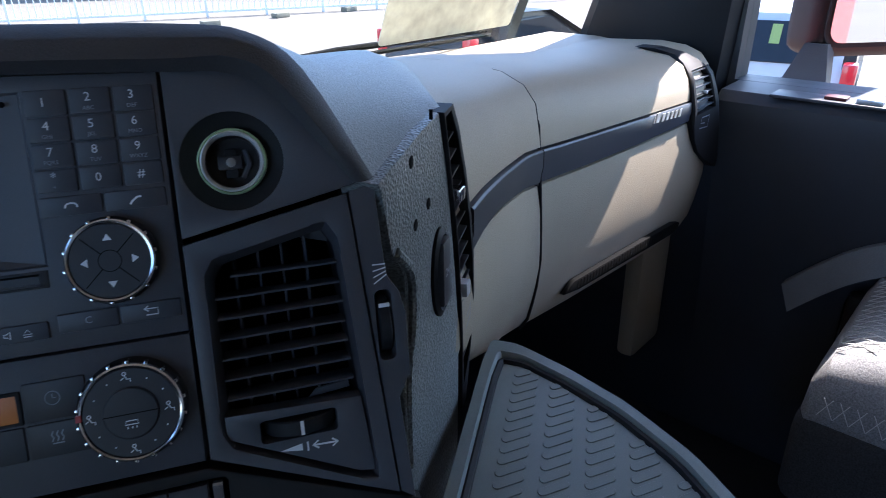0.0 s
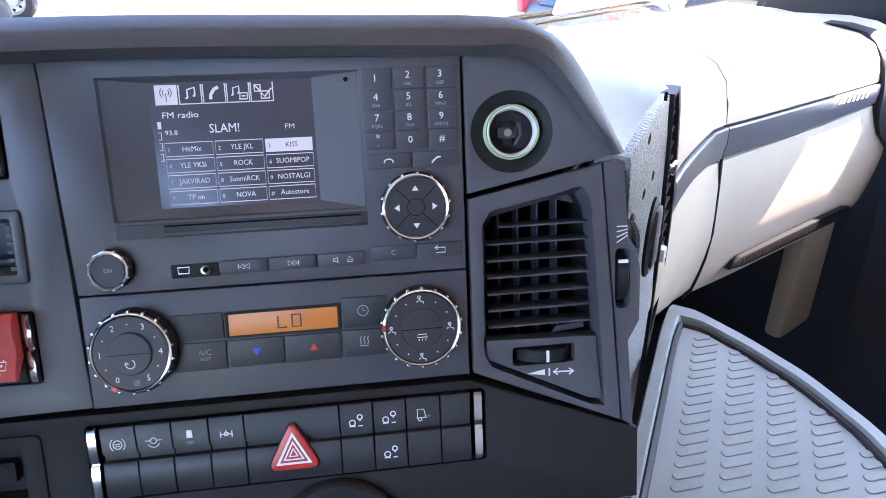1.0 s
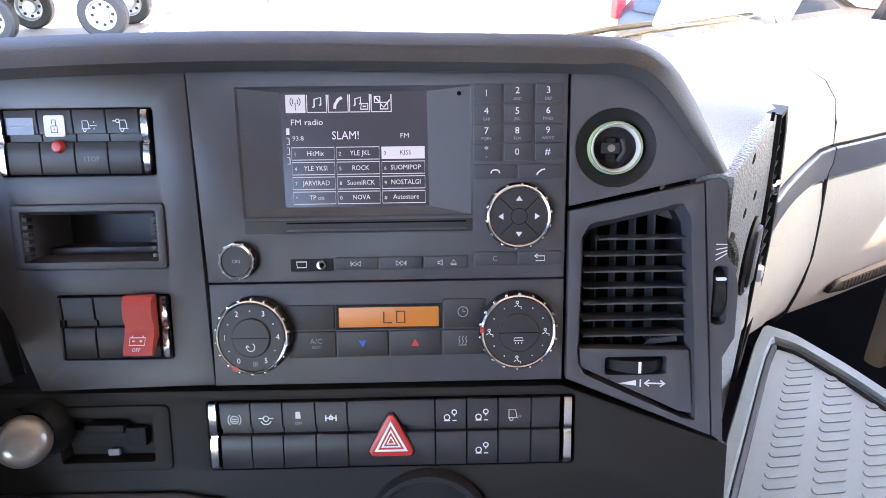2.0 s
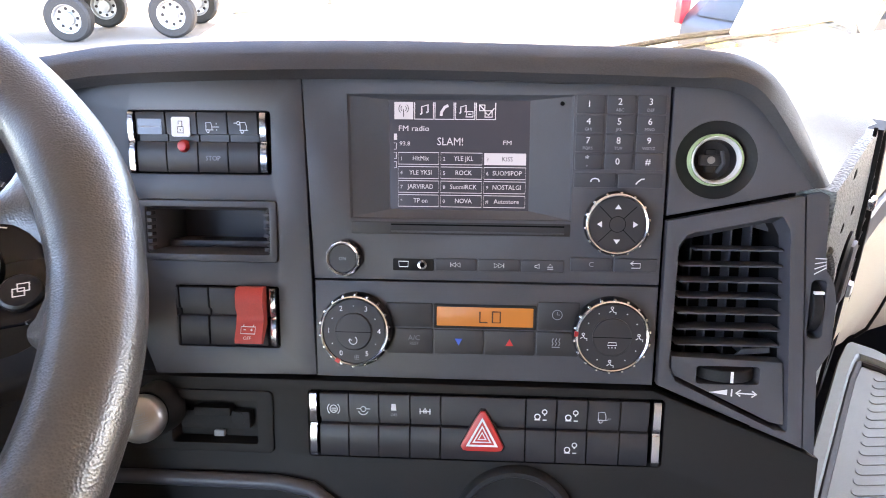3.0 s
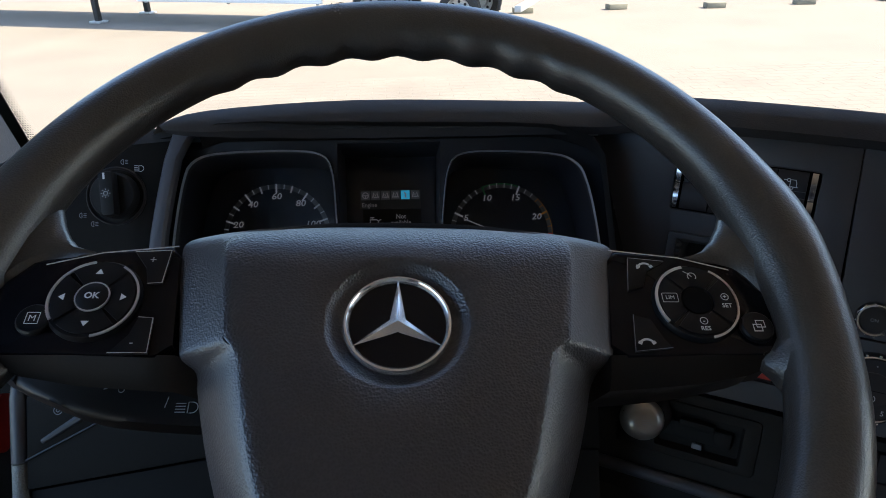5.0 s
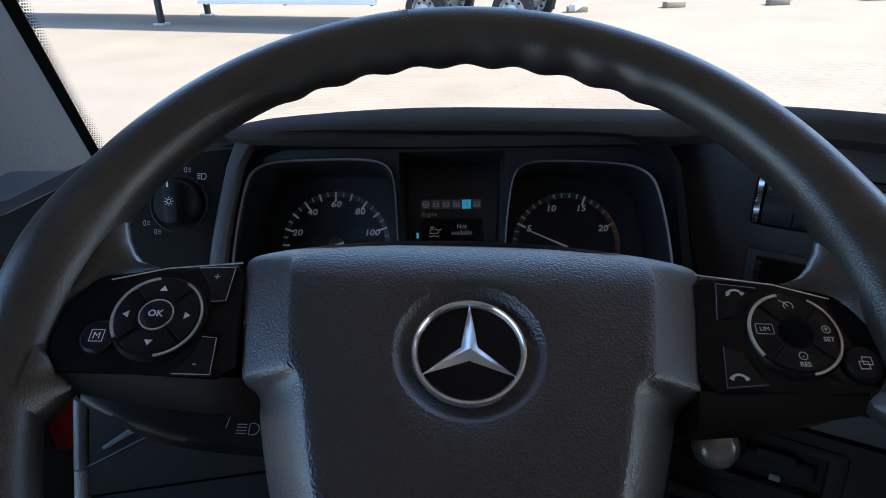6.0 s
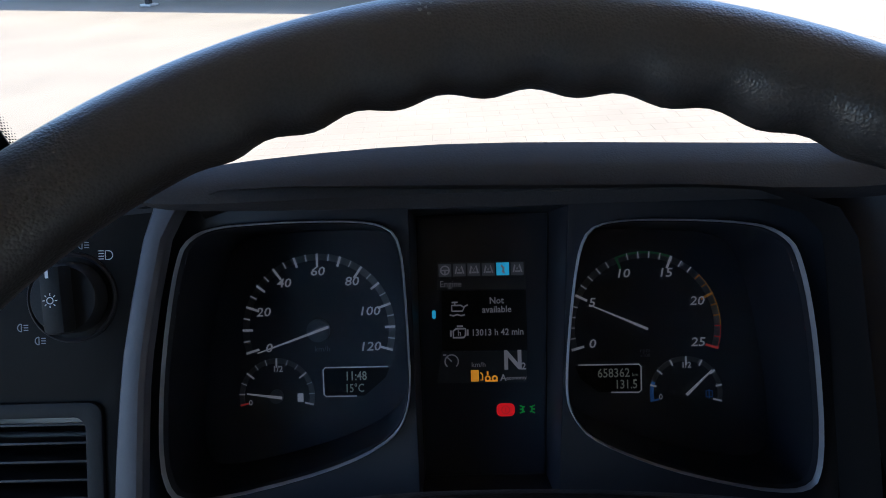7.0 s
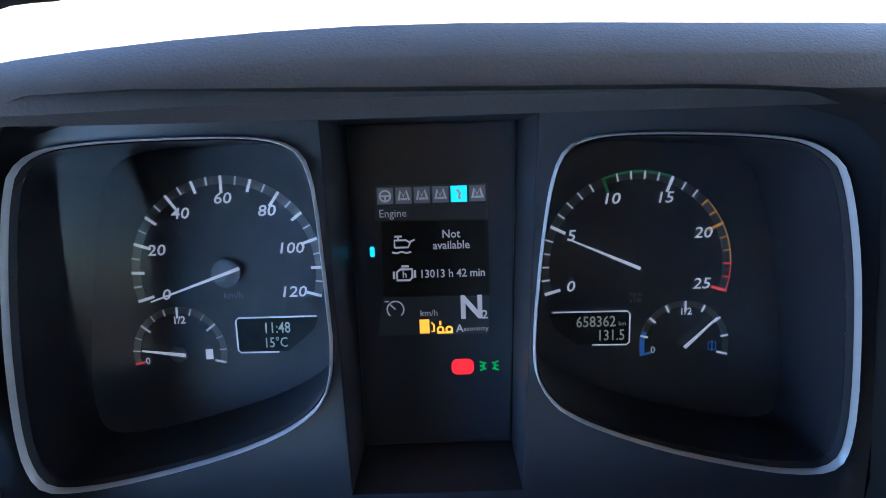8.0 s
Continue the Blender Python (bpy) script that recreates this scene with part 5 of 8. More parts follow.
        c, s = math.cos(radians(a + 45)), math.sin(radians(a + 45))
        lines(t, [[(129 + c * 5.2, -3.8 + s * 5.2), (129 + c * 16.2, -3.8 + s * 16.2)]], 0.5, 8.35, SHADE_BLACK, "groove")
    lines(t, [ring_pts(129, -3.8, 5.0, 0, 360, 28)], 0.4, 8.4, SHADE_BLACK, "groove")
    # disc slot
    part("slot_frame", prism(rect(-44.2, 100.4, -13.2, -4.9, 0.6), -0.001, 0.0006, 0.0004), BUTTON, t, "", CON)
    part("disc_slot", box(-0.0172, 0.0966, -0.0118, -0.0062, -0.0004, 0.0008), BUTTON, t, "dark disc slot", CON)
    part("slot_gap", box(-0.0172, 0.0966, -0.0072, -0.0062, 0.0004, 0.0010), SHADE_BLACK, t, "thin dark disc gap", CON)
    part("slot_lip", box(-0.0172, 0.0966, -0.0118, -0.0107, 0.0004, 0.0012, 0.0003), PANEL, t, "", CON)
    # power knob
    chrome_knob(t, -48.8, -29.2, 11.6, 8, 12, 2.0)
    words(t, "ON", -48.8, -29.2, 2.4, 7.7, GREY_PRINT)
    # sockets and small keys
    part("socket_strip", prism(rect(-16.0, 11.6, -37.2, -29.2, 0.8), -0.001, 0.0005, 0.0003), BLACK, t, "", CON)
    lines(t, [[(-12, -31), (-5.4, -31), (-5.8, -34.6), (-11.6, -34.6), (-12, -31)]], 0.7, 0.5, SATIN, "usb_port", "small data port")
    part("audio_jack", lathe(0.0041, -0.0331, [(0.0030, 0.0004), (0.0030, 0.0014), (0.0018, 0.0016), (0.0015, 0.0006), (0, 0.0006)], 24), CHROME, t, "chrome audio jack", CON)
    part("audio_jack_hole", lathe(0.0041, -0.0331, [(0.0015, 0.0008), (0, 0.0009)], 16), SHADE_BLACK, t, "", CON)
    for (u0, u1), m in zip(((12.7, 40.2), (41.3, 68.8), (69.9, 97.4)), "rfm"):
        k = key(t, "track_key", u0, u1, -36.6, -28.6, w1=1.5, material=KEYPAD)
        c, v = (u0 + u1) / 2, -32.6
        if m in "rf":
            s = -1 if m == "r" else 1
            lines(k, [[(c - s * 3, v - 1.5), (c - s * 0.3, v), (c - s * 3, v + 1.5), (c - s * 3, v - 1.5)], [(c, v - 1.5), (c + s * 2.7, v), (c, v + 1.5), (c, v - 1.5)], [(c + s * 3.2, v - 1.5), (c + s * 3.2, v + 1.5)]], 0.45, 1.5, WHITE)
        else:
            lines(k, [[(c - 5, v - 0.7), (c - 3.8, v - 0.7), (c - 2.4, v - 1.8), (c - 2.4, v + 1.8), (c - 3.8, v + 0.7), (c - 5, v + 0.7), (c - 5, v - 0.7)], [(c + 3, v - 0.6), (c + 6.6, v - 0.6), (c + 4.8, v + 1.6), (c + 3, v - 0.6)], [(c + 3, v - 1.6), (c + 6.6, v - 1.6)]], 0.45, 1.5, WHITE)


def climate():
    t = thing("climate_control", CON(0.043, -0.10, -0.03), "heater control panel with two chrome-ringed knobs and an amber display", "heater control")
    out = [(-0.0703, -0.0447), (0.158, -0.0447), (0.1578, -0.1105), (-0.0702, -0.1105)]
    part("face_plate", prism(out, -0.02, 0.0, 0.0008), PANEL, t, "satin charcoal face plate", CON)
    part("amber_display", prism(rect(13.4, 79.4, -74.0, -60.2, 0.6), -0.001, 0.0008, 0.0002), AMBER, t, "amber lit display", CON)
    part("display_frame", prism(rect(12.0, 80.6, -75.2, -59.0, 0.8), -0.001, 0.0012, 0.0004, holes=[rect(14.0, 78.6, -73.6, -60.8, 0.5)]), BLACK, t, "dark display frame", CON)
    lines(t, [[(43.2, -63.5), (43.2, -70.8), (48.4, -70.8)], [(51.6, -63.5), (56.8, -63.5), (56.8, -70.8), (51.6, -70.8), (51.6, -63.2)]], 1.0, 1.1, AMBER_DARK, "display_digits")
    for nm, u0, u1, v0, v1 in (("blank_key", -21.0, 11.0, -74.8, -58.8), ("ac_key", -20.0, 11.4, -93.0, -76.0), ("cooler_key", 12.6, 45.6, -92.6, -76.2), ("warmer_key", 46.6, 80.0, -92.6, -76.2), ("clock_key", 81.6, 108.8, -74.8, -56.2), ("heat_key", 81.2, 108.8, -92.4, -76.2)):
        k = key(t, nm, u0, u1, v0, v1, w1=1.2)
        cu, cv = (u0 + u1) / 2, (v0 + v1) / 2
        if nm == "ac_key":
            words(k, "A/C", cu + 3, cv + 2.2, 3.6, 1.45, GREY_PRINT)
            words(k, "REST", cu + 3, cv - 1.6, 2.1, 1.45, GREY_PRINT)
        elif nm == "cooler_key":
            patch(k, [(cu - 2.6, cv + 2.3), (cu + 2.6, cv + 2.3), (cu, cv - 2.5)], 1.2, BLUE, label="blue down arrow")
        elif nm == "warmer_key":
            patch(k, [(cu - 2.6, cv - 1.8), (cu + 2.6, cv - 1.8), (cu, cv + 2.8)], 1.2, RED_PRINT, label="red up arrow")
        elif nm == "clock_key":
            lines(k, [ring_pts(cu - 1, cv + 1, 3.2, 0, 360, 22), [(cu - 1, cv + 3), (cu - 1, cv + 1), (cu + 0.6, cv + 1)]], 0.45, 1.2, GREY_PRINT)
        elif nm == "heat_key":
            lines(k, [[(cu - 3.6 + d, cv - 1), (cu - 2.8 + d, cv + 0.6), (cu - 3.6 + d, cv + 2.2), (cu - 2.8 + d, cv + 4)] for d in (0, 2.2, 4.4)] + [[(cu - 3.6, cv - 1.9), (cu + 1.6, cv - 1.9)]], 0.55, 1.2, GREY_PRINT)
    for u, v, red, fan in ((-41.0, -76.8, 240, True), (129.0, -76.2, 176, False)):
        chrome_knob(t, u, v, 24.3, 11, 18, 2.5, red)
        part("centre_key", lathe(u * MM, v * MM, [(0.0125, 0.0098), (0.0125, 0.0112), (0.0118, 0.0118), (0, 0.0120)], 40), BUTTON, t, "round centre key", CON)
        lines(t, [[(u - 12.2, v), (u + 12.2, v)]], 0.5, 12.1, SHADE_BLACK, "groove")
        if fan:
            for i in range(6):
                a = radians(239 - i * 59.6)
                words(t, str(i), u + 17.3 * math.cos(a), v + 17.3 * math.sin(a), 3.6, 10.6, WHITE)
                if i < 5:
                    a2 = radians(239 - (i + 0.5) * 59.6)
                    lines(t, [[(u + 17.0 * math.cos(a2) - 0.4, v + 17.0 * math.sin(a2)), (u + 17.0 * math.cos(a2) + 0.4, v + 17.0 * math.sin(a2))]], 0.6, 10.4, WHITE, "dot")
            lines(t, [ring_pts(u, v - 5.6, 2.6, 150, 420, 16), [(u - 3.2, v - 5.8), (u - 2.2, v - 4.6), (u - 1.0, v - 5.6)]], 0.55, 12.1, WHITE)
            lines(t, [[(u + 0.6, v - 18.6), (u + 3.4, v - 18.6), (u + 3.4, v - 15.8), (u + 0.6, v - 15.8), (u + 0.6, v - 18.6)], [(u + 2, v - 18.6), (u + 2, v - 15.8)], [(u + 0.6, v - 17.2), (u + 3.4, v - 17.2)]], 0.3, 10.5, GREY_PRINT)
        else:
            for a in range(0, 360, 30):
                x, y = u + 17.5 * math.cos(radians(a)), v + 17.5 * math.sin(radians(a))
                if a % 90:
                    patch(t, ring_pts(x, y, 0.42, 0, 315, 7), 10.5, WHITE, "dot")
                else:
                    lines(t, [ring_pts(x - 0.8, y + 1.5, 0.8, 0, 360, 10), [(x - 0.8, y + 0.6), (x + 0.2, y - 1.2), (x + 1.6, y - 1.2), (x + 1.6, y - 2.6)], [(x - 2.6, y - 1.4), (x - 1.2, y - 0.4)]], 0.5, 10.5, WHITE)
            lines(t, [[(u - 3, v - 5), (u - 2.4, v - 3.2), (u + 2.4, v - 3.2), (u + 3, v - 5), (u - 3, v - 5)], [(u - 2, v - 6), (u - 2, v - 7)], [(u, v - 6), (u, v - 7)], [(u + 2, v - 6), (u + 2, v - 7)]], 0.5, 12.1, WHITE)


def rocker(parent, name, u0, u1, v0, v1, mark=None, label=""):
    """One rocker switch: an upper half that leans in, a lower half."""
    vm = v0 + (v1 - v0) * 0.5
    prof = [(v0, -3), (v0, 1.4), (v0 + 0.8, 2.0), (v0 + (v1 - v0) * 0.30, 2.5), (vm - 0.6, 2.2), (vm + 0.2, 1.6), (vm + 0.6, -2.0), (vm + 5.0, -1.6), (vm + 5.3, 1.2), (v1 - 1, 2.4), (v1, 1.8), (v1, -3)]
    rows = [[(u * MM, a * MM, b * MM) for a, b in prof] for u in (u0 + 0.35, u0 + 0.6, u1 - 0.6, u1 - 0.35)]
    rows[0] = [(x, y, z - 0.0004) for x, y, z in rows[0]]
    rows[3] = [(x, y, z - 0.0004) for x, y, z in rows[3]]
    return part(name, loft(rows, close=True, cap0=True, cap1=True), BUTTON, parent, label, CON)


def end_clip(parent, u0, u1, v0, v1):
    vm = (v0 + v1) / 2
    prof = [(v0, -2), (v0, 1.6), (v0 + 3, 2.7), (vm - 6, 2.9), (vm - 1.2, 2.0), (vm, 0.4), (vm + 0.6, 1.4), (vm + 4, 2.6), (v1 - 3, 3.2), (v1, 2.2), (v1, -2)]
    rows = [[(u * MM, a * MM, b * MM) for a, b in prof] for u in (u0, u1)]
    part("end_clip", loft(rows, close=True, cap0=True, cap1=True), CHROME, parent, "bright chrome end clip", CON)


CHASSIS = [[(-4, 0), (4, 0)], [(-3.4, -2), (-3.4, 2)], [(3.4, -2), (3.4, 2)], [(-1, -1), (1, -1), (1, 1), (-1, 1), (-1, -1)], [(0, 1), (0, 2.4)]]
TRUCK = [[(-2.4, -2), (-2.4, 3), (1.2, 3), (2, 0.5), (2, -2)], [(-3, -2), (3, -2)], ring_pts(-1, -2.8, 1, 0, 360, 10)]
AXLE = [ring_pts(-2.6, -1.2, 1.9, 0, 360, 14), ring_pts(2.4, 2.4, 1.6, 0, 360, 14), [(-4.6, -3.5), (-0.6, -3.5)], [(1.2, -3.5), (4.0, -3.5)], [(2.4, -0.4), (2.4, 0.6)]]


def main_switches():
    t = thing("switch_bank", CON(0.045, -0.166, -0.01), "row of black rocker switches with a red hazard triangle", "switch panel", group="switch banks")
    # tray colour holds the shade between the switches
    part("tray", prism(rect(-77.5, 167.0, -167.5, -120.5, 3), -0.013, -0.006), SHADE_BLACK, t, "switch tray, near-black for the shade between the keys", CON)
    us = [-68.6, -47.5, -26.1, -4.0, 17.4, 75.6, 96.2, 116.8, 138.2, 157.3]
    v0, v1 = -166.0, -122.0
    end_clip(t, -75.4, -70.6, v0, v1)
    end_clip(t, 159.6, 164.4, v0, v1)
    vm = v1 - 10.5
    for i in range(9):
        a, b = us[i], us[i + 1]
        s = rocker(t, "rocker_switch" if i != 4 else "hazard_key", a, b, v0, v1)
        c = (a + b) / 2
        if i == 0:
            lines(s, [ring_pts(c, vm, 2.6, 0, 360, 20), ring_pts(c, vm, 4.4, 130, 230, 10), ring_pts(c, vm, 4.4, -50, 50, 10), [(c - 1.6, vm - 1), (c + 1.6, vm - 1)], [(c - 1.6, vm + 0.4), (c + 1.6, vm + 0.4)]], 0.55, 2.7, WHITE)
        elif i == 1:
            lines(s, [[(c - 5, vm + 0.6), (c - 2, vm + 0.6)], [(c + 2, vm + 0.6), (c + 5, vm + 0.6)], ring_pts(c, vm + 0.4, 1.8, 0, 360, 14), ring_pts(c, vm, 3.6, 200, 340, 8)], 0.55, 2.7, WHITE)
        elif i == 2:
            patch(s, [(c - 2, vm), (c + 1.6, vm), (c + 1.2, vm + 4.6), (c - 1.8, vm + 4.6)], 2.7, WHITE)
            words(s, "OFF", c, vm - 3.2, 2.0, 2.95, GREY_PRINT)
        elif i == 3:
            lines(s, moved(CHASSIS, c, vm), 0.8, 2.7, WHITE)
        elif i in (5, 6):
            lines(s, moved(AXLE, c, vm, 0.95), 0.7, 2.7, WHITE)
        elif i == 7:
            lines(s, moved(TRUCK, c - 1, vm, 1.1), 0.5, 2.7, WHITE)
            words(s, "OFF", c + 2.6, vm - 1.6, 1.6, 2.95, GREY_PRINT)
        if i == 6:
            lines(s, moved(AXLE, c, v0 + 11, 0.95), 0.7, 2.5, WHITE)
    tri = [(46.5, -127.0), (29.5, -158.6), (63.5, -158.6)]
    def tri_in(k):
        return [(46.5 + (a - 46.5) * k, -148.2 + (b + 148.2) * k) for a, b in tri]
    rr = smooth_loop([(*p, 0) for p in tri], 0.12, 2)
    red = part("hazard_triangle", prism([(p[0] * MM, p[1] * MM) for p in rr], 0.0, 0.0052, 0.0016), RED, t, "red hazard triangle key", CON)
    edge = smooth_loop([(46.5 + (a - 46.5) * 1.08, -148.2 + (b + 148.2) * 1.08, 0) for a, b in tri], 0.12, 2)
    part("triangle_frame", prism([(p[0] * MM, p[1] * MM) for p in edge], -0.001, 0.0030, 0.0008), BLACK, t, "black triangle frame", CON)
    for k, wd in ((0.58, 2.8), (0.34, 1.8), (0.15, 1.3)):
        q = tri_in(k)
        lines(red, [q + [q[0]]], wd, 5.25, WHITE, "white_triangle")


def side_switches():
    t = thing("switch_bank", CON(-0.15, 0.024, -0.01), "bank of rocker switches with a red warning lamp", "switch panel", group="switch banks")
    part("tray", prism(rect(-200, -99, 24.5, 65.5, 2), -0.013, -0.006), SHADE_BLACK, t, "switch tray, near-black for the shade between the keys", CON)
    us = [-193.2, -171.8, -149.4, -128.0, -106.8]
    v0, v1 = 25.6, 64.4
    end_clip(t, -198.6, -194.8, v0, v1)
    end_clip(t, -105.2, -101.2, v0, v1)
    for i in range(4):
        s = rocker(t, "rocker_switch", us[i], us[i + 1], v0, v1)
        c, vm = (us[i] + us[i + 1]) / 2, v1 - 9.5
        if i == 0:
            patch(s, [(us[i] + 1.6, vm - 5), (us[i + 1] - 2.4, vm - 5), (us[i + 1] - 2.4, vm + 5), (us[i] + 1.6, vm + 5)], 2.1, TRIM_GREY, "window", "grey lamp window")
            patch(s, [(us[i] + 2.6, vm - 0.6), (us[i + 1] - 3.4, vm - 0.6), (us[i + 1] - 3.4, vm + 0.6), (us[i] + 2.6, vm + 0.6)], 2.35, GREY_PRINT, "print_bar")
        elif i == 1:
            patch(s, [(a / MM, b / MM) for a, b in rect(c - 6.6, c + 6.6, vm - 6.4, vm + 6.4, 1.4)], 2.2, WHITE, "lamp_window", "white lit window", h=0.5)
            lines(s, [[(c - 2, vm - 4), (c + 2, vm - 4), (c + 2, vm), (c - 2, vm), (c - 2, vm - 4)], [(c - 1.4, vm + 1.4), (c - 1.4, vm + 3.6), (c + 1.2, vm + 3.6), (c + 1.2, vm)], [(c, vm - 2.6), (c, vm - 1.6)]], 0.6, 2.8, BLACK)
            part("warning_lamp", lathe((c + 1.5) * MM, 0.0425, [(0.0042, 0.0), (0.0042, 0.003), (0.003, 0.0055), (0, 0.0062)], 20), RED, s, "red domed warning lamp", CON)
        elif i == 2:
            lines(s, moved(TRUCK, c - 1.5, vm, 0.95) + [[(c + 1, vm), (c + 5.4, vm)], [(c + 3.6, vm + 1.6), (c + 3.6, vm + 2.6)], [(c + 3.6, vm - 1.4), (c + 3.6, vm - 2.4)]], 0.5, 2.7, WHITE)
            words(s, "STOP", c, v0 + 9, 3.2, 2.6, GREY_PRINT)
        else:
            lines(s, moved(TRUCK, c + 1.2, vm, 1.0) + [[(c - 5.6, vm + 2.6), (c - 3.6, vm + 2.6)], ring_pts(c - 2.4, vm + 2.6, 1.1, 0, 360, 10)], 0.55, 2.7, WHITE)
    t = thing("switch_bank", CON(-0.13, -0.094, -0.01), "lower bank of blank rocker switches with a chrome end", "switch panel", group="switch banks")
    part("tray", prism(rect(-172, -96.5, -92, -50, 2), -0.013, -0.006), SHADE_BLACK, t, "switch tray, near-black for the shade between the keys", CON)
    for a, b in ((-171.5, -169), (-168.8, -147.2), (-146.8, -125.6), (-125.2, -104)):
        rocker(t, "rocker_switch", a, b, -90.6, -51.2)
    end_clip(t, -102.2, -98.4, -90.6, -51.2)
    t = thing("battery_switch_cover", CON(-0.114, -0.096, 0.003), "red hinged battery isolator switch cover", "switch cover")
    prof = [(-49.5, 2.5), (-49.5, 8), (-53, 11), (-62, 11.5), (-68, 9), (-73, 10), (-82, 14), (-86, 14.4), (-86.6, 11.5), (-83, 9), (-75, 2.5)]
    rows = [[(u * MM, a * MM, b * MM) for a, b in prof] for u in (-123.6, -123.0, -105.0, -104.4)]
    part("cover", loft(rows, close=True, cap0=True, cap1=True), RED_COVER, t, "", CON)
    bat = Plan(CON(-0.1142, -0.0775, 0.0126), CON.u, CON(0, -0.073, 0.010) - CON(0, -0.0845, 0.015))
    lines(t, [[(-5.2, -2.4), (5.2, -2.4), (5.2, 2.6), (-5.2, 2.6), (-5.2, -2.4)], [(-3.6, 2.6), (-3.6, 4)], [(3.6, 2.6), (3.6, 4)], [(-3.4, 0.4), (-1.6, 0.4)], [(1.6, 0.4), (3.4, 0.4)], [(2.5, -0.5), (2.5, 1.3)]], 0.7, 0.5, WHITE, plan=bat)
    words(t, "OFF", 0, -5.6, 2.4, 0.9, WHITE, plan=bat)


def storage_bin():
    t = thing("storage_bin", CON(-0.146, -0.037, -0.05), "open black storage bin with a notched frame", "storage bin")
    part("frame", prism(rect(-197, -96, -33.5, 7.2, 2.2), -0.008, 0.0016, 0.0010, holes=[rect(-190.5, -101.4, -28.6, 2.6, 1.5)]), PANEL, t, "charcoal frame", CON)
    a = [(-190.5, 2.6), (-101.4, 2.6), (-101.4, -28.6), (-190.5, -28.6)]
    b = [(-186.0, 0.5), (-106.0, 0.5), (-106.0, -26.4), (-186.0, -26.4)]
    rows = [[(x * MM, y * MM, 0.0) for x, y in a], [(x * MM, y * MM, -0.006) for x, y in b], [(x * MM, y * MM, -0.048) for x, y in b]]
    part("well", loft(rows, cap1=True), PANEL, t, "dark well", CON)
    part("shelf", box(-0.186, -0.106, -0.0262, -0.0215, -0.047, -0.020, 0.002), PANEL, t, "inner step", CON)
    for s in (-190.2, -105.4):
        for i in range(6):
            part("notch", box(s * MM, (s + 3.6) * MM, (-26.4 + i * 4.6) * MM, (-23.9 + i * 4.6) * MM, -0.006, 0.0004, 0.0004), PANEL, t, "", CON)


def plug_socket():
    t = thing("power_socket", CON(0.188, 0.03, -0.04), "round dashboard socket with a silver and green ring", "socket")
    out = [(0.1602, 0.0845), (0.196, 0.0845), (0.215, 0.0715), (0.2530, 0.0212), (0.1602, 0.0015)]
    C0 = (0.1880, 0.0372)
    part("panel", prism(out, -0.010, 0.0, 0.0008, holes=[circle(*C0, 0.0245, 40)]), PANEL, t, "smooth charcoal panel", CON)
    part("recess", lathe(*C0, [(0.0245, -0.0003), (0.0235, -0.0012), (0.0165, -0.006), (0.0150, -0.0065)], 48), BLACK, t, "dished black recess", CON)
    part("green_ring", lathe(*C0, [(0.0166, -0.0062), (0.0164, 0.0002), (0.0158, 0.0010), (0.0152, 0.0002), (0.0150, -0.006)], 48), GREEN_RING, t, "pale green ring", CON)
    part("silver_sleeve", lathe(*C0, [(0.0151, -0.006), (0.0150, 0.0010), (0.0145, 0.0014), (0.0134, -0.0006), (0.0130, -0.005)], 48), BRIGHT, t, "silver sleeve", CON)
    part("bore", lathe(*C0, [(0.0130, -0.004), (0.0126, -0.016), (0, -0.016)], 32), BUTTON, t, "dark bore", CON)
    part("contact", box(C0[0] - 0.0075, C0[0] + 0.0045, C0[1] - 0.0035, C0[1] + 0.0035, -0.016, -0.009, 0.0008), BUTTON, t, "dark contact block", CON)
    part("contact", box(C0[0] - 0.0040, C0[0] + 0.0020, C0[1] - 0.0080, C0[1] + 0.0070, -0.016, -0.0105, 0.0008), BLACK, t, "black contact block", CON)
    part("contact_pin", lathe(C0[0] - 0.001, C0[1], [(0.0024, -0.011), (0.0024, -0.0085), (0, -0.008)], 14), START_METAL, t, "metal contact", CON)
    part("contact_clip", tube([(C0[0] + 0.004, C0[1] - 0.008, -0.014), (C0[0] + 0.0075, C0[1] - 0.002, -0.012), (C0[0] + 0.006, C0[1] + 0.006, -0.012)], 0.0014, 6), PANEL, t, "spring clip", CON)


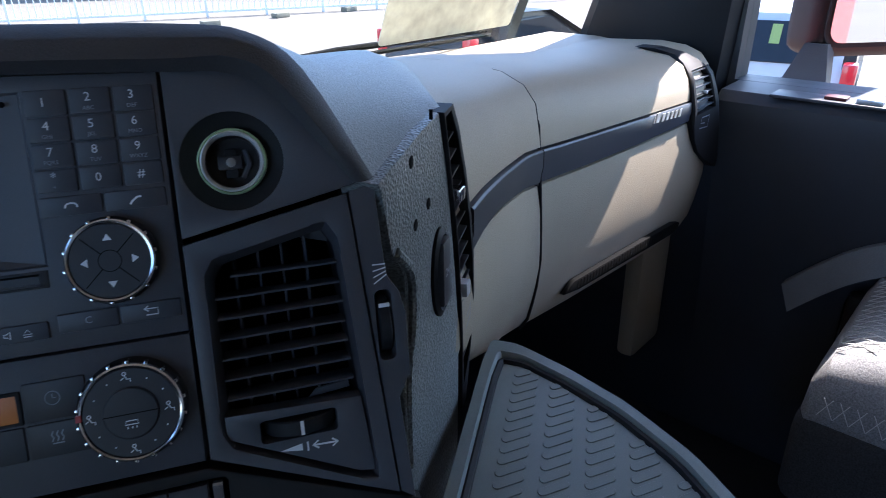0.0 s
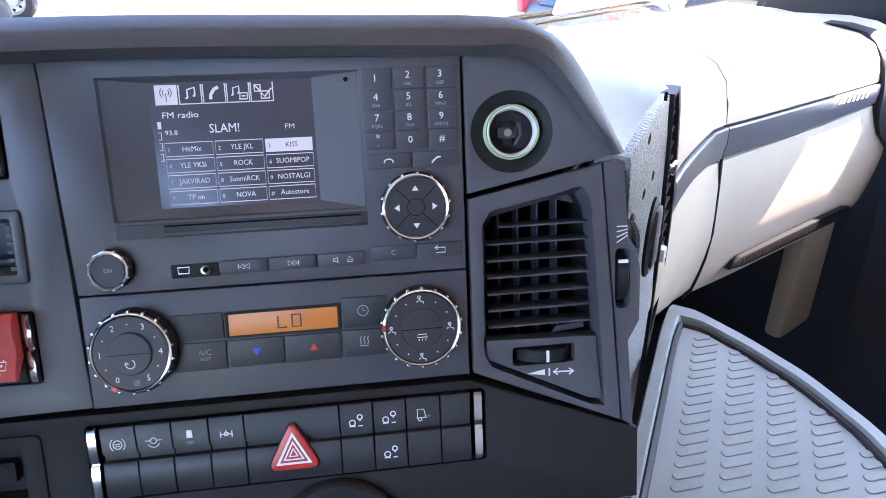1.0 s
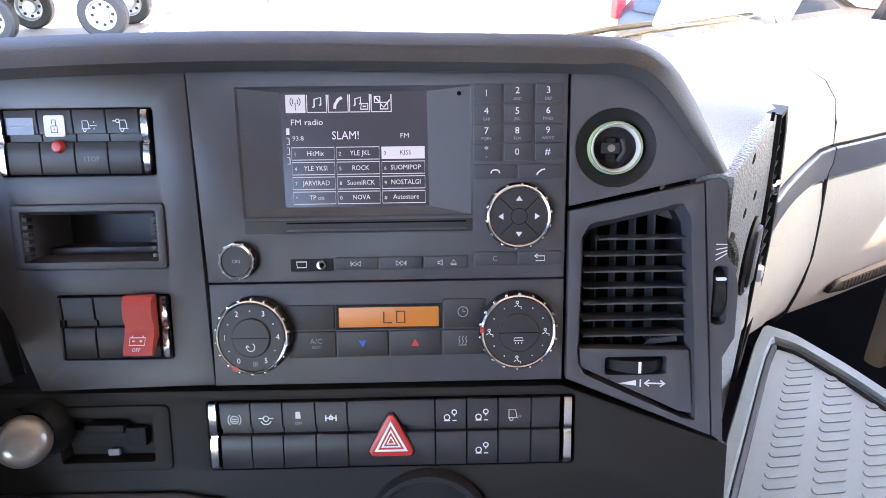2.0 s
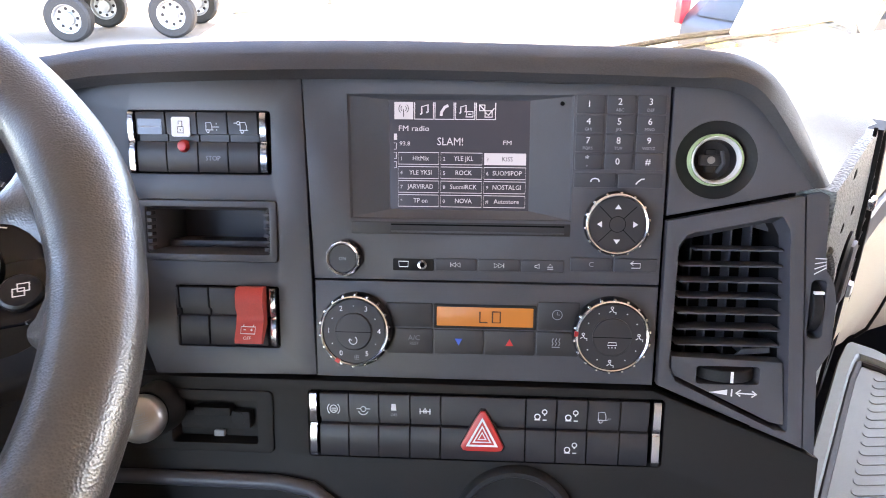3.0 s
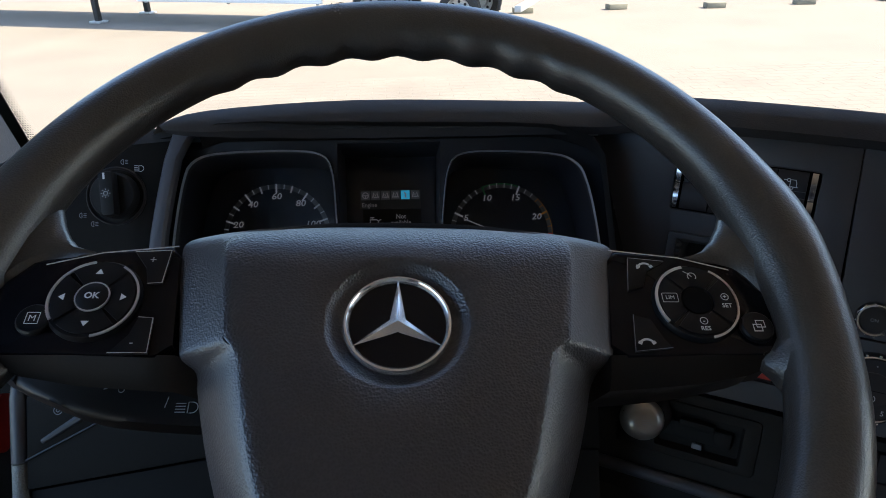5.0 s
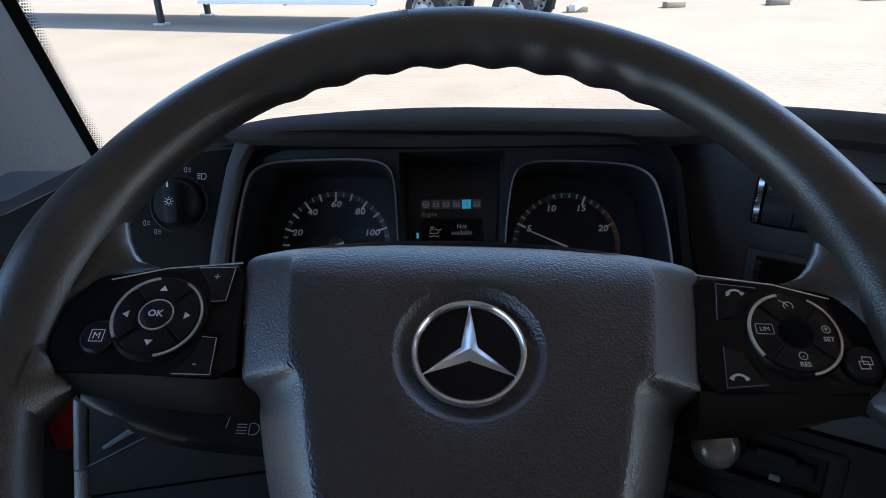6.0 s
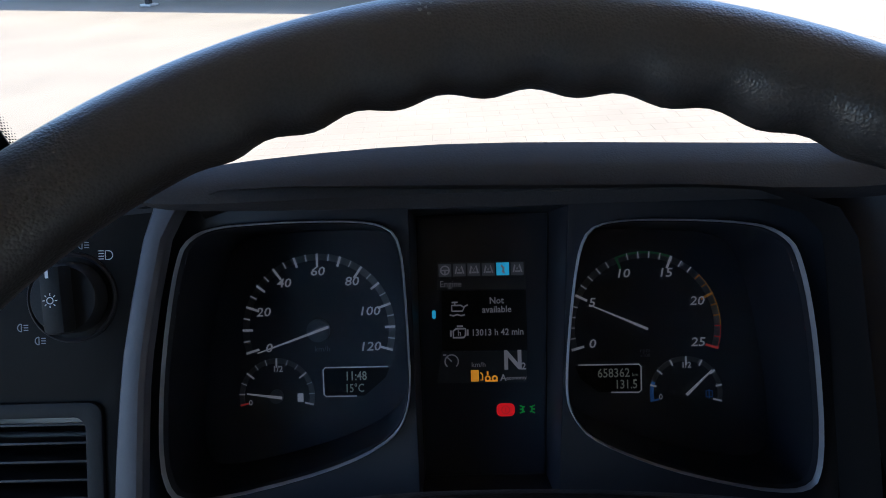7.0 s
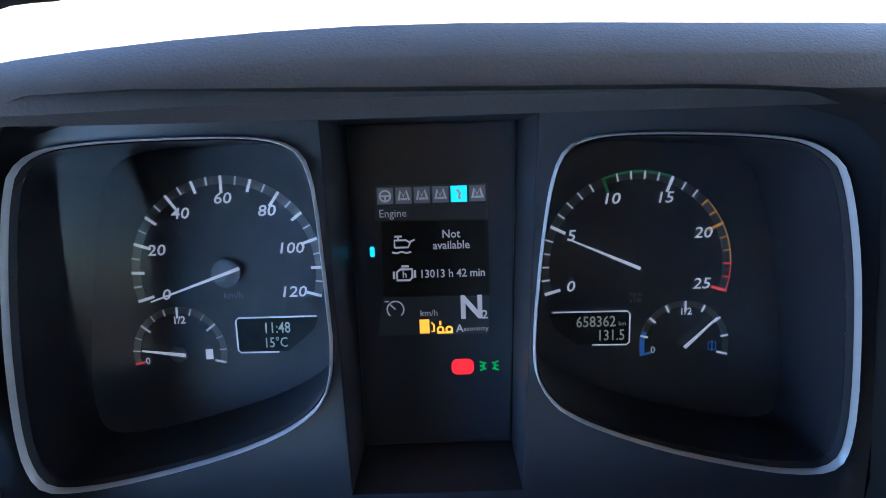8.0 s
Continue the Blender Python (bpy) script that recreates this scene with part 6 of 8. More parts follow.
def air_vent():
    t = thing("air_vent", CON(0.205, -0.145, -0.03), "tall dark air vent with horizontal slats and a thumbwheel", "air vent")
    out = [(0.1602, -0.0015), (0.2415, 0.0155), (0.2540, -0.1500), (0.1602, -0.1095)]
    rim = [p[:2] for p in smooth_loop([(0.1685, -0.0110, 0), (0.2338, 0.0035, 0), (0.2440, -0.1390, 0), (0.2335, -0.1368, 0), (0.1672, -0.1045, 0)], 0.075, 3)]
    part("frame", prism(out, -0.006, 0.0030, 0.0016, holes=[rim]), PANEL, t, "charcoal frame", CON)
    inner = [(0.1700 + (p[0] - 0.1668) * 0.93, -0.0045 + p[1] * 0.965) for p in rim]
    part("well", loft([[(*p, 0.0022) for p in rim], [(*p, -0.012) for p in inner]]), PANEL, t, "sloping sides", CON)
    # near-black sheet ends the duct and paints its shade
    part("shade_sheet", prism(rim, -0.055, -0.050), SHADE_BLACK, t, "near-black sheet for the shade in the duct", CON)
    part("duct_wall", loft([[(*p, -0.012) for p in inner], [(*p, -0.052) for p in inner]]), BLACK, t, "duct walls", CON)
    for i in range(7):
        v = -0.0194 - i * 0.01050
        u0 = 0.1715 + (0.0085 if i == 0 else 0.0)
        u1 = 0.2335 + 0.0004 * i
        prof = [(-0.0002, -0.0040), (0.0004, -0.0028), (0.0014, -0.0032), (0.0012, -0.022), (-0.0002, -0.022)]
        rows = [[(u, v - a, b) for a, b in prof] for u in (u0, u1)]
        part("slat", loft(rows, close=True, cap0=True, cap1=True), PANEL, t, "", CON)
    for i in range(4):
        u = 0.181 + i * 0.0125
        part("guide_vane", box(u, u + 0.0010, -0.094, -0.003 + 0.0025 * i, -0.040, -0.022), PANEL, t, "upright guide vane", CON)
    part("baffle", prism([(0.214, 0.001), (0.231, 0.004), (0.2315, -0.010), (0.217, -0.006)], -0.030, -0.028, 0.0004), PANEL, t, "grey duct flap", CON)
    part("baffle", prism([(0.216, -0.088), (0.2335, -0.086), (0.234, -0.090), (0.212, -0.092)], -0.014, -0.012, 0.0004), PANEL, t, "grey duct flap", CON)
    low = [(0.1690, -0.0905), (0.2385, -0.0930), (0.2425, -0.1355), (0.2335, -0.1338), (0.1690, -0.1025)]
    part("thumbwheel_panel", prism(low, -0.014, -0.0005, 0.0008, holes=[rect(185.5, 225, -108.6, -96.8, 2)]), PANEL, t, "panel round the thumbwheel", CON)
    wh = Plan(CON(0.2055, -0.1027, -0.0155), CON.u * -0 + CON.n, CON.u)
    part("thumbwheel", lathe(0, 0, [(0.0, -0.0042), (0.0185, -0.0042), (0.0195, -0.0034), (0.0195, 0.0034), (0.0185, 0.0042), (0, 0.0042)], 48), BLACK, t, "ribbed black thumbwheel", wh)
    part("thumbwheel_mark", box(0.2057, 0.2075, -0.1064, -0.0990, 0.0036, 0.0044), WHITE, t, "white mark", CON)
    patch(t, [(194, -114.2), (205.6, -112.2), (205.6, -116.0)], -0.45, WHITE)
    lines(t, [[(208.4, -111.8), (208.4, -116.8)], [(211.0, -114.4), (224.0, -115.0)], [(214.0, -112.3), (211.0, -114.4), (214.0, -116.5)], [(221.0, -112.8), (224.0, -115.0), (221.0, -117.0)]], 1.0, -0.45, WHITE)
    s = thing("vent_side_trim", CON(0.255, -0.14, -0.02), "charcoal side trim with a thumbwheel beside the air vent", "trim")
    strip = [(0.2425, 0.0160), (0.2560, 0.0195), (0.2580, -0.030), (0.2640, -0.040), (0.2665, -0.052), (0.2660, -0.085), (0.2590, -0.098), (0.2625, -0.1555), (0.2550, -0.1503)]
    part("strip", prism(strip, -0.030, 0.0012, 0.0012, holes=[rect(250.6, 259.4, -76, -38, 3)]), PANEL, s, "", CON)
    wh = Plan(CON(0.2550, -0.0570, -0.013), CON.n, CON.v)
    part("thumbwheel", lathe(0, 0, [(0.0, -0.0032), (0.0165, -0.0032), (0.0172, -0.0026), (0.0172, 0.0026), (0.0165, 0.0032), (0, 0.0032)], 48), BLACK, s, "ribbed black thumbwheel", wh)
    part("thumbwheel_mark", box(0.2522, 0.2578, -0.0470, -0.0452, 0.0005, 0.0034), WHITE, s, "white mark", CON)
    lines(s, [[(251.0, -24 - 3.4 * i), (258.0, -25.6 - 1.9 * i + 1.4)] for i in range(4)], 0.7, 1.2, WHITE)


def start_socket():
    t = thing("key_slot_panel", CON(-0.155, -0.172, -0.01), "black ignition panel with a worn key slot", "ignition panel")
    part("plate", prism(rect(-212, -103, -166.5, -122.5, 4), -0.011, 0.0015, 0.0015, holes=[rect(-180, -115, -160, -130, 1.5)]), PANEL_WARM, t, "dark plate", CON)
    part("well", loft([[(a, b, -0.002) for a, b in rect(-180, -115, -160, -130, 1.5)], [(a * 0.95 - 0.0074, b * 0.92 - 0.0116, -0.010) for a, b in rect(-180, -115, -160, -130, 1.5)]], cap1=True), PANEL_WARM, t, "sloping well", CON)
    part("key_body", box(-0.176, -0.122, -0.1520, -0.1385, -0.012, -0.003, 0.003), BLACK, t, "black electronic key", CON)
    part("key_top", box(-0.164, -0.136, -0.1420, -0.1355, -0.011, -0.0005, 0.002), BLACK, t, "", CON)
    part("key_ring_mark", lathe(-0.131, -0.1445, [(0.005, -0.0040), (0.005, -0.0028), (0.003, -0.0024), (0, -0.0024)], 18), BLACK, t, "", CON)
    part("paint_chip", box(-0.1515, -0.1435, -0.1585, -0.1540, -0.0095, -0.0060, 0.0008), GREY_PRINT, t, "white worn patch", CON)
    k = thing("start_button", CON(-0.18, -0.155, 0.0), "domed satin silver start button", "button")
    face = Vector((-0.12, -0.80, 0.58)).normalized()
    st = Plan(CON(-0.1885, -0.1355, 0.0255), Vector((1, 0, 0)), Vector((1, 0, 0)).cross(face) * -1)
    part("cap", lathe(0, 0, [(0.0168, -0.010), (0.0172, -0.002), (0.0166, 0.003), (0.0140, 0.0066), (0.008, 0.0088), (0, 0.0094)], 44), START_METAL, k, "domed silver cap", st)
    part("collar", lathe(-0.1885, -0.1355, [(0.0185, -0.002), (0.0180, 0.008), (0.0150, 0.016)], 36), BLACK, k, "black collar", CON)
    words(k, "START", 0, 2.6, 2.0, 9.6, GREY_PRINT, plan=st)
    lines(k, [[(-4.5, -0.4 - 1.6 * i), (4.5, -0.4 - 1.6 * i)] for i in range(3)], 0.4, 9.3, GREY_PRINT, "print_bar", plan=st)


def cup_holder():
    t = thing("cup_holder", CON(0.068, -0.24, 0.02), "round black cup holder below the switches", "cup holder")
    part("ring", lathe(0.070, -0.2115, [(0.0425, -0.004), (0.0425, 0.006), (0.0405, 0.0090), (0.0375, 0.0090), (0.0350, 0.004), (0.034, -0.0005), (0, -0.0006)], 48), BLACK, t, "black ring", CON)
    b = thing("lower_tray", CON(-0.12, -0.22, 0.02), "shallow moulded tray below the ignition panel", "tray")
    part("lip", tube([CON(*p) for p in ((-0.23, -0.186, 0.002), (-0.15, -0.1855, 0.004), (-0.10, -0.186, 0.004), (-0.075, -0.190, 0.004), (-0.062, -0.200, 0.004), (-0.055, -0.215, 0.01))], 0.0055, 10), PANEL, b, "rounded moulded lip")


radio()
climate()
main_switches()
side_switches()
storage_bin()
plug_socket()
air_vent()
start_socket()
cup_holder()


# ---- steering wheel ----
def steering_wheel():
    t = thing("steering_wheel", HUB(0, -0.06, -0.10), "black leather steering wheel with grey cover and chrome badge", "steering wheel")
    R, r = 0.2116, 0.0172
    seg, ring = 288, 20
    rows = []
    for i in range(seg):
        a = 2 * math.pi * i / seg
        deg = math.degrees(a)
        g = max(0.0, min(1.0, (math.sin(a) - 0.80) / 0.06))
        wave = g * 0.0026 * (0.5 + 0.5 * math.cos(a * 38))
        thumb = 0.0025 * math.exp(-((abs(deg - 90) - 78) / 9) ** 2)
        loop = []
        for k in range(ring):
            b = 2 * math.pi * k / ring
            rr = r * (1.0 + 0.10 * math.cos(2 * b)) + thumb
            inward = max(0.0, math.cos(b - radians(212)))
            rad = R + rr * math.cos(b) - wave * inward ** 2 * 1.6
            loop.append((rad * math.cos(a), rad * math.sin(a), rr * 1.08 * math.sin(b)))
        rows.append(loop)
    rows.append(rows[0])
    bm = loft(rows)
    bmesh.ops.remove_doubles(bm, verts=bm.verts, dist=1e-6)
    part("rim", bm, LEATHER, t, "black grained leather rim with finger grips", RIM)
    # leather webs that run from the rim into the spokes
    for s in (-1, 1):
        upper = ((0.154, 0.0288, 0.0300, -0.004), (0.160, 0.0280, 0.0325, -0.0035), (0.166, 0.0268, 0.0360, -0.003), (0.172, 0.0255, 0.0425, -0.002), (0.178, 0.0235, 0.0520, 0.0005), (0.184, 0.0170, 0.0660, 0.0030), (0.190, 0.0070, 0.0780, 0.0050), (0.197, -0.0060, 0.0870, 0.0050))
        lower = ((0.181, -0.0265, -0.0330, -0.007), (0.185, -0.0250, -0.0390, -0.002), (0.190, -0.0180, -0.0500, 0.006), (0.197, -0.0040, -0.0740, 0.011))
        for web in (upper, lower):
            rows = []
            for a, near, far, top in web:
                q = far - near
                sink = (0.010 if s < 0 else 0.001) * max(0.0, min(1.0, (a - 0.160) / 0.035))
                rows.append([(s * a, near + q * f, z - sink) for f, z in ((0.0, -0.013), (0.0, -0.0042), (0.2, top), (0.45, top), (0.7, top * 0.75 - 0.001), (0.9, top * 0.4 - 0.004), (1.0, -0.008), (0.9, -0.013), (0.5, -0.015))])
            bm = loft(rows, cap0=True, cap1=True)
            part("rim_web", bm, LEATHER, t, "leather web between rim and spoke", HUB)
        # spoke with its switch field
        plate = [(s * 0.112, 0.0345), (s * 0.150, 0.030), (s * 0.182, 0.0250), (s * 0.1945, 0.010), (s * 0.1965, -0.008), (s * 0.193, -0.027), (s * 0.104, -0.029)]
        sp = part("spoke", prism([p[:2] for p in smooth_loop([(*p, 0) for p in plate], 0.10, 1)], -0.022, -0.0045, 0.003), GLOSS, t, "gloss black spoke", HUB)
        part("spoke_trim", strokes([[(s * 0.113, 0.0338), (s * 0.150, 0.0293), (s * 0.176, 0.0218)]], 0.0008, -0.0045), SATIN, t, "fine bright spoke edge", HUB)
        rows = []
        for a, lo, dep, sink in ((0.080, -0.040, -0.016, 0.024), (0.0885 if s < 0 else 0.0985, -0.041, -0.016, 0.014), (0.1045, -0.041, -0.016, 0.0), (0.120, -0.040, -0.016, 0.0), (0.150, -0.038, -0.015, 0.0), (0.176, -0.034, -0.013, 0.0), (0.188, -0.030, -0.011, 0.0)):
            rows.append([(s * a, -0.0275, -0.006 - sink), (s * a, lo + 0.004, dep + 0.004 - sink), (s * a, lo, dep - 0.002 - sink), (s * a, lo + 0.004, dep - 0.008 - sink), (s * a, -0.020, -0.024 - sink)])
        # brown bounce light on the cover is in its colour
        part("spoke_back", loft(rows, cap0=True, cap1=True), SPOKE_BACK, t, "dark lower spoke cover, tinted brown as by cab bounce", HUB)
        cx, cy = s * 0.1495 + 0.003, 0.0006
        w = -0.0045
        part("pad_base", lathe(cx, cy, [(0.0225, w), (0.0225, w + 0.0012), (0.0212, w + 0.003), (0, w + 0.003)], 40), WHEEL_KEY, t, "round switch pad", HUB)
        part("pad_ring", prism(sector(cx, cy, 0.0200, 0.0214, 100, 215, 24), w + 0.0026, w + 0.0038), SATIN, t, "bright pad edge", HUB)
        part("pad_ring", prism(sector(cx, cy, 0.0203, 0.0214, -80, 60, 24), w + 0.0026, w + 0.0036), SATIN, t, "bright pad edge", HUB)
        for a in (45, 135, 225, 315):
            part("pad_segment", prism(sector(cx, cy, 0.0086, 0.0197, a + 3.5, a + 86.5, 10), w + 0.0028, w + 0.0042, 0.0005), WHEEL_KEY, t, "", HUB)
        if s < 0:
            part("ok_key", lathe(cx, cy, [(0.0078, w + 0.002), (0.0078, w + 0.0045), (0.007, w + 0.005), (0, w + 0.0052)], 28), WHEEL_KEY, t, "round key", HUB)
            part("ok_ring", prism(sector(cx, cy, 0.0076, 0.0082, 0, 359.9, 32), w + 0.004, w + 0.0049), SATIN, t, "bright key edge", HUB)
            part("ok_text", lettering("OK", cx, cy, 0.0048, w + 0.0055, 0.03), WHITE, t, "", HUB)
            for a in (0, 90, 180, 270):
                c, d = math.cos(radians(a)), math.sin(radians(a))
                p = [(0.0160, 0), (0.0132, 0.0019), (0.0132, -0.0019)]
                part("arrow", prism([(cx + c * x - d * y, cy + d * x + c * y) for x, y in p], w + 0.0042, w + 0.0044), WHITE, t, "white arrow", HUB)
            part("menu_key", lathe(s * 0.1715, -0.0105, [(0.0082, w), (0.0082, w + 0.002), (0.0072, w + 0.003), (0, w + 0.003)], 24), WHEEL_KEY, t, "round menu key", HUB)
            part("menu_mark", strokes([[(s * 0.1715 - 0.003, -0.0135), (s * 0.1715 + 0.003, -0.0135), (s * 0.1715 + 0.003, -0.0075), (s * 0.1715 - 0.003, -0.0075), (s * 0.1715 - 0.003, -0.0135)]], 0.0005, w + 0.003), WHITE, t, "white frame", HUB)
            part("menu_mark", lettering("M", s * 0.1715, -0.0108, 0.0048, w + 0.0034, 0.0), WHITE, t, "", HUB)
            for sg, ch in ((1, "+"), (-1, "-")):
                key = [(-0.1335, cy + sg * 0.0285), (-0.1155, cy + sg * 0.0295 if sg > 0 else cy - 0.0285), (-0.1165, cy + sg * 0.010), (-0.1235, cy + sg * 0.0095), (-0.1262, cy + sg * 0.019)]
                part("volume_key", prism(key, w - 0.001, w + 0.0016, 0.0005), WHEEL_KEY, t, "curved key", HUB)
                part("key_edge", strokes([[key[0], key[1], key[2], key[3]]], 0.0005, w + 0.0016), SATIN, t, "fine bright edge", HUB)
                part("key_mark", lettering(ch, -0.1235, cy + sg * 0.0232, 0.0062, w + 0.002, 0.0), WHITE, t, "", HUB)
        else:
            part("pad_dimple", lathe(cx, cy, [(0.0075, w + 0.003), (0.0075, w + 0.0034), (0.006, w + 0.0032), (0, w + 0.0031)], 28), SHADE_BLACK, t, "dark centre dimple", HUB)
            part("mark", lettering("SET", cx + 0.0143, cy - 0.0034, 0.0033, w + 0.0046, 0.02), WHITE, t, "", HUB)
            part("mark", lettering("RES", cx, cy - 0.0165, 0.0033, w + 0.0046, 0.02), WHITE, t, "", HUB)
            part("mark", lettering("LIM", cx - 0.0142, cy + 0.0012, 0.0031, w + 0.0046, 0.0), WHITE, t, "", HUB)
            part("mark", strokes([round_rect(cx - 0.0182, cx - 0.0102, cy - 0.0014, cy + 0.0038, 0.0004, 2) + [(cx - 0.0102, cy + 0.0034)]], 0.0003, w + 0.0044), WHITE, t, "", HUB)
            for px, py, ch in ((0.0143, 0.0018, "+"), (0.0, -0.0122, "-")):
                part("mark", strokes([circle(cx + px, cy + py, 0.0019, 16, 0, 360, False)], 0.0004, w + 0.0044), WHITE, t, "", HUB)
                part("mark", lettering(ch, cx + px, cy + py, 0.0036, w + 0.0046, 0.02), WHITE, t, "", HUB)
            part("mark", strokes([arc(cx, cy + 0.0140, 0.0022, -40, 220), [(cx, cy + 0.0138), (cx - 0.002, cy + 0.0162)], [(cx - 0.004, cy + 0.0172), (cx - 0.0022, cy + 0.0160)]], 0.0005, w + 0.0044), WHITE, t, "speed symbol", HUB)
            part("display_key", lathe(0.1805, -0.0135, [(0.0085, w), (0.0085, w + 0.002), (0.0075, w + 0.003), (0, w + 0.003)], 24), WHEEL_KEY, t, "round display key", HUB)
            for dx, dy in ((0.0, 0.0), (0.0018, 0.0022)):
                part("mark", strokes([[(0.1778 + dx, -0.0165 + dy), (0.1820 + dx, -0.0165 + dy), (0.1820 + dx, -0.0128 + dy), (0.1778 + dx, -0.0128 + dy), (0.1778 + dx, -0.0165 + dy)]], 0.0007, w + 0.003), WHITE, t, "", HUB)
            for sg in (1, -1):
                key = [(0.119 + 0.003 * sg, cy + sg * 0.0275), (0.138 + 0.003 * sg, cy + sg * 0.0255), (0.1315, cy + sg * 0.020), (0.1270, cy + sg * 0.0095), (0.1185, cy + sg * 0.007)]
                part("phone_key", prism(key, w - 0.001, w + 0.0014, 0.0005), WHEEL_KEY, t, "curved phone key", HUB)
                part("key_edge", strokes([[key[4], key[0], key[1]]], 0.0004, w + 0.0014), GREY_PRINT, t, "", HUB)
                hx, hy = 0.1262 + 0.0038 * sg, cy + sg * 0.0225
                part("mark", strokes([arc(hx, hy - 0.0028, 0.0042, 30 if sg < 0 else 50, 150 if sg < 0 else 170, 10)], 0.0012, w + 0.0016), WHITE, t, "handset symbol", HUB)
                part("mark", strokes([[(hx - 0.0038, hy - 0.0012), (hx - 0.0030, hy + 0.0002)], [(hx + 0.0030, hy + 0.0002), (hx + 0.0038, hy - 0.0012)]], 0.0020, w + 0.0016), WHITE, t, "", HUB)
    # airbag cover
    half = [(0.0, 0.0565), (0.045, 0.0550), (0.090, 0.0490), (0.113, 0.0435), (0.1185, 0.0375), (0.1080, -0.0200), (0.1065, -0.0265), (0.0945, -0.0300), (0.0895, -0.0480), (0.0830, -0.0680), (0.0730, -0.0930), (0.0600, -0.1150), (0.0350, -0.1280), (0.0, -0.1320)]
    outl = [(x + (0.004 if y < -0.028 else 0.0), y - 0.0022) for x, y in half] + [(-x * 0.965 - (0.0065 if y < -0.028 else 0.0), y - 0.0022) for x, y in half[-2:0:-1]]
    core = [(x * (0.765 if y > -0.0300 else 0.74), y - 0.002 if y > 0 else y * 0.96) for x, y in outl]
    edge = [-0.0075 if y > -0.0300 else -0.021 for x, y in outl]
    rows = [[(x * 0.97, y, -0.050) for x, y in outl], [(x, y, e - 0.006) for (x, y), e in zip(outl, edge)], [(x * 0.990, y * 0.988, e) for (x, y), e in zip(outl, edge)]]
    def dome(x, y):
        roll = 0.011 * max(0.0, (y - 0.016) / 0.028) ** 2
        return 0.0060 - roll + 0.006 * max(0, 1 - (x / 0.11) ** 2) * max(0, 1 - ((y + 0.03) / 0.11) ** 2)
    # sloping sides get the lighter skin in place of window light
    part("airbag_rim", loft([smooth_loop(r, 0.2, 2) for r in rows + [[(x * 1.05, y * 1.03, dome(x, y) - 0.0030) for x, y in core], [(x, y, dome(x, y) - 0.0008) for x, y in core]]], cap0=True), PAD_LIT_SIDE, t, "sloping cover sides, lighter as if lit by the windows", HUB)
    dense = resample([q for q in smooth_loop([(*p, 0) for p in core], 0.2, 2)], 96)
    c0 = Vector((0.0006, -0.0182, 0))
    rows = [[(p.x, p.y, dome(p.x, p.y) - 0.0006) for p in dense]]
    for k in (0.985, 0.93, 0.85, 0.74, 0.62, 0.52):
        rows.append([(c0.x + (p.x - c0.x) * k, c0.y + (p.y - c0.y) * k, dome(*(c0.lerp(p, k).xy))) for p in dense])
    # close in on the badge dish
    ringpts = []
    for p in dense:
        a = math.atan2(p.y - c0.y, p.x - c0.x)
        ringpts.append(a)
    for rad, dz in ((0.0345, 0.0), (0.0335, -0.0006), (0.0300, -0.0042), (0.0265, -0.0058)):
        rows.append([(c0.x + rad * math.cos(a), c0.y + rad * math.sin(a), dome(c0.x + rad * math.cos(a), c0.y + rad * math.sin(a)) + dz) for a in ringpts])
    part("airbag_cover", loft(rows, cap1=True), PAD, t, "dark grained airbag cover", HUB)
    bz = dome(0.0006, -0.0182) - 0.0055
    part("badge_disc", lathe(0.0006, -0.0182, [(0.0232, bz), (0.0245, bz + 0.001), (0, bz + 0.0016)], 40), GLOSS, t, "black badge disc", HUB)
    part("badge_ring", lathe(0.0006, -0.0182, [(0.0258, bz), (0.0258, bz + 0.0022), (0.0251, bz + 0.0036), (0.0241, bz + 0.0038), (0.0231, bz + 0.0028), (0.0227, bz + 0.0008)], 56), MIRROR_CHROME, t, "chrome badge ring", HUB)
    star = bmesh.new()
    top = star.verts.new((0.0006, -0.0182, bz + 0.0048))
    ps = []
    for i in range(6):
        a = radians(90 + 60 * i)
        rr = 0.0240 if i % 2 == 0 else 0.0044
        ps.append(star.verts.new((0.0006 + rr * math.cos(a), -0.0182 + rr * math.sin(a), bz + (0.0022 if i % 2 == 0 else 0.0014))))
    for i in range(6):
        star.faces.new((top, ps[i], ps[(i + 1) % 6]))
    part("badge_star", star, MIRROR_CHROME, t, "chrome three-pointed badge", HUB)
    for s in (-1, 1):
        part("horn_mark", strokes([[(s * 0.072 - 0.006, 0.011), (s * 0.072 + 0.005, 0.011), (s * 0.072 + 0.005, 0.014), (s * 0.072 - 0.002, 0.014), (s * 0.072 - 0.006, 0.017), (s * 0.072 - 0.006, 0.011)]], 0.0006, dome(0.072, 0.014) + 0.0003), HORN, t, "embossed horn symbol", HUB)
    # scuff on the rim top
    random.seed(5)
    bm = bmesh.new()
    for i in range(34):
        a = radians(100.6 + random.gauss(0, 0.9))
        b = radians(62 + random.gauss(0, 17))
        rr = r * (1.0 + 0.10 * math.cos(2 * b)) + 0.0002
        rad = R + rr * math.cos(b)
        s = random.uniform(0.0003, 0.0011)
        c = Vector((rad * math.cos(a), rad * math.sin(a), rr * 1.08 * math.sin(b)))
        vs = [bm.verts.new(c + Vector((s * math.cos(k) * random.uniform(0.4, 1.3), s * math.sin(k) * random.uniform(0.4, 1.3) * math.sin(b), -s * math.sin(k) * math.cos(b)))) for k in (0, 1.2, 2.5, 3.8, 5.0)]
        bm.faces.new(vs)
    part("scuff_mark", bm, SCUFF, t, "pale scuffed patch", RIM)
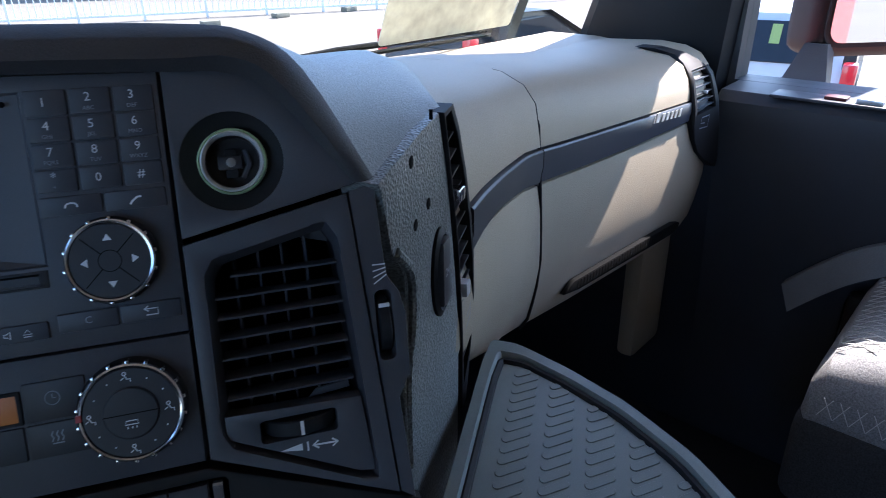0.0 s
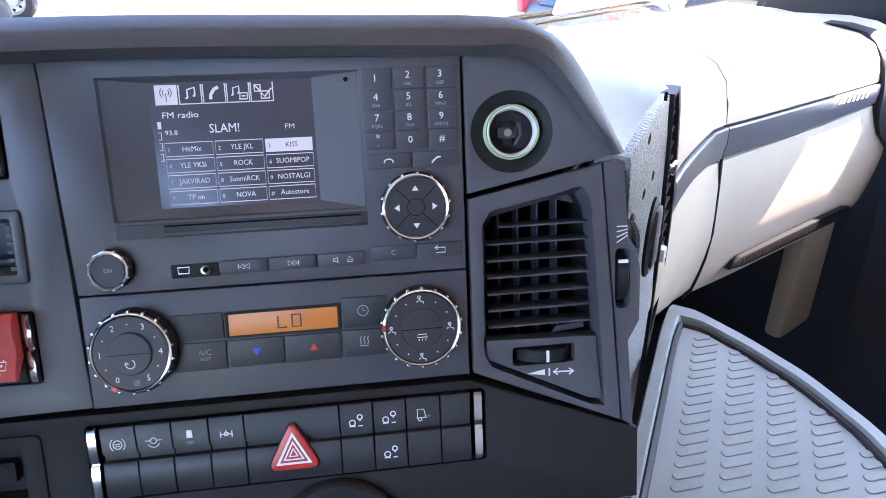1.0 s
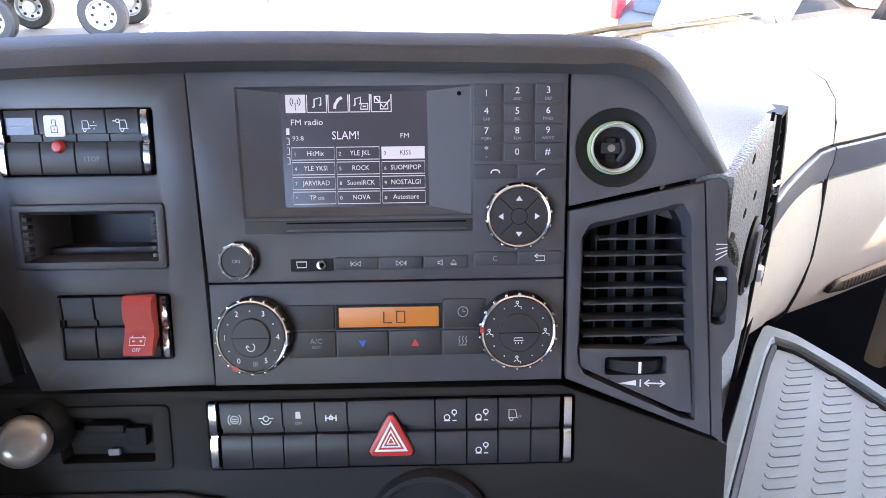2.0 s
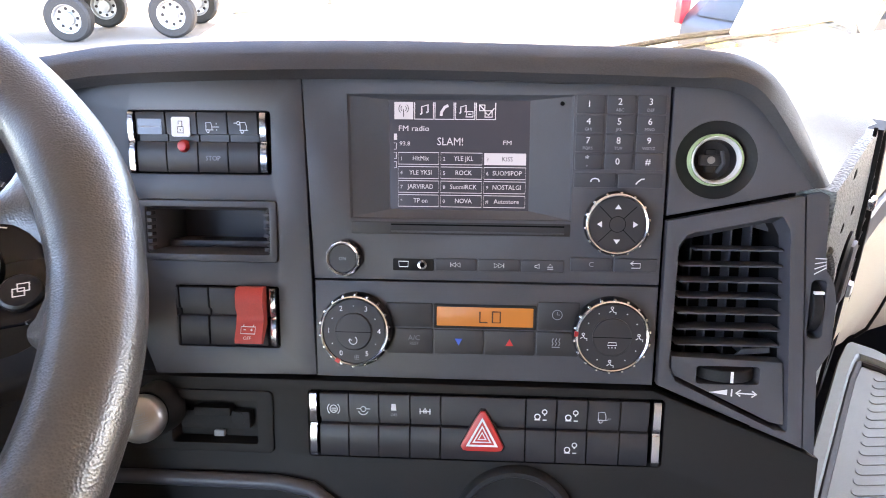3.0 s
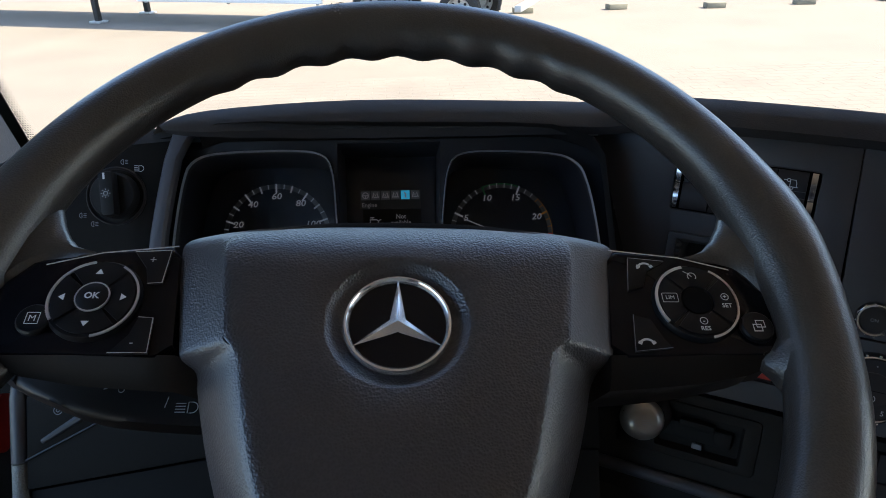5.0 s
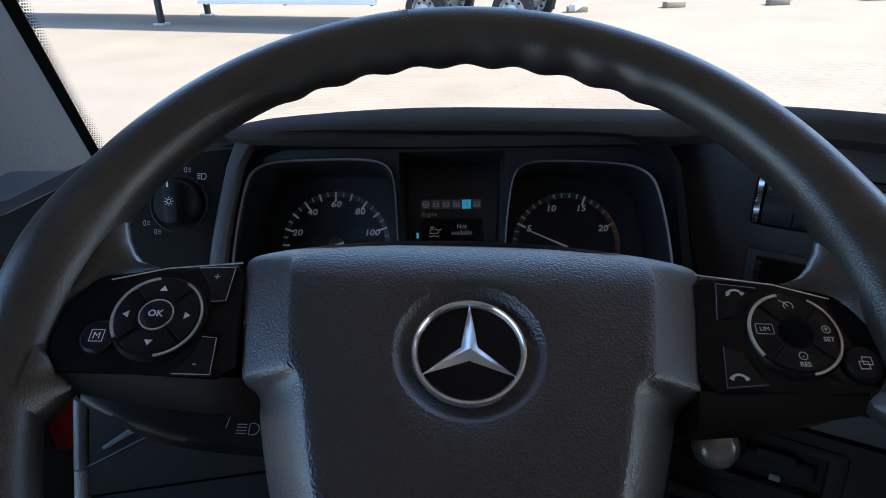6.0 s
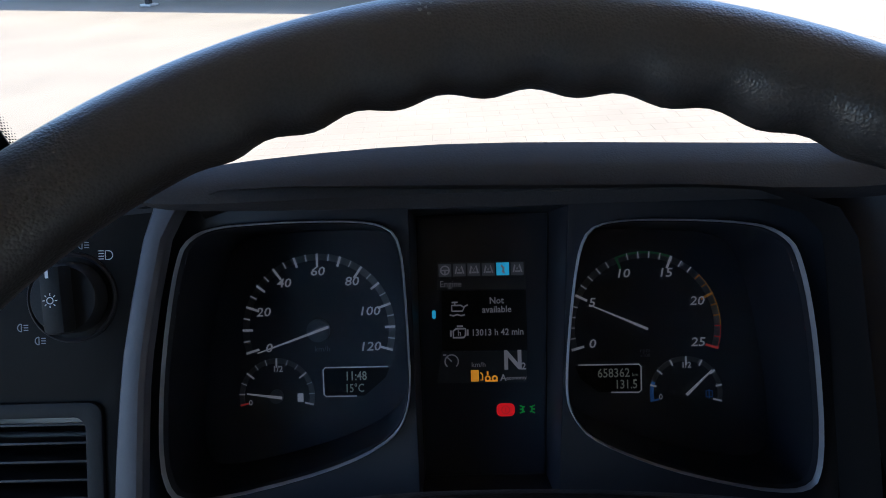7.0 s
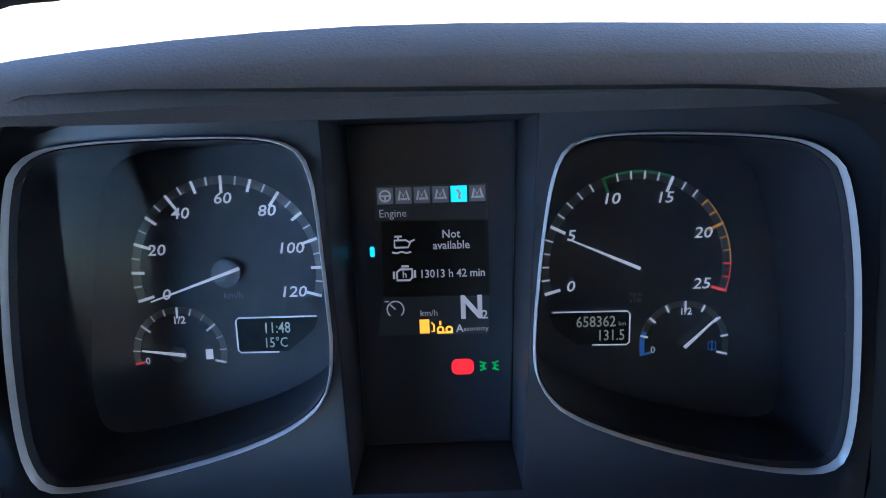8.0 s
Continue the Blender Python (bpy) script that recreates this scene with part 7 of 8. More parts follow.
    # column cover
    col = thing("steering_column", HUB(0, -0.05, -0.30), "dark steering column cover below the wheel", "steering column")
    rows = []
    for k, (w, sc) in enumerate(((-0.055, 0.6), (-0.09, 0.75), (-0.20, 0.85), (-0.30, 0.9))):
        rows.append([(sc * 0.075 * math.cos(a) * (1.1 if abs(math.cos(a)) > 0.7 else 1), -0.04 + sc * 0.06 * math.sin(a), w) for a in [2 * math.pi * i / 28 for i in range(28)]])
    part("cover", loft(rows, cap0=True, cap1=True), BLACK, col, "", HUB)
    part("hub_boss", lathe(0, -0.03, [(0.06, -0.055), (0.065, -0.045), (0.05, -0.03), (0, -0.03)], 28), BLACK, col, "black hub boss", HUB)


def stalk(name, label, outline, w0, w1, neck):
    """A flat moulded column lever with its neck."""
    t = thing(name, neck[0], label, "control stalk")
    part("lever", prism([p[:2] for p in smooth_loop([(*p, 0) for p in outline], 0.2, 2)], w0, w1, 0.0045, seg=3), STALK, t, "", HUB)
    part("neck", tube(neck, 0.010, 12), BLACK, t, "black lever neck")
    return t


steering_wheel()
rs = stalk("right_stalk", "dark grey column stalk behind the steering wheel", [(0.212, 0.014), (0.214, -0.008), (0.16, -0.020), (0.08, -0.026), (0.08, 0.004), (0.16, 0.010)], -0.082, -0.066, [HUB(0.03, -0.02, -0.09), HUB(0.09, -0.012, -0.075)])
part("end_cap", prism([(0.206, 0.013), (0.216, 0.011), (0.217, -0.006), (0.208, -0.0075)], -0.083, -0.065, 0.003), BLACK, rs, "black end cap", HUB)
ls = stalk("left_stalk", "dark grey column stalk with printed white lamp and wiper symbols", [(-0.204, -0.006), (-0.207, -0.018), (-0.168, -0.0345), (-0.150, -0.0395), (-0.115, -0.0430), (-0.05, -0.046), (-0.05, -0.012), (-0.11, -0.006), (-0.16, -0.003)], -0.068, -0.055, [HUB(-0.03, -0.03, -0.09), HUB(-0.08, -0.028, -0.065)])
part("rotary_tip", prism([(-0.198, -0.004), (-0.206, -0.006), (-0.209, -0.016), (-0.201, -0.0195)], -0.069, -0.0535, 0.003), BUTTON, ls, "ribbed rotary tip", HUB)
part("symbol", prism([(-0.1540, -0.0215), (-0.1540, -0.0233), (-0.1512, -0.0223)], -0.055, -0.0547), WHITE, ls, "white triangle", HUB)
part("symbol", strokes([circle(-0.1448, -0.0235, 0.0015, 20, 0, 360, False)], 0.0005, -0.055), WHITE, ls, "white ring", HUB)
part("symbol", strokes([arc(-0.1065, -0.0335, 0.003, -90, 90), [(-0.1065, -0.0305), (-0.1085, -0.0305), (-0.1085, -0.0365), (-0.1065, -0.0365)]] + [[(-0.1150, -0.0312 - 0.0016 * k), (-0.1098, -0.0312 - 0.0016 * k)] for k in range(4)], 0.0005, -0.055), WHITE, ls, "white lamp symbol", HUB)
part("symbol", strokes([[(-0.1195, -0.0275), (-0.1205, -0.0335)]], 0.0005, -0.055), WHITE, ls, "white tick", HUB)


# ---- instruments ----
def polar(c, r, a):
    return (c[0] + r * math.cos(radians(a)), c[1] + r * math.sin(radians(a)))


def instruments():
    t = thing("instrument_cluster", CLU(0, -0.09, 0.0), "truck instrument cluster with two chrome-rimmed dials and a lit centre display", "instrument cluster")
    spd = [(-173.4, 57.2), (-163.0, 70.6), (-141.7, 75.0), (-81.1, 75.7), (-58.5, 73.0), (-48.9, 63.6), (-47.2, 13.8), (-46.6, -26.6), (-55.6, -49.0), (-94.3, -68.2), (-175.6, -86.9), (-193.6, -77.5), (-188.1, -11.1)]
    rpm = [(167.1, 51.1), (157.0, 62.6), (139.1, 68.7), (85.6, 71.8), (59.1, 70.7), (48.5, 63.1), (43.4, 32.6), (39.2, -21.8), (42.9, -39.5), (57.0, -55.3), (110.9, -76.5), (176.2, -89.9), (186.8, -73.2), (178.3, 4.5)]
    K = CLU

    def B(u, v, w=0.0):
        """The carrier plane of the bezels, which leans to the driver at its top; w counts from the plane."""
        return CLU(u, v, 0.0705 + 0.14 * v + w)

    loops = []
    for pts in (spd, rpm):
        lp = [p[:2] for p in smooth_loop([(a * MM, b * MM, 0) for a, b in pts], 0.25, 2)]
        loops.append(resample([(*p, 0) for p in lp], 96))
    carrier = [(-0.205, 0.084), (0.190, 0.082), (0.198, -0.12), (-0.215, -0.12)]
    mid = [(-0.0450, 0.080), (0.0420, 0.080), (0.0360, -0.092), (-0.0440, -0.092)]
    holes = [[(p.x, p.y) for p in lp] for lp in loops] + [mid]
    part("carrier", prism(carrier, -0.011, -0.005, 0.0006, holes=holes), CARRIER, t, "dark dial carrier", B)
    part("back_plate", box(-0.21, 0.20, -0.12, 0.085, -0.012, -0.0015), DIAL_FACE, t, "black dial plate", K)
    for lp, nm in zip(loops, ("speedometer", "rev_counter")):
        c = sum(lp, Vector()) / len(lp)
        ins = lambda k: [((p.x - c.x) * k + c.x, (p.y - c.y) * k + c.y) for p in lp]
        rows = [[(*p, -0.0060) for p in ins(1.001)], [(*p, -0.0010) for p in ins(1.000)], [(*p, 0.0) for p in ins(0.995)], [(*p, -0.0010) for p in ins(0.990)], [(*p, -0.0048) for p in ins(0.987)]]
        part("dial_rim", loft(rows), RIM_TRIM, t, "satin silver dial rim", B)
        part("dial_funnel", loft([[B(*p, -0.0045) for p in ins(0.980)], [K(*p, 0.030) for p in ins(0.965)], [K(*p, 0.0) for p in ins(0.955)]]), CARRIER, t, "dark dial funnel")
        lens = part("dial_lens", prism(ins(0.975), -0.0100, -0.0095), LENS, t, "clear dial lens", B)
        lens.visible_shadow = False
    part("mid_wall", loft([[B(*p, -0.0055) for p in mid], [K(*p, 0.0) for p in mid]]), CARRIER, t, "dark well of the display")

    def dial(c, r, a0, a1, n_minor, n_major, width=4.4):
        bm = prism([(p[0] * MM, p[1] * MM) for p in sector(c[0], c[1], r - width, r, a1, a0, 40)], -0.0012, -0.0008)
        part("scale_band", bm, DIAL_BAND, t, "grey scale band", K)
        for i in range(n_minor + 1):
            a = a0 + (a1 - a0) * i / n_minor
            big = i % (n_minor // n_major) == 0
            yield i, a, big
    # speedometer
    c, r = (-111.0, 6.5), 50.5
    for i, a, big in dial(c, r, 196.5, -16.5, 24, 12):
        major = i % 4 == 0
        lines(t, [[polar(c, r - (9.0 if major else (6.8 if big else 4.4)), a), polar(c, r, a)]], 1.5 if big else 0.8, -0.6, DIAL_TICK, "tick", plan=K)
    for i in range(7):
        a = 196.5 - 213 * i / 6
        words(t, str(i * 20), *polar(c, 38.6 if 0 < i < 5 else 35.4, a if i not in (0, 6) else (a + 2 if i == 0 else a - 3)), 5.9, -0.3, DIAL_TICK, 0.01, 1.18, name="dial_number", plan=K, slant=0.16)
    words(t, "km/h", -109, -6.0, 3.8, -0.3, GREY_PRINT, plan=K)
    # fuel gauge
    c2 = (-140.0, -36.5)
    for i, a, big in dial(c2, 25.0, 193, -14, 12, 4, 3.4):
        lines(t, [[polar(c2, 25 - (6.0 if i % 3 == 0 else 3.8), a), polar(c2, 25, a)]], 1.1 if i % 3 == 0 else 0.6, -0.6, DIAL_RED if i == 0 else DIAL_TICK, "tick", plan=K)
    words(t, "1/2", -139, -18.6, 4.0, -0.3, DIAL_TICK, 0.015, plan=K)
    words(t, "0", -157.5, -40.5, 3.8, -0.3, DIAL_TICK, plan=K)
    patch(t, [(-126.4, -40.5), (-122.6, -40.5), (-122.6, -35), (-126.4, -35)], -0.7, DIAL_TICK, "pump_symbol", plan=K)
    part("gauge_disc", lathe(c2[0] * MM, c2[1] * MM, [(0.0235, -0.0014), (0, -0.0010)], 40), GAUGE, t, "", K)
    # rev counter
    c3 = (103.0, 2.5)
    for i, a, big in dial(c3, 50.0, 196.0, -17.0, 25, 5):
        col = DIAL_TICK if i < 18 else (DIAL_ORANGE if i < 23 else DIAL_RED)
        if i == 10:
            col = DIAL_GREEN
        lines(t, [[polar(c3, 50 - (8.6 if i % 5 == 0 else 4.4), a), polar(c3, 50, a)]], 1.6 if i % 5 == 0 else 0.8, -0.6, col, "tick", plan=K)
    lines(t, [[polar(c3, 49.4, 196 - 213 * (10 + 5 * k / 12) / 25) for k in range(13)]], 1.4, -0.7, DIAL_GREEN, "economy_band", "green economy band", plan=K)
    lines(t, [[polar(c3, 49.6, 196 - 213 * (18 + 5 * k / 12) / 25) for k in range(13)]], 0.5, -0.7, DIAL_ORANGE, "orange_band", plan=K)
    lines(t, [[polar(c3, 49.6, 196 - 213 * (23 + 2 * k / 6) / 25) for k in range(7)]], 0.5, -0.7, DIAL_RED, "red_band", plan=K)
    for i, s in enumerate(("0", "5", "10", "15", "20", "25")):
        a = 196 - 213 * i / 5
        words(t, s, *polar(c3, 38.2 if 0 < i < 5 else 36.0, a), 5.9, -0.3, DIAL_TICK, 0.01, 1.18, name="dial_number", plan=K, slant=0.16)
    words(t, "rpm", 103, -12.5, 3.0, -0.3, GREY_PRINT, plan=K)
    words(t, "x100", 103, -15.8, 2.4, -0.3, GREY_PRINT, plan=K)
    c4 = (129.0, -41.0)
    for i, a, big in dial(c4, 24.0, 192, -14, 8, 4, 3.2):
        col = DIAL_BLUE if i == 0 else DIAL_TICK
        lines(t, [[polar(c4, 24 - (6.0 if i % 4 == 0 else 4.2), a), polar(c4, 24, a)]], 1.1, -0.6, col, "tick", plan=K)
    lines(t, [[polar(c4, 22.4, 192 - 4 * k) for k in range(9)]], 2.4, -0.7, DIAL_BLUE, "cold_band", "blue cold band", plan=K)
    part("gauge_disc", lathe(c4[0] * MM, c4[1] * MM, [(0.0225, -0.0014), (0, -0.0010)], 40), GAUGE, t, "", K)
    words(t, "1/2", 129.5, -22.8, 3.8, -0.3, DIAL_TICK, 0.015, plan=K)
    words(t, "0", 112.4, -43.4, 3.8, -0.3, DIAL_TICK, plan=K)
    lines(t, [[(142, -40), (146, -40), (146, -44), (142, -44), (142, -40)], [(144, -39), (144, -45)]], 0.6, -0.6, DIAL_BLUE, "coolant_symbol", plan=K)
    # needles
    def needle(c, a, length, tail, hub, w=4.5):
        d, n = Vector(polar((0, 0), 1, a)), Vector(polar((0, 0), 1, a + 90))
        C = Vector(c)
        pts = [C - d * tail + n * 0.9, C + d * length + n * 0.35, C + d * length - n * 0.35, C - d * tail - n * 0.9]
        part("needle", prism([(p.x * MM, p.y * MM) for p in pts], (w - 0.8) * MM, w * MM), DIAL_TICK, t, "pale needle", K)
        if hub:
            part("needle_hub", lathe(c[0] * MM, c[1] * MM, [(hub * MM, -0.001), (hub * MM, (w - 1) * MM), (hub * 0.8 * MM, (w - 0.9) * MM), (0, (w - 0.85) * MM)], 32), TRIM_GREY, t, "dark needle hub", K)
    needle((-111, 6.5), 199, 42, 8, 7.5)
    needle((103, 2.5), 156, 40, 1, 0)
    needle(c2, 172, 19, 4, 4.5, 3.0)
    needle(c4, 43, 22, 1, 0, 3.0)
    # small lcds
    part("trip_display", prism([(p[0] * MM, p[1] * MM) for p in ((-109, -18.6), (-65, -19.4), (-68, -26), (-82, -37.5), (-108.6, -37.2))], -0.0012, -0.0006), BLACK, t, "black lcd window", K)
    lines(t, [[(-66, -18.6), (-107.6, -18.4), (-109, -20), (-108.8, -36), (-107.4, -37.4), (-87, -37.6)]], 0.8, -0.5, DIAL_TICK, "lcd_frame", plan=K)
    words(t, "11:48", -87.5, -24.6, 6.0, -0.3, LCD_TEXT, 0.01, 0.8, plan=K)
    words(t, "15\u00b0C", -88.5, -32.6, 5.6, -0.3, LCD_TEXT, 0.01, 0.8, plan=K)
    part("odometer_display", prism([(p[0] * MM, p[1] * MM) for p in ((57, -21.4), (99.6, -21.8), (99.4, -39.6), (72, -39.2), (60, -30))], -0.0012, -0.0006), BLACK, t, "black lcd window", K)
    lines(t, [[(59, -21.0), (98.6, -21.4), (100, -23), (99.8, -38.4), (98.2, -39.8), (80, -39.4)]], 0.8, -0.5, DIAL_TICK, "lcd_frame", plan=K)
    words(t, "658362", 82, -27.0, 6.0, -0.3, LCD_TEXT, 0.01, 0.86, plan=K)
    words(t, "km", 96, -28.2, 2.4, -0.3, LCD_TEXT, plan=K)
    words(t, "131.5", 90, -34.6, 6.0, -0.3, LCD_TEXT, 0.01, 0.82, plan=K)
    # centre display
    part("display_panel", prism([(p[0] * MM, p[1] * MM) for p in ((-44, 79), (41, 79), (35, -91), (-43, -91))], -0.001, -0.0004), CLUSTER_GLASS, t, "dark display window", K)
    w = -0.2
    patch(t, [(-32.0, 38.5), (26.0, 37.8), (26.0, 48.4), (-32.0, 49)], w - 0.15, SCREEN_PANEL, "menu_bar", plan=K)
    patch(t, [(-32.6, 31.0), (26.0, 30.2), (26.0, 37.6), (-32.2, 38.3)], w - 0.15, SCREEN_PANEL, "title_bar", plan=K)
    for i in range(6):
        u0 = -31.0 + i * 9.5
        col = GLOW_BLUE if i == 4 else GLOW_DIM
        patch(t, [(u0, 39.4), (u0 + 8.4, 39.4), (u0 + 8.4, 47.8), (u0, 47.8)], w, GLOW_BLUE if i == 4 else SCREEN_TAB, "menu_tab", "cyan lit tab" if i == 4 else "", plan=K)
        if i == 0:
            lines(t, [ring_pts(u0 + 4.2, 43.6, 2.8, 0, 360, 16), [(u0 + 1.4, 43.6), (u0 + 7, 43.6)], [(u0 + 4.2, 43.6), (u0 + 4.2, 41)]], 0.9, w + 0.25, GLOW_DIM, plan=K)
        elif i == 4:
            lines(t, [[(u0 + 3, 46), (u0 + 5, 44), (u0 + 4, 42), (u0 + 5.4, 41)]], 1.4, w + 0.25, GLOW, plan=K)
        else:
            lines(t, [[(u0 + 1.6, 41.2), (u0 + 2.6, 46), (u0 + 4, 43), (u0 + 5.6, 46.2), (u0 + 7, 41.2)], [(u0 + 2.6, 41.8), (u0 + 6, 41.8)]], 1.1, w + 0.25, GLOW_DIM, plan=K)
    words(t, "Engine", -30.5, 34.4, 4.2, w + 0.3, GLOW_DIM, 0.0, 0.95, "LEFT", plan=K)
    patch(t, [(-30.0, -9), (26.0, -10), (26.0, 29.4), (-29.4, 30.2)], w - 0.1, BLACK, "menu_window", plan=K)
    words(t, "Not", 6.5, 22.8, 4.4, w + 0.3, GLOW, 0.012, 0.95, plan=K)
    words(t, "available", 6.5, 17.0, 4.4, w + 0.3, GLOW, 0.012, 0.95, plan=K)
    words(t, "13013 h 42 min", 6.6, 2.0, 4.4, w + 0.3, GLOW, 0.012, 0.9, plan=K)
    lines(t, [[(-23, 16.6), (-16, 16.6), (-14.6, 19.6), (-12.4, 20.6)], [(-23, 16.6), (-23, 20.4), (-17, 20.4), (-15, 19)], [(-21, 20.4), (-21, 22.4)], [(-23, 22.4), (-19, 22.4)], [(-24.5, 14.2), (-22, 13.6), (-19.5, 14.4), (-17, 13.6), (-14.5, 14.2)]], 1.0, w + 0.1, GLOW, "oil_symbol", plan=K)
    lines(t, [[(-22.4, -0.8), (-15.8, -0.8), (-14.4, 0.6), (-14.4, 5), (-20.6, 5), (-22.4, 3.6), (-22.4, -0.8)], [(-24, 0), (-24, 4)], [(-20, 6.6), (-16, 6.6)], [(-13, 0.4), (-13, 4.4)]], 1.2, w + 0.1, GLOW, "engine_symbol", plan=K)
    words(t, "h", -18.4, 2.1, 3.6, w + 0.3, GLOW, 0.02, plan=K)
    part("scroll_mark", prism([(p[0] * MM, p[1] * MM) for p in round_rect(-36.0, -33.6, 12.0, 17.5, 1.0, 3)], (w - 0.1) * MM, (w + 0.2) * MM), GLOW_BLUE, t, "cyan scroll mark", K)
    patch(t, [(-34, -30.5), (25, -31.4), (25.8, -10.8), (-30.4, -9.8)], w - 0.15, SCREEN_PANEL, "lower_bar", plan=K)
    words(t, "N", 16.2, -17.0, 12.5, w + 0.3, GLOW, 0.03, 0.95, plan=K)
    words(t, "2", 23.2, -20.8, 4.6, w + 0.3, GLOW, 0.02, plan=K)
    lines(t, [ring_pts(-24, -16.4, 4.4, -50, 230, 16), [(-24, -16.4), (-27, -13.4)], [(-29.6, -12), (-27.4, -12)]], 0.8, w + 0.1, GLOW_DIM, "cruise_symbol", plan=K)
    words(t, "km/h", -6.4, -19.0, 3.4, w + 0.3, GLOW_DIM, plan=K)
    words(t, "A", 9.6, -28.0, 4.2, w + 0.3, GLOW, 0.02, plan=K)
    words(t, "economy", 18.2, -28.2, 2.6, w + 0.3, GLOW, 0.0, plan=K)
    patch(t, [(-11.6, -30), (-6.4, -30), (-6.4, -22.4), (-11.6, -22.4)], w, GLOW_ORANGE, "fuel_warning", "amber fuel warning", plan=K)
    lines(t, [[(-5.4, -24), (-4, -25.6), (-4, -29), (-5.4, -29)]], 0.9, w, GLOW_ORANGE, plan=K)
    lines(t, [ring_pts(-0.6, -28.2, 1.5, 0, 360, 12), ring_pts(4.0, -28.2, 1.5, 0, 360, 12), [(-2.4, -29.8), (6, -29.8)], [(-0.6, -25.8), (-0.6, -23.4)]], 1.1, w, GLOW_ORANGE, "level_warning", plan=K)
    part("brake_warning", prism([(p[0] * MM, p[1] * MM) for p in round_rect(4.6, 16.6, -53.4, -44.8, 3.2, 4)], (w - 0.1) * MM, (w + 0.1) * MM), GLOW_RED, t, "lit red parking brake lamp", K)
    lines(t, [ring_pts(10.6, -49.1, 2.6, 0, 360, 16), [(10.6, -47.6), (10.6, -50.6)]], 0.5, w + 0.1, DIAL_RED, plan=K)
    for s in (-1, 1):
        lines(t, [ring_pts(24.8 + s * 1.6, -49, 1.7, 90 if s < 0 else -90, 270 if s < 0 else 90, 8)] + [[(24.8 + s * 2.4, -49 + d), (24.8 + s * 5.0, -49 + d * 1.8)] for d in (-1.4, 0, 1.4)], 0.9, w, GLOW_GREEN, "lamp_warning", "green side lamp symbol", plan=K)


def lamp_switch():
    t = thing("headlamp_switch", CLU(-0.214, 0.0, 0.11), "round black rotary headlamp switch with white symbols", "switch")
    c = (-0.2190, 0.0385)
    w = 0.096
    part("bezel", lathe(*c, [(0.0235, w - 0.002), (0.0235, w + 0.0008), (0.0225, w + 0.0016), (0.0200, w - 0.001), (0.018, w - 0.001)], 44), BUTTON, t, "charcoal bezel", CLU)
    part("knob", lathe(*c, [(0.0185, w - 0.002), (0.0180, w + 0.007), (0.0165, w + 0.009), (0, w + 0.0095)], 40), BLACK, t, "black knob", CLU)
    bm = box(-0.0055, 0.0055, -0.0172, 0.0172, w + 0.006, w + 0.0195, 0.003)
    a = radians(4)
    for q in bm.verts:
        x, y = q.co.x, q.co.y
        q.co.x, q.co.y = c[0] + x * math.cos(a) - y * math.sin(a), c[1] + x * math.sin(a) + y * math.cos(a)
    part("grip", bm, BLACK, t, "raised grip bar", CLU)
    cu, cv = c[0] / MM, c[1] / MM
    lines(t, [[(cu - 1.3, cv + 11), (cu - 1.6, cv + 16)]], 1.6, w / MM + 19.6, WHITE, plan=CLU)
    lines(t, [ring_pts(cu, cv, 1.6, 0, 360, 14)] + [[polar((cu, cv), 2.5, k), polar((cu, cv), 3.6, k)] for k in range(0, 360, 45)], 0.45, w / MM + 19.6, WHITE, plan=CLU)
    lines(t, [ring_pts(cu + 19.5, cv + 21.5, 2.3, -90, 90, 10), [(cu + 19.5, cv + 23.8), (cu + 18, cv + 23.8), (cu + 18, cv + 19.2), (cu + 19.5, cv + 19.2)]] + [[(cu + 14.4, cv + 19.6 + 1.4 * k), (cu + 17.2, cv + 19.6 + 1.4 * k)] for k in range(4)], 0.5, w / MM + 0.3, WHITE, plan=CLU)
    for du, dv in ((6, 27), (-27, -15), (-18, -22)):
        lines(t, [ring_pts(cu + du, cv + dv, 2.0, 90, 270, 8), [(cu + du, cv + dv + 2.0), (cu + du, cv + dv - 2.0)]] + [[(cu + du + 1.2, cv + dv + d), (cu + du + 3.6, cv + dv + d)] for d in (-1.3, 0, 1.3)], 0.5, w / MM + 0.3, GREY_PRINT, plan=CLU)
    v = thing("driver_vent", CLU(-0.286, -0.088, 0.08), "black slatted air vent beside the instruments", "air vent")
    part("frame", prism(round_rect(-0.362, -0.2045, -0.090, -0.0155, 0.007), 0.0820, 0.0985, 0.0014, holes=[round_rect(-0.355, -0.2135, -0.083, -0.0235, 0.006)]), BLACK, v, "black frame", CLU)
    # duct shade painted by a near-black box
    part("shade_sheet", box(-0.36, -0.2065, -0.088, -0.018, 0.0420, 0.0480), SHADE_BLACK, v, "near-black sheet for the shade in the duct", CLU)
    for i in range(6):
        part("slat", box(-0.355, -0.2135, -0.0785 + i * 0.0098, -0.0770 + i * 0.0098, 0.0670, 0.0905, 0.0005), BUTTON, v, "", CLU)


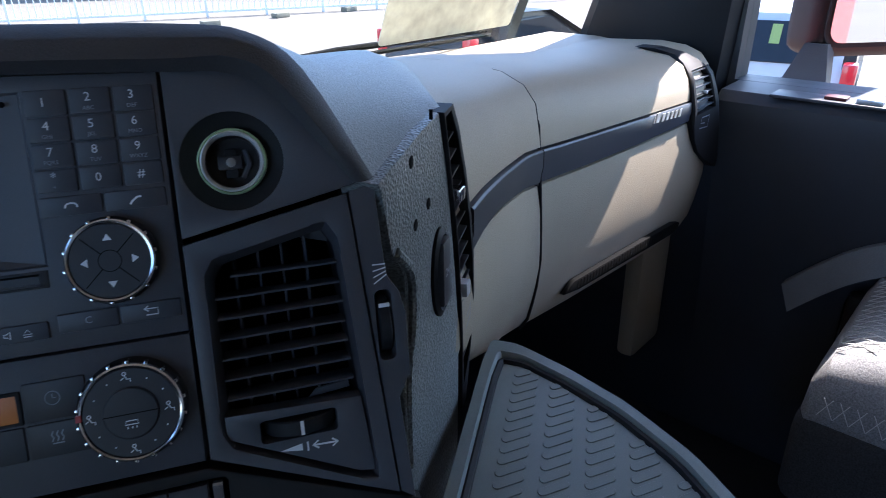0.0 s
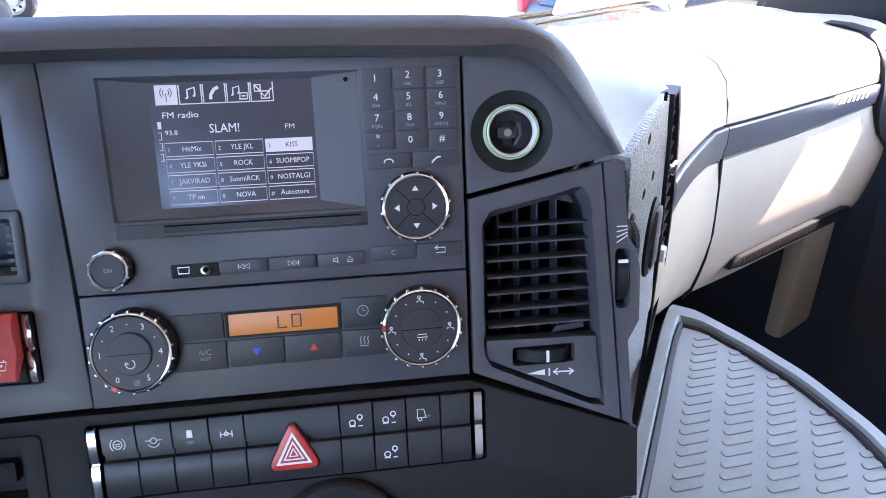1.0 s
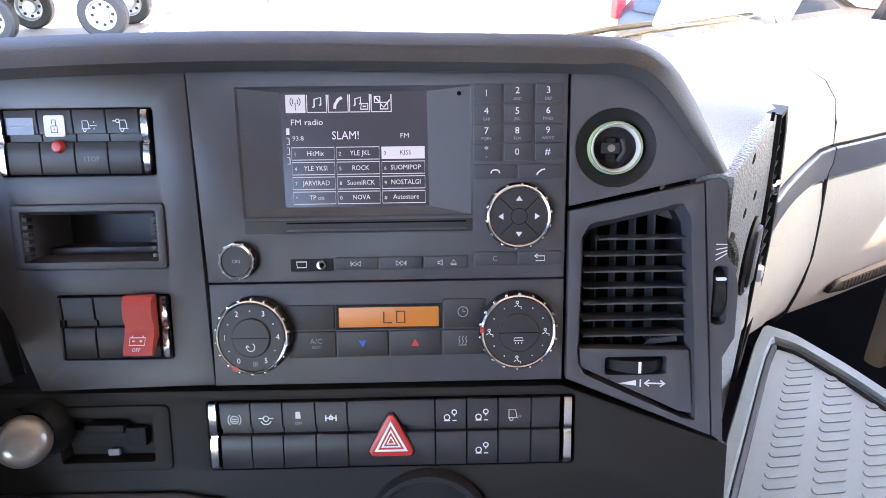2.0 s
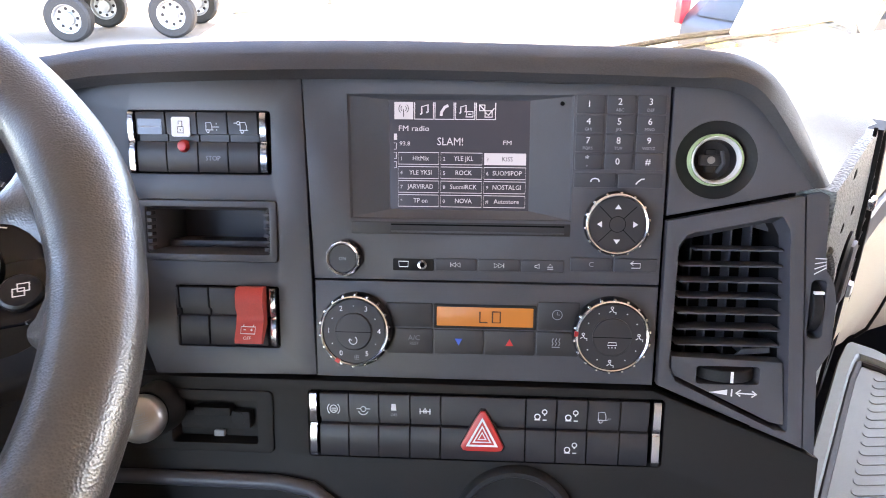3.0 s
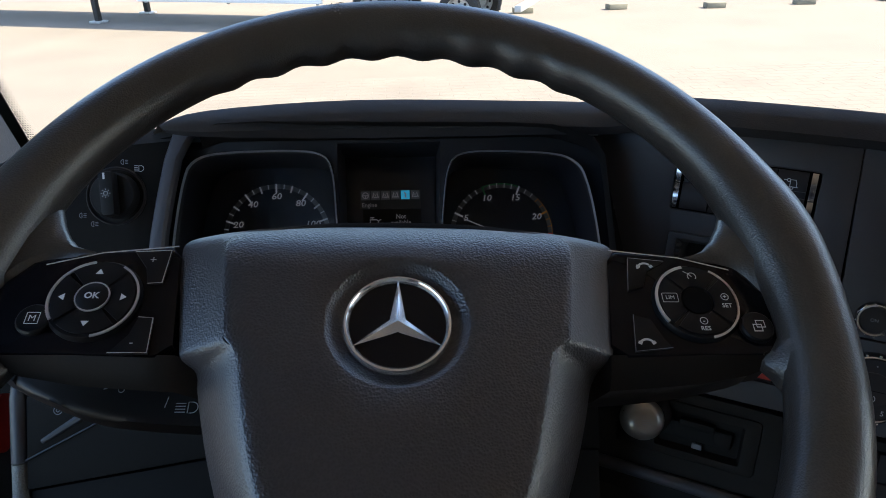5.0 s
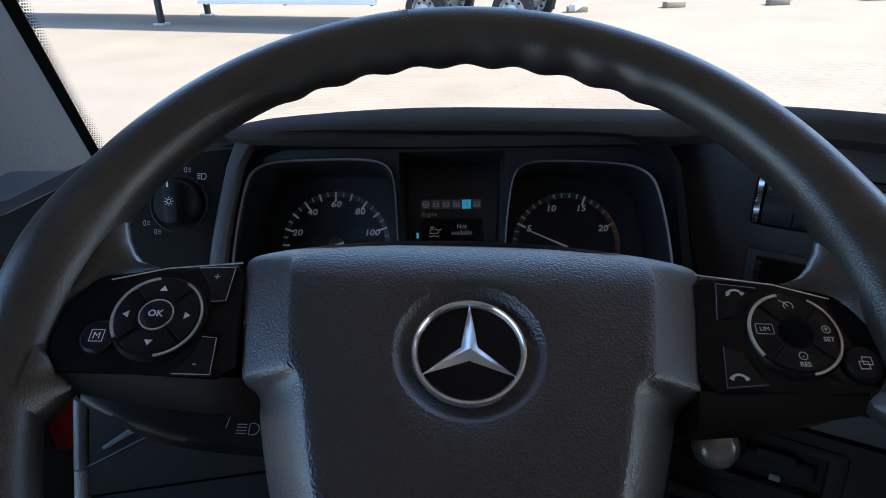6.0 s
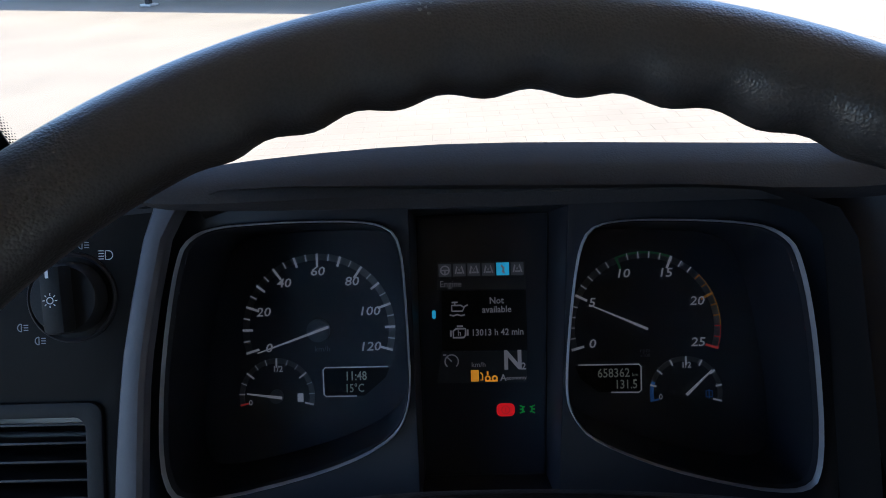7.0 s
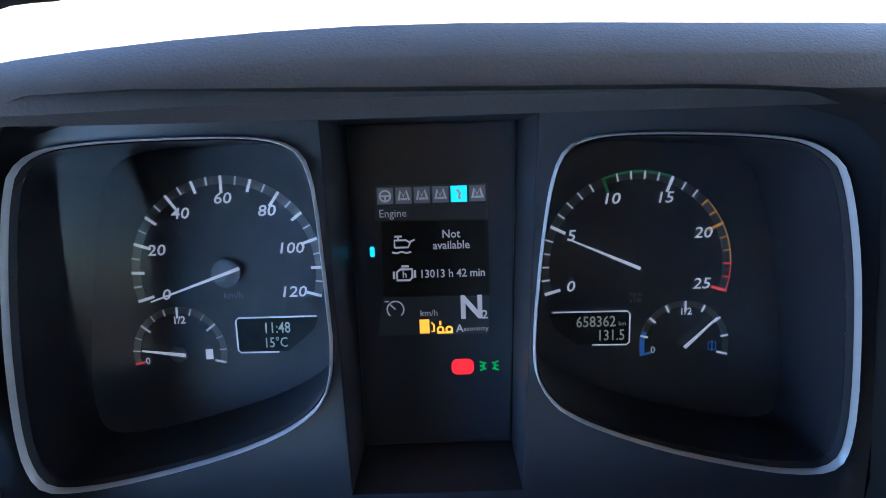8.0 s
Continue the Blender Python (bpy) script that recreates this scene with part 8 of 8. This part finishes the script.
def passenger_seat():
    t = thing("passenger_chair", (1.06, -0.25, ZF), "grey passenger seat with white diamond stitching", "seat")
    tops = ((0.035, 1.74), (0.030, 1.80), (0.012, 1.840), (-0.02, 1.858), (-0.06, 1.863), (-0.3, 1.868), (-0.55, 1.865))
    cx, wd = 1.17, 0.25
    rows = []
    for y, top in tops:
        rows.append([(cx - wd, y - 0.03, 1.735), (cx - wd - 0.022, y - 0.02, 1.745), (cx - wd - 0.02, y - 0.012, min(top, 1.79)), (cx - wd, y - 0.004, min(top, 1.83)), (cx - wd + 0.035, y, top - 0.004), (cx - wd + 0.08, y, top), (cx, y, top), (cx + wd - 0.05, y, top), (cx + wd, y, top - 0.02), (cx + wd, y, 1.735)])
    rows = [smooth_loop(r, 0.25, 2) for r in rows]
    part("cushion", loft(rows, close=True, cap0=True, cap1=True), FABRIC, t, "grey fabric cushion")
    part("bolster", box(cx - wd - 0.03, cx + wd, -0.5, 0.035, 1.60, 1.762, 0.03, 4), FABRIC_DARK, t, "dark fabric bolster")
    part("seat_base", box(0.86, 1.26, -0.45, -0.05, ZF, 1.60, 0.02), BLACK, t, "black seat pedestal")
    part("backrest", box(0.81, 1.32, -0.70, -0.52, 1.70, 2.45, 0.06, 3), FABRIC, t, "grey fabric backrest")

    def top_at(y):
        for (y0, z0), (y1, z1) in zip(tops, tops[1:]):
            if y1 <= y <= y0:
                return z0 + (z1 - z0) * (y0 - y) / (y0 - y1)
        return tops[-1][1]
    for k in range(44):
        for s in (1, -1):
            pts = []
            for i in range(40):
                x, y = 0.70 + k * 0.021 + s * i * 0.0062, 0.010 - i * 0.0125
                if cx - wd + 0.045 < x < cx + wd - 0.05:
                    pts.append((x, y + 0.0008, top_at(y) + 0.0010))
            if len(pts) > 1:
                part("stitching", tube(pts, 0.0007, 4), THREAD, t, "white stitched line")
    for k in range(16):
        for s in (1, -1):
            pts = [(cx - wd - 0.0215, 0.005 - 0.021 * k - 0.010 * (1 + s * (2 * i / 5 - 1)), 1.770 + 0.008 * i) for i in range(5)]
            part("stitching", tube(pts, 0.0007, 4), THREAD, t, "white stitched line")



instruments()
lamp_switch()
passenger_seat()
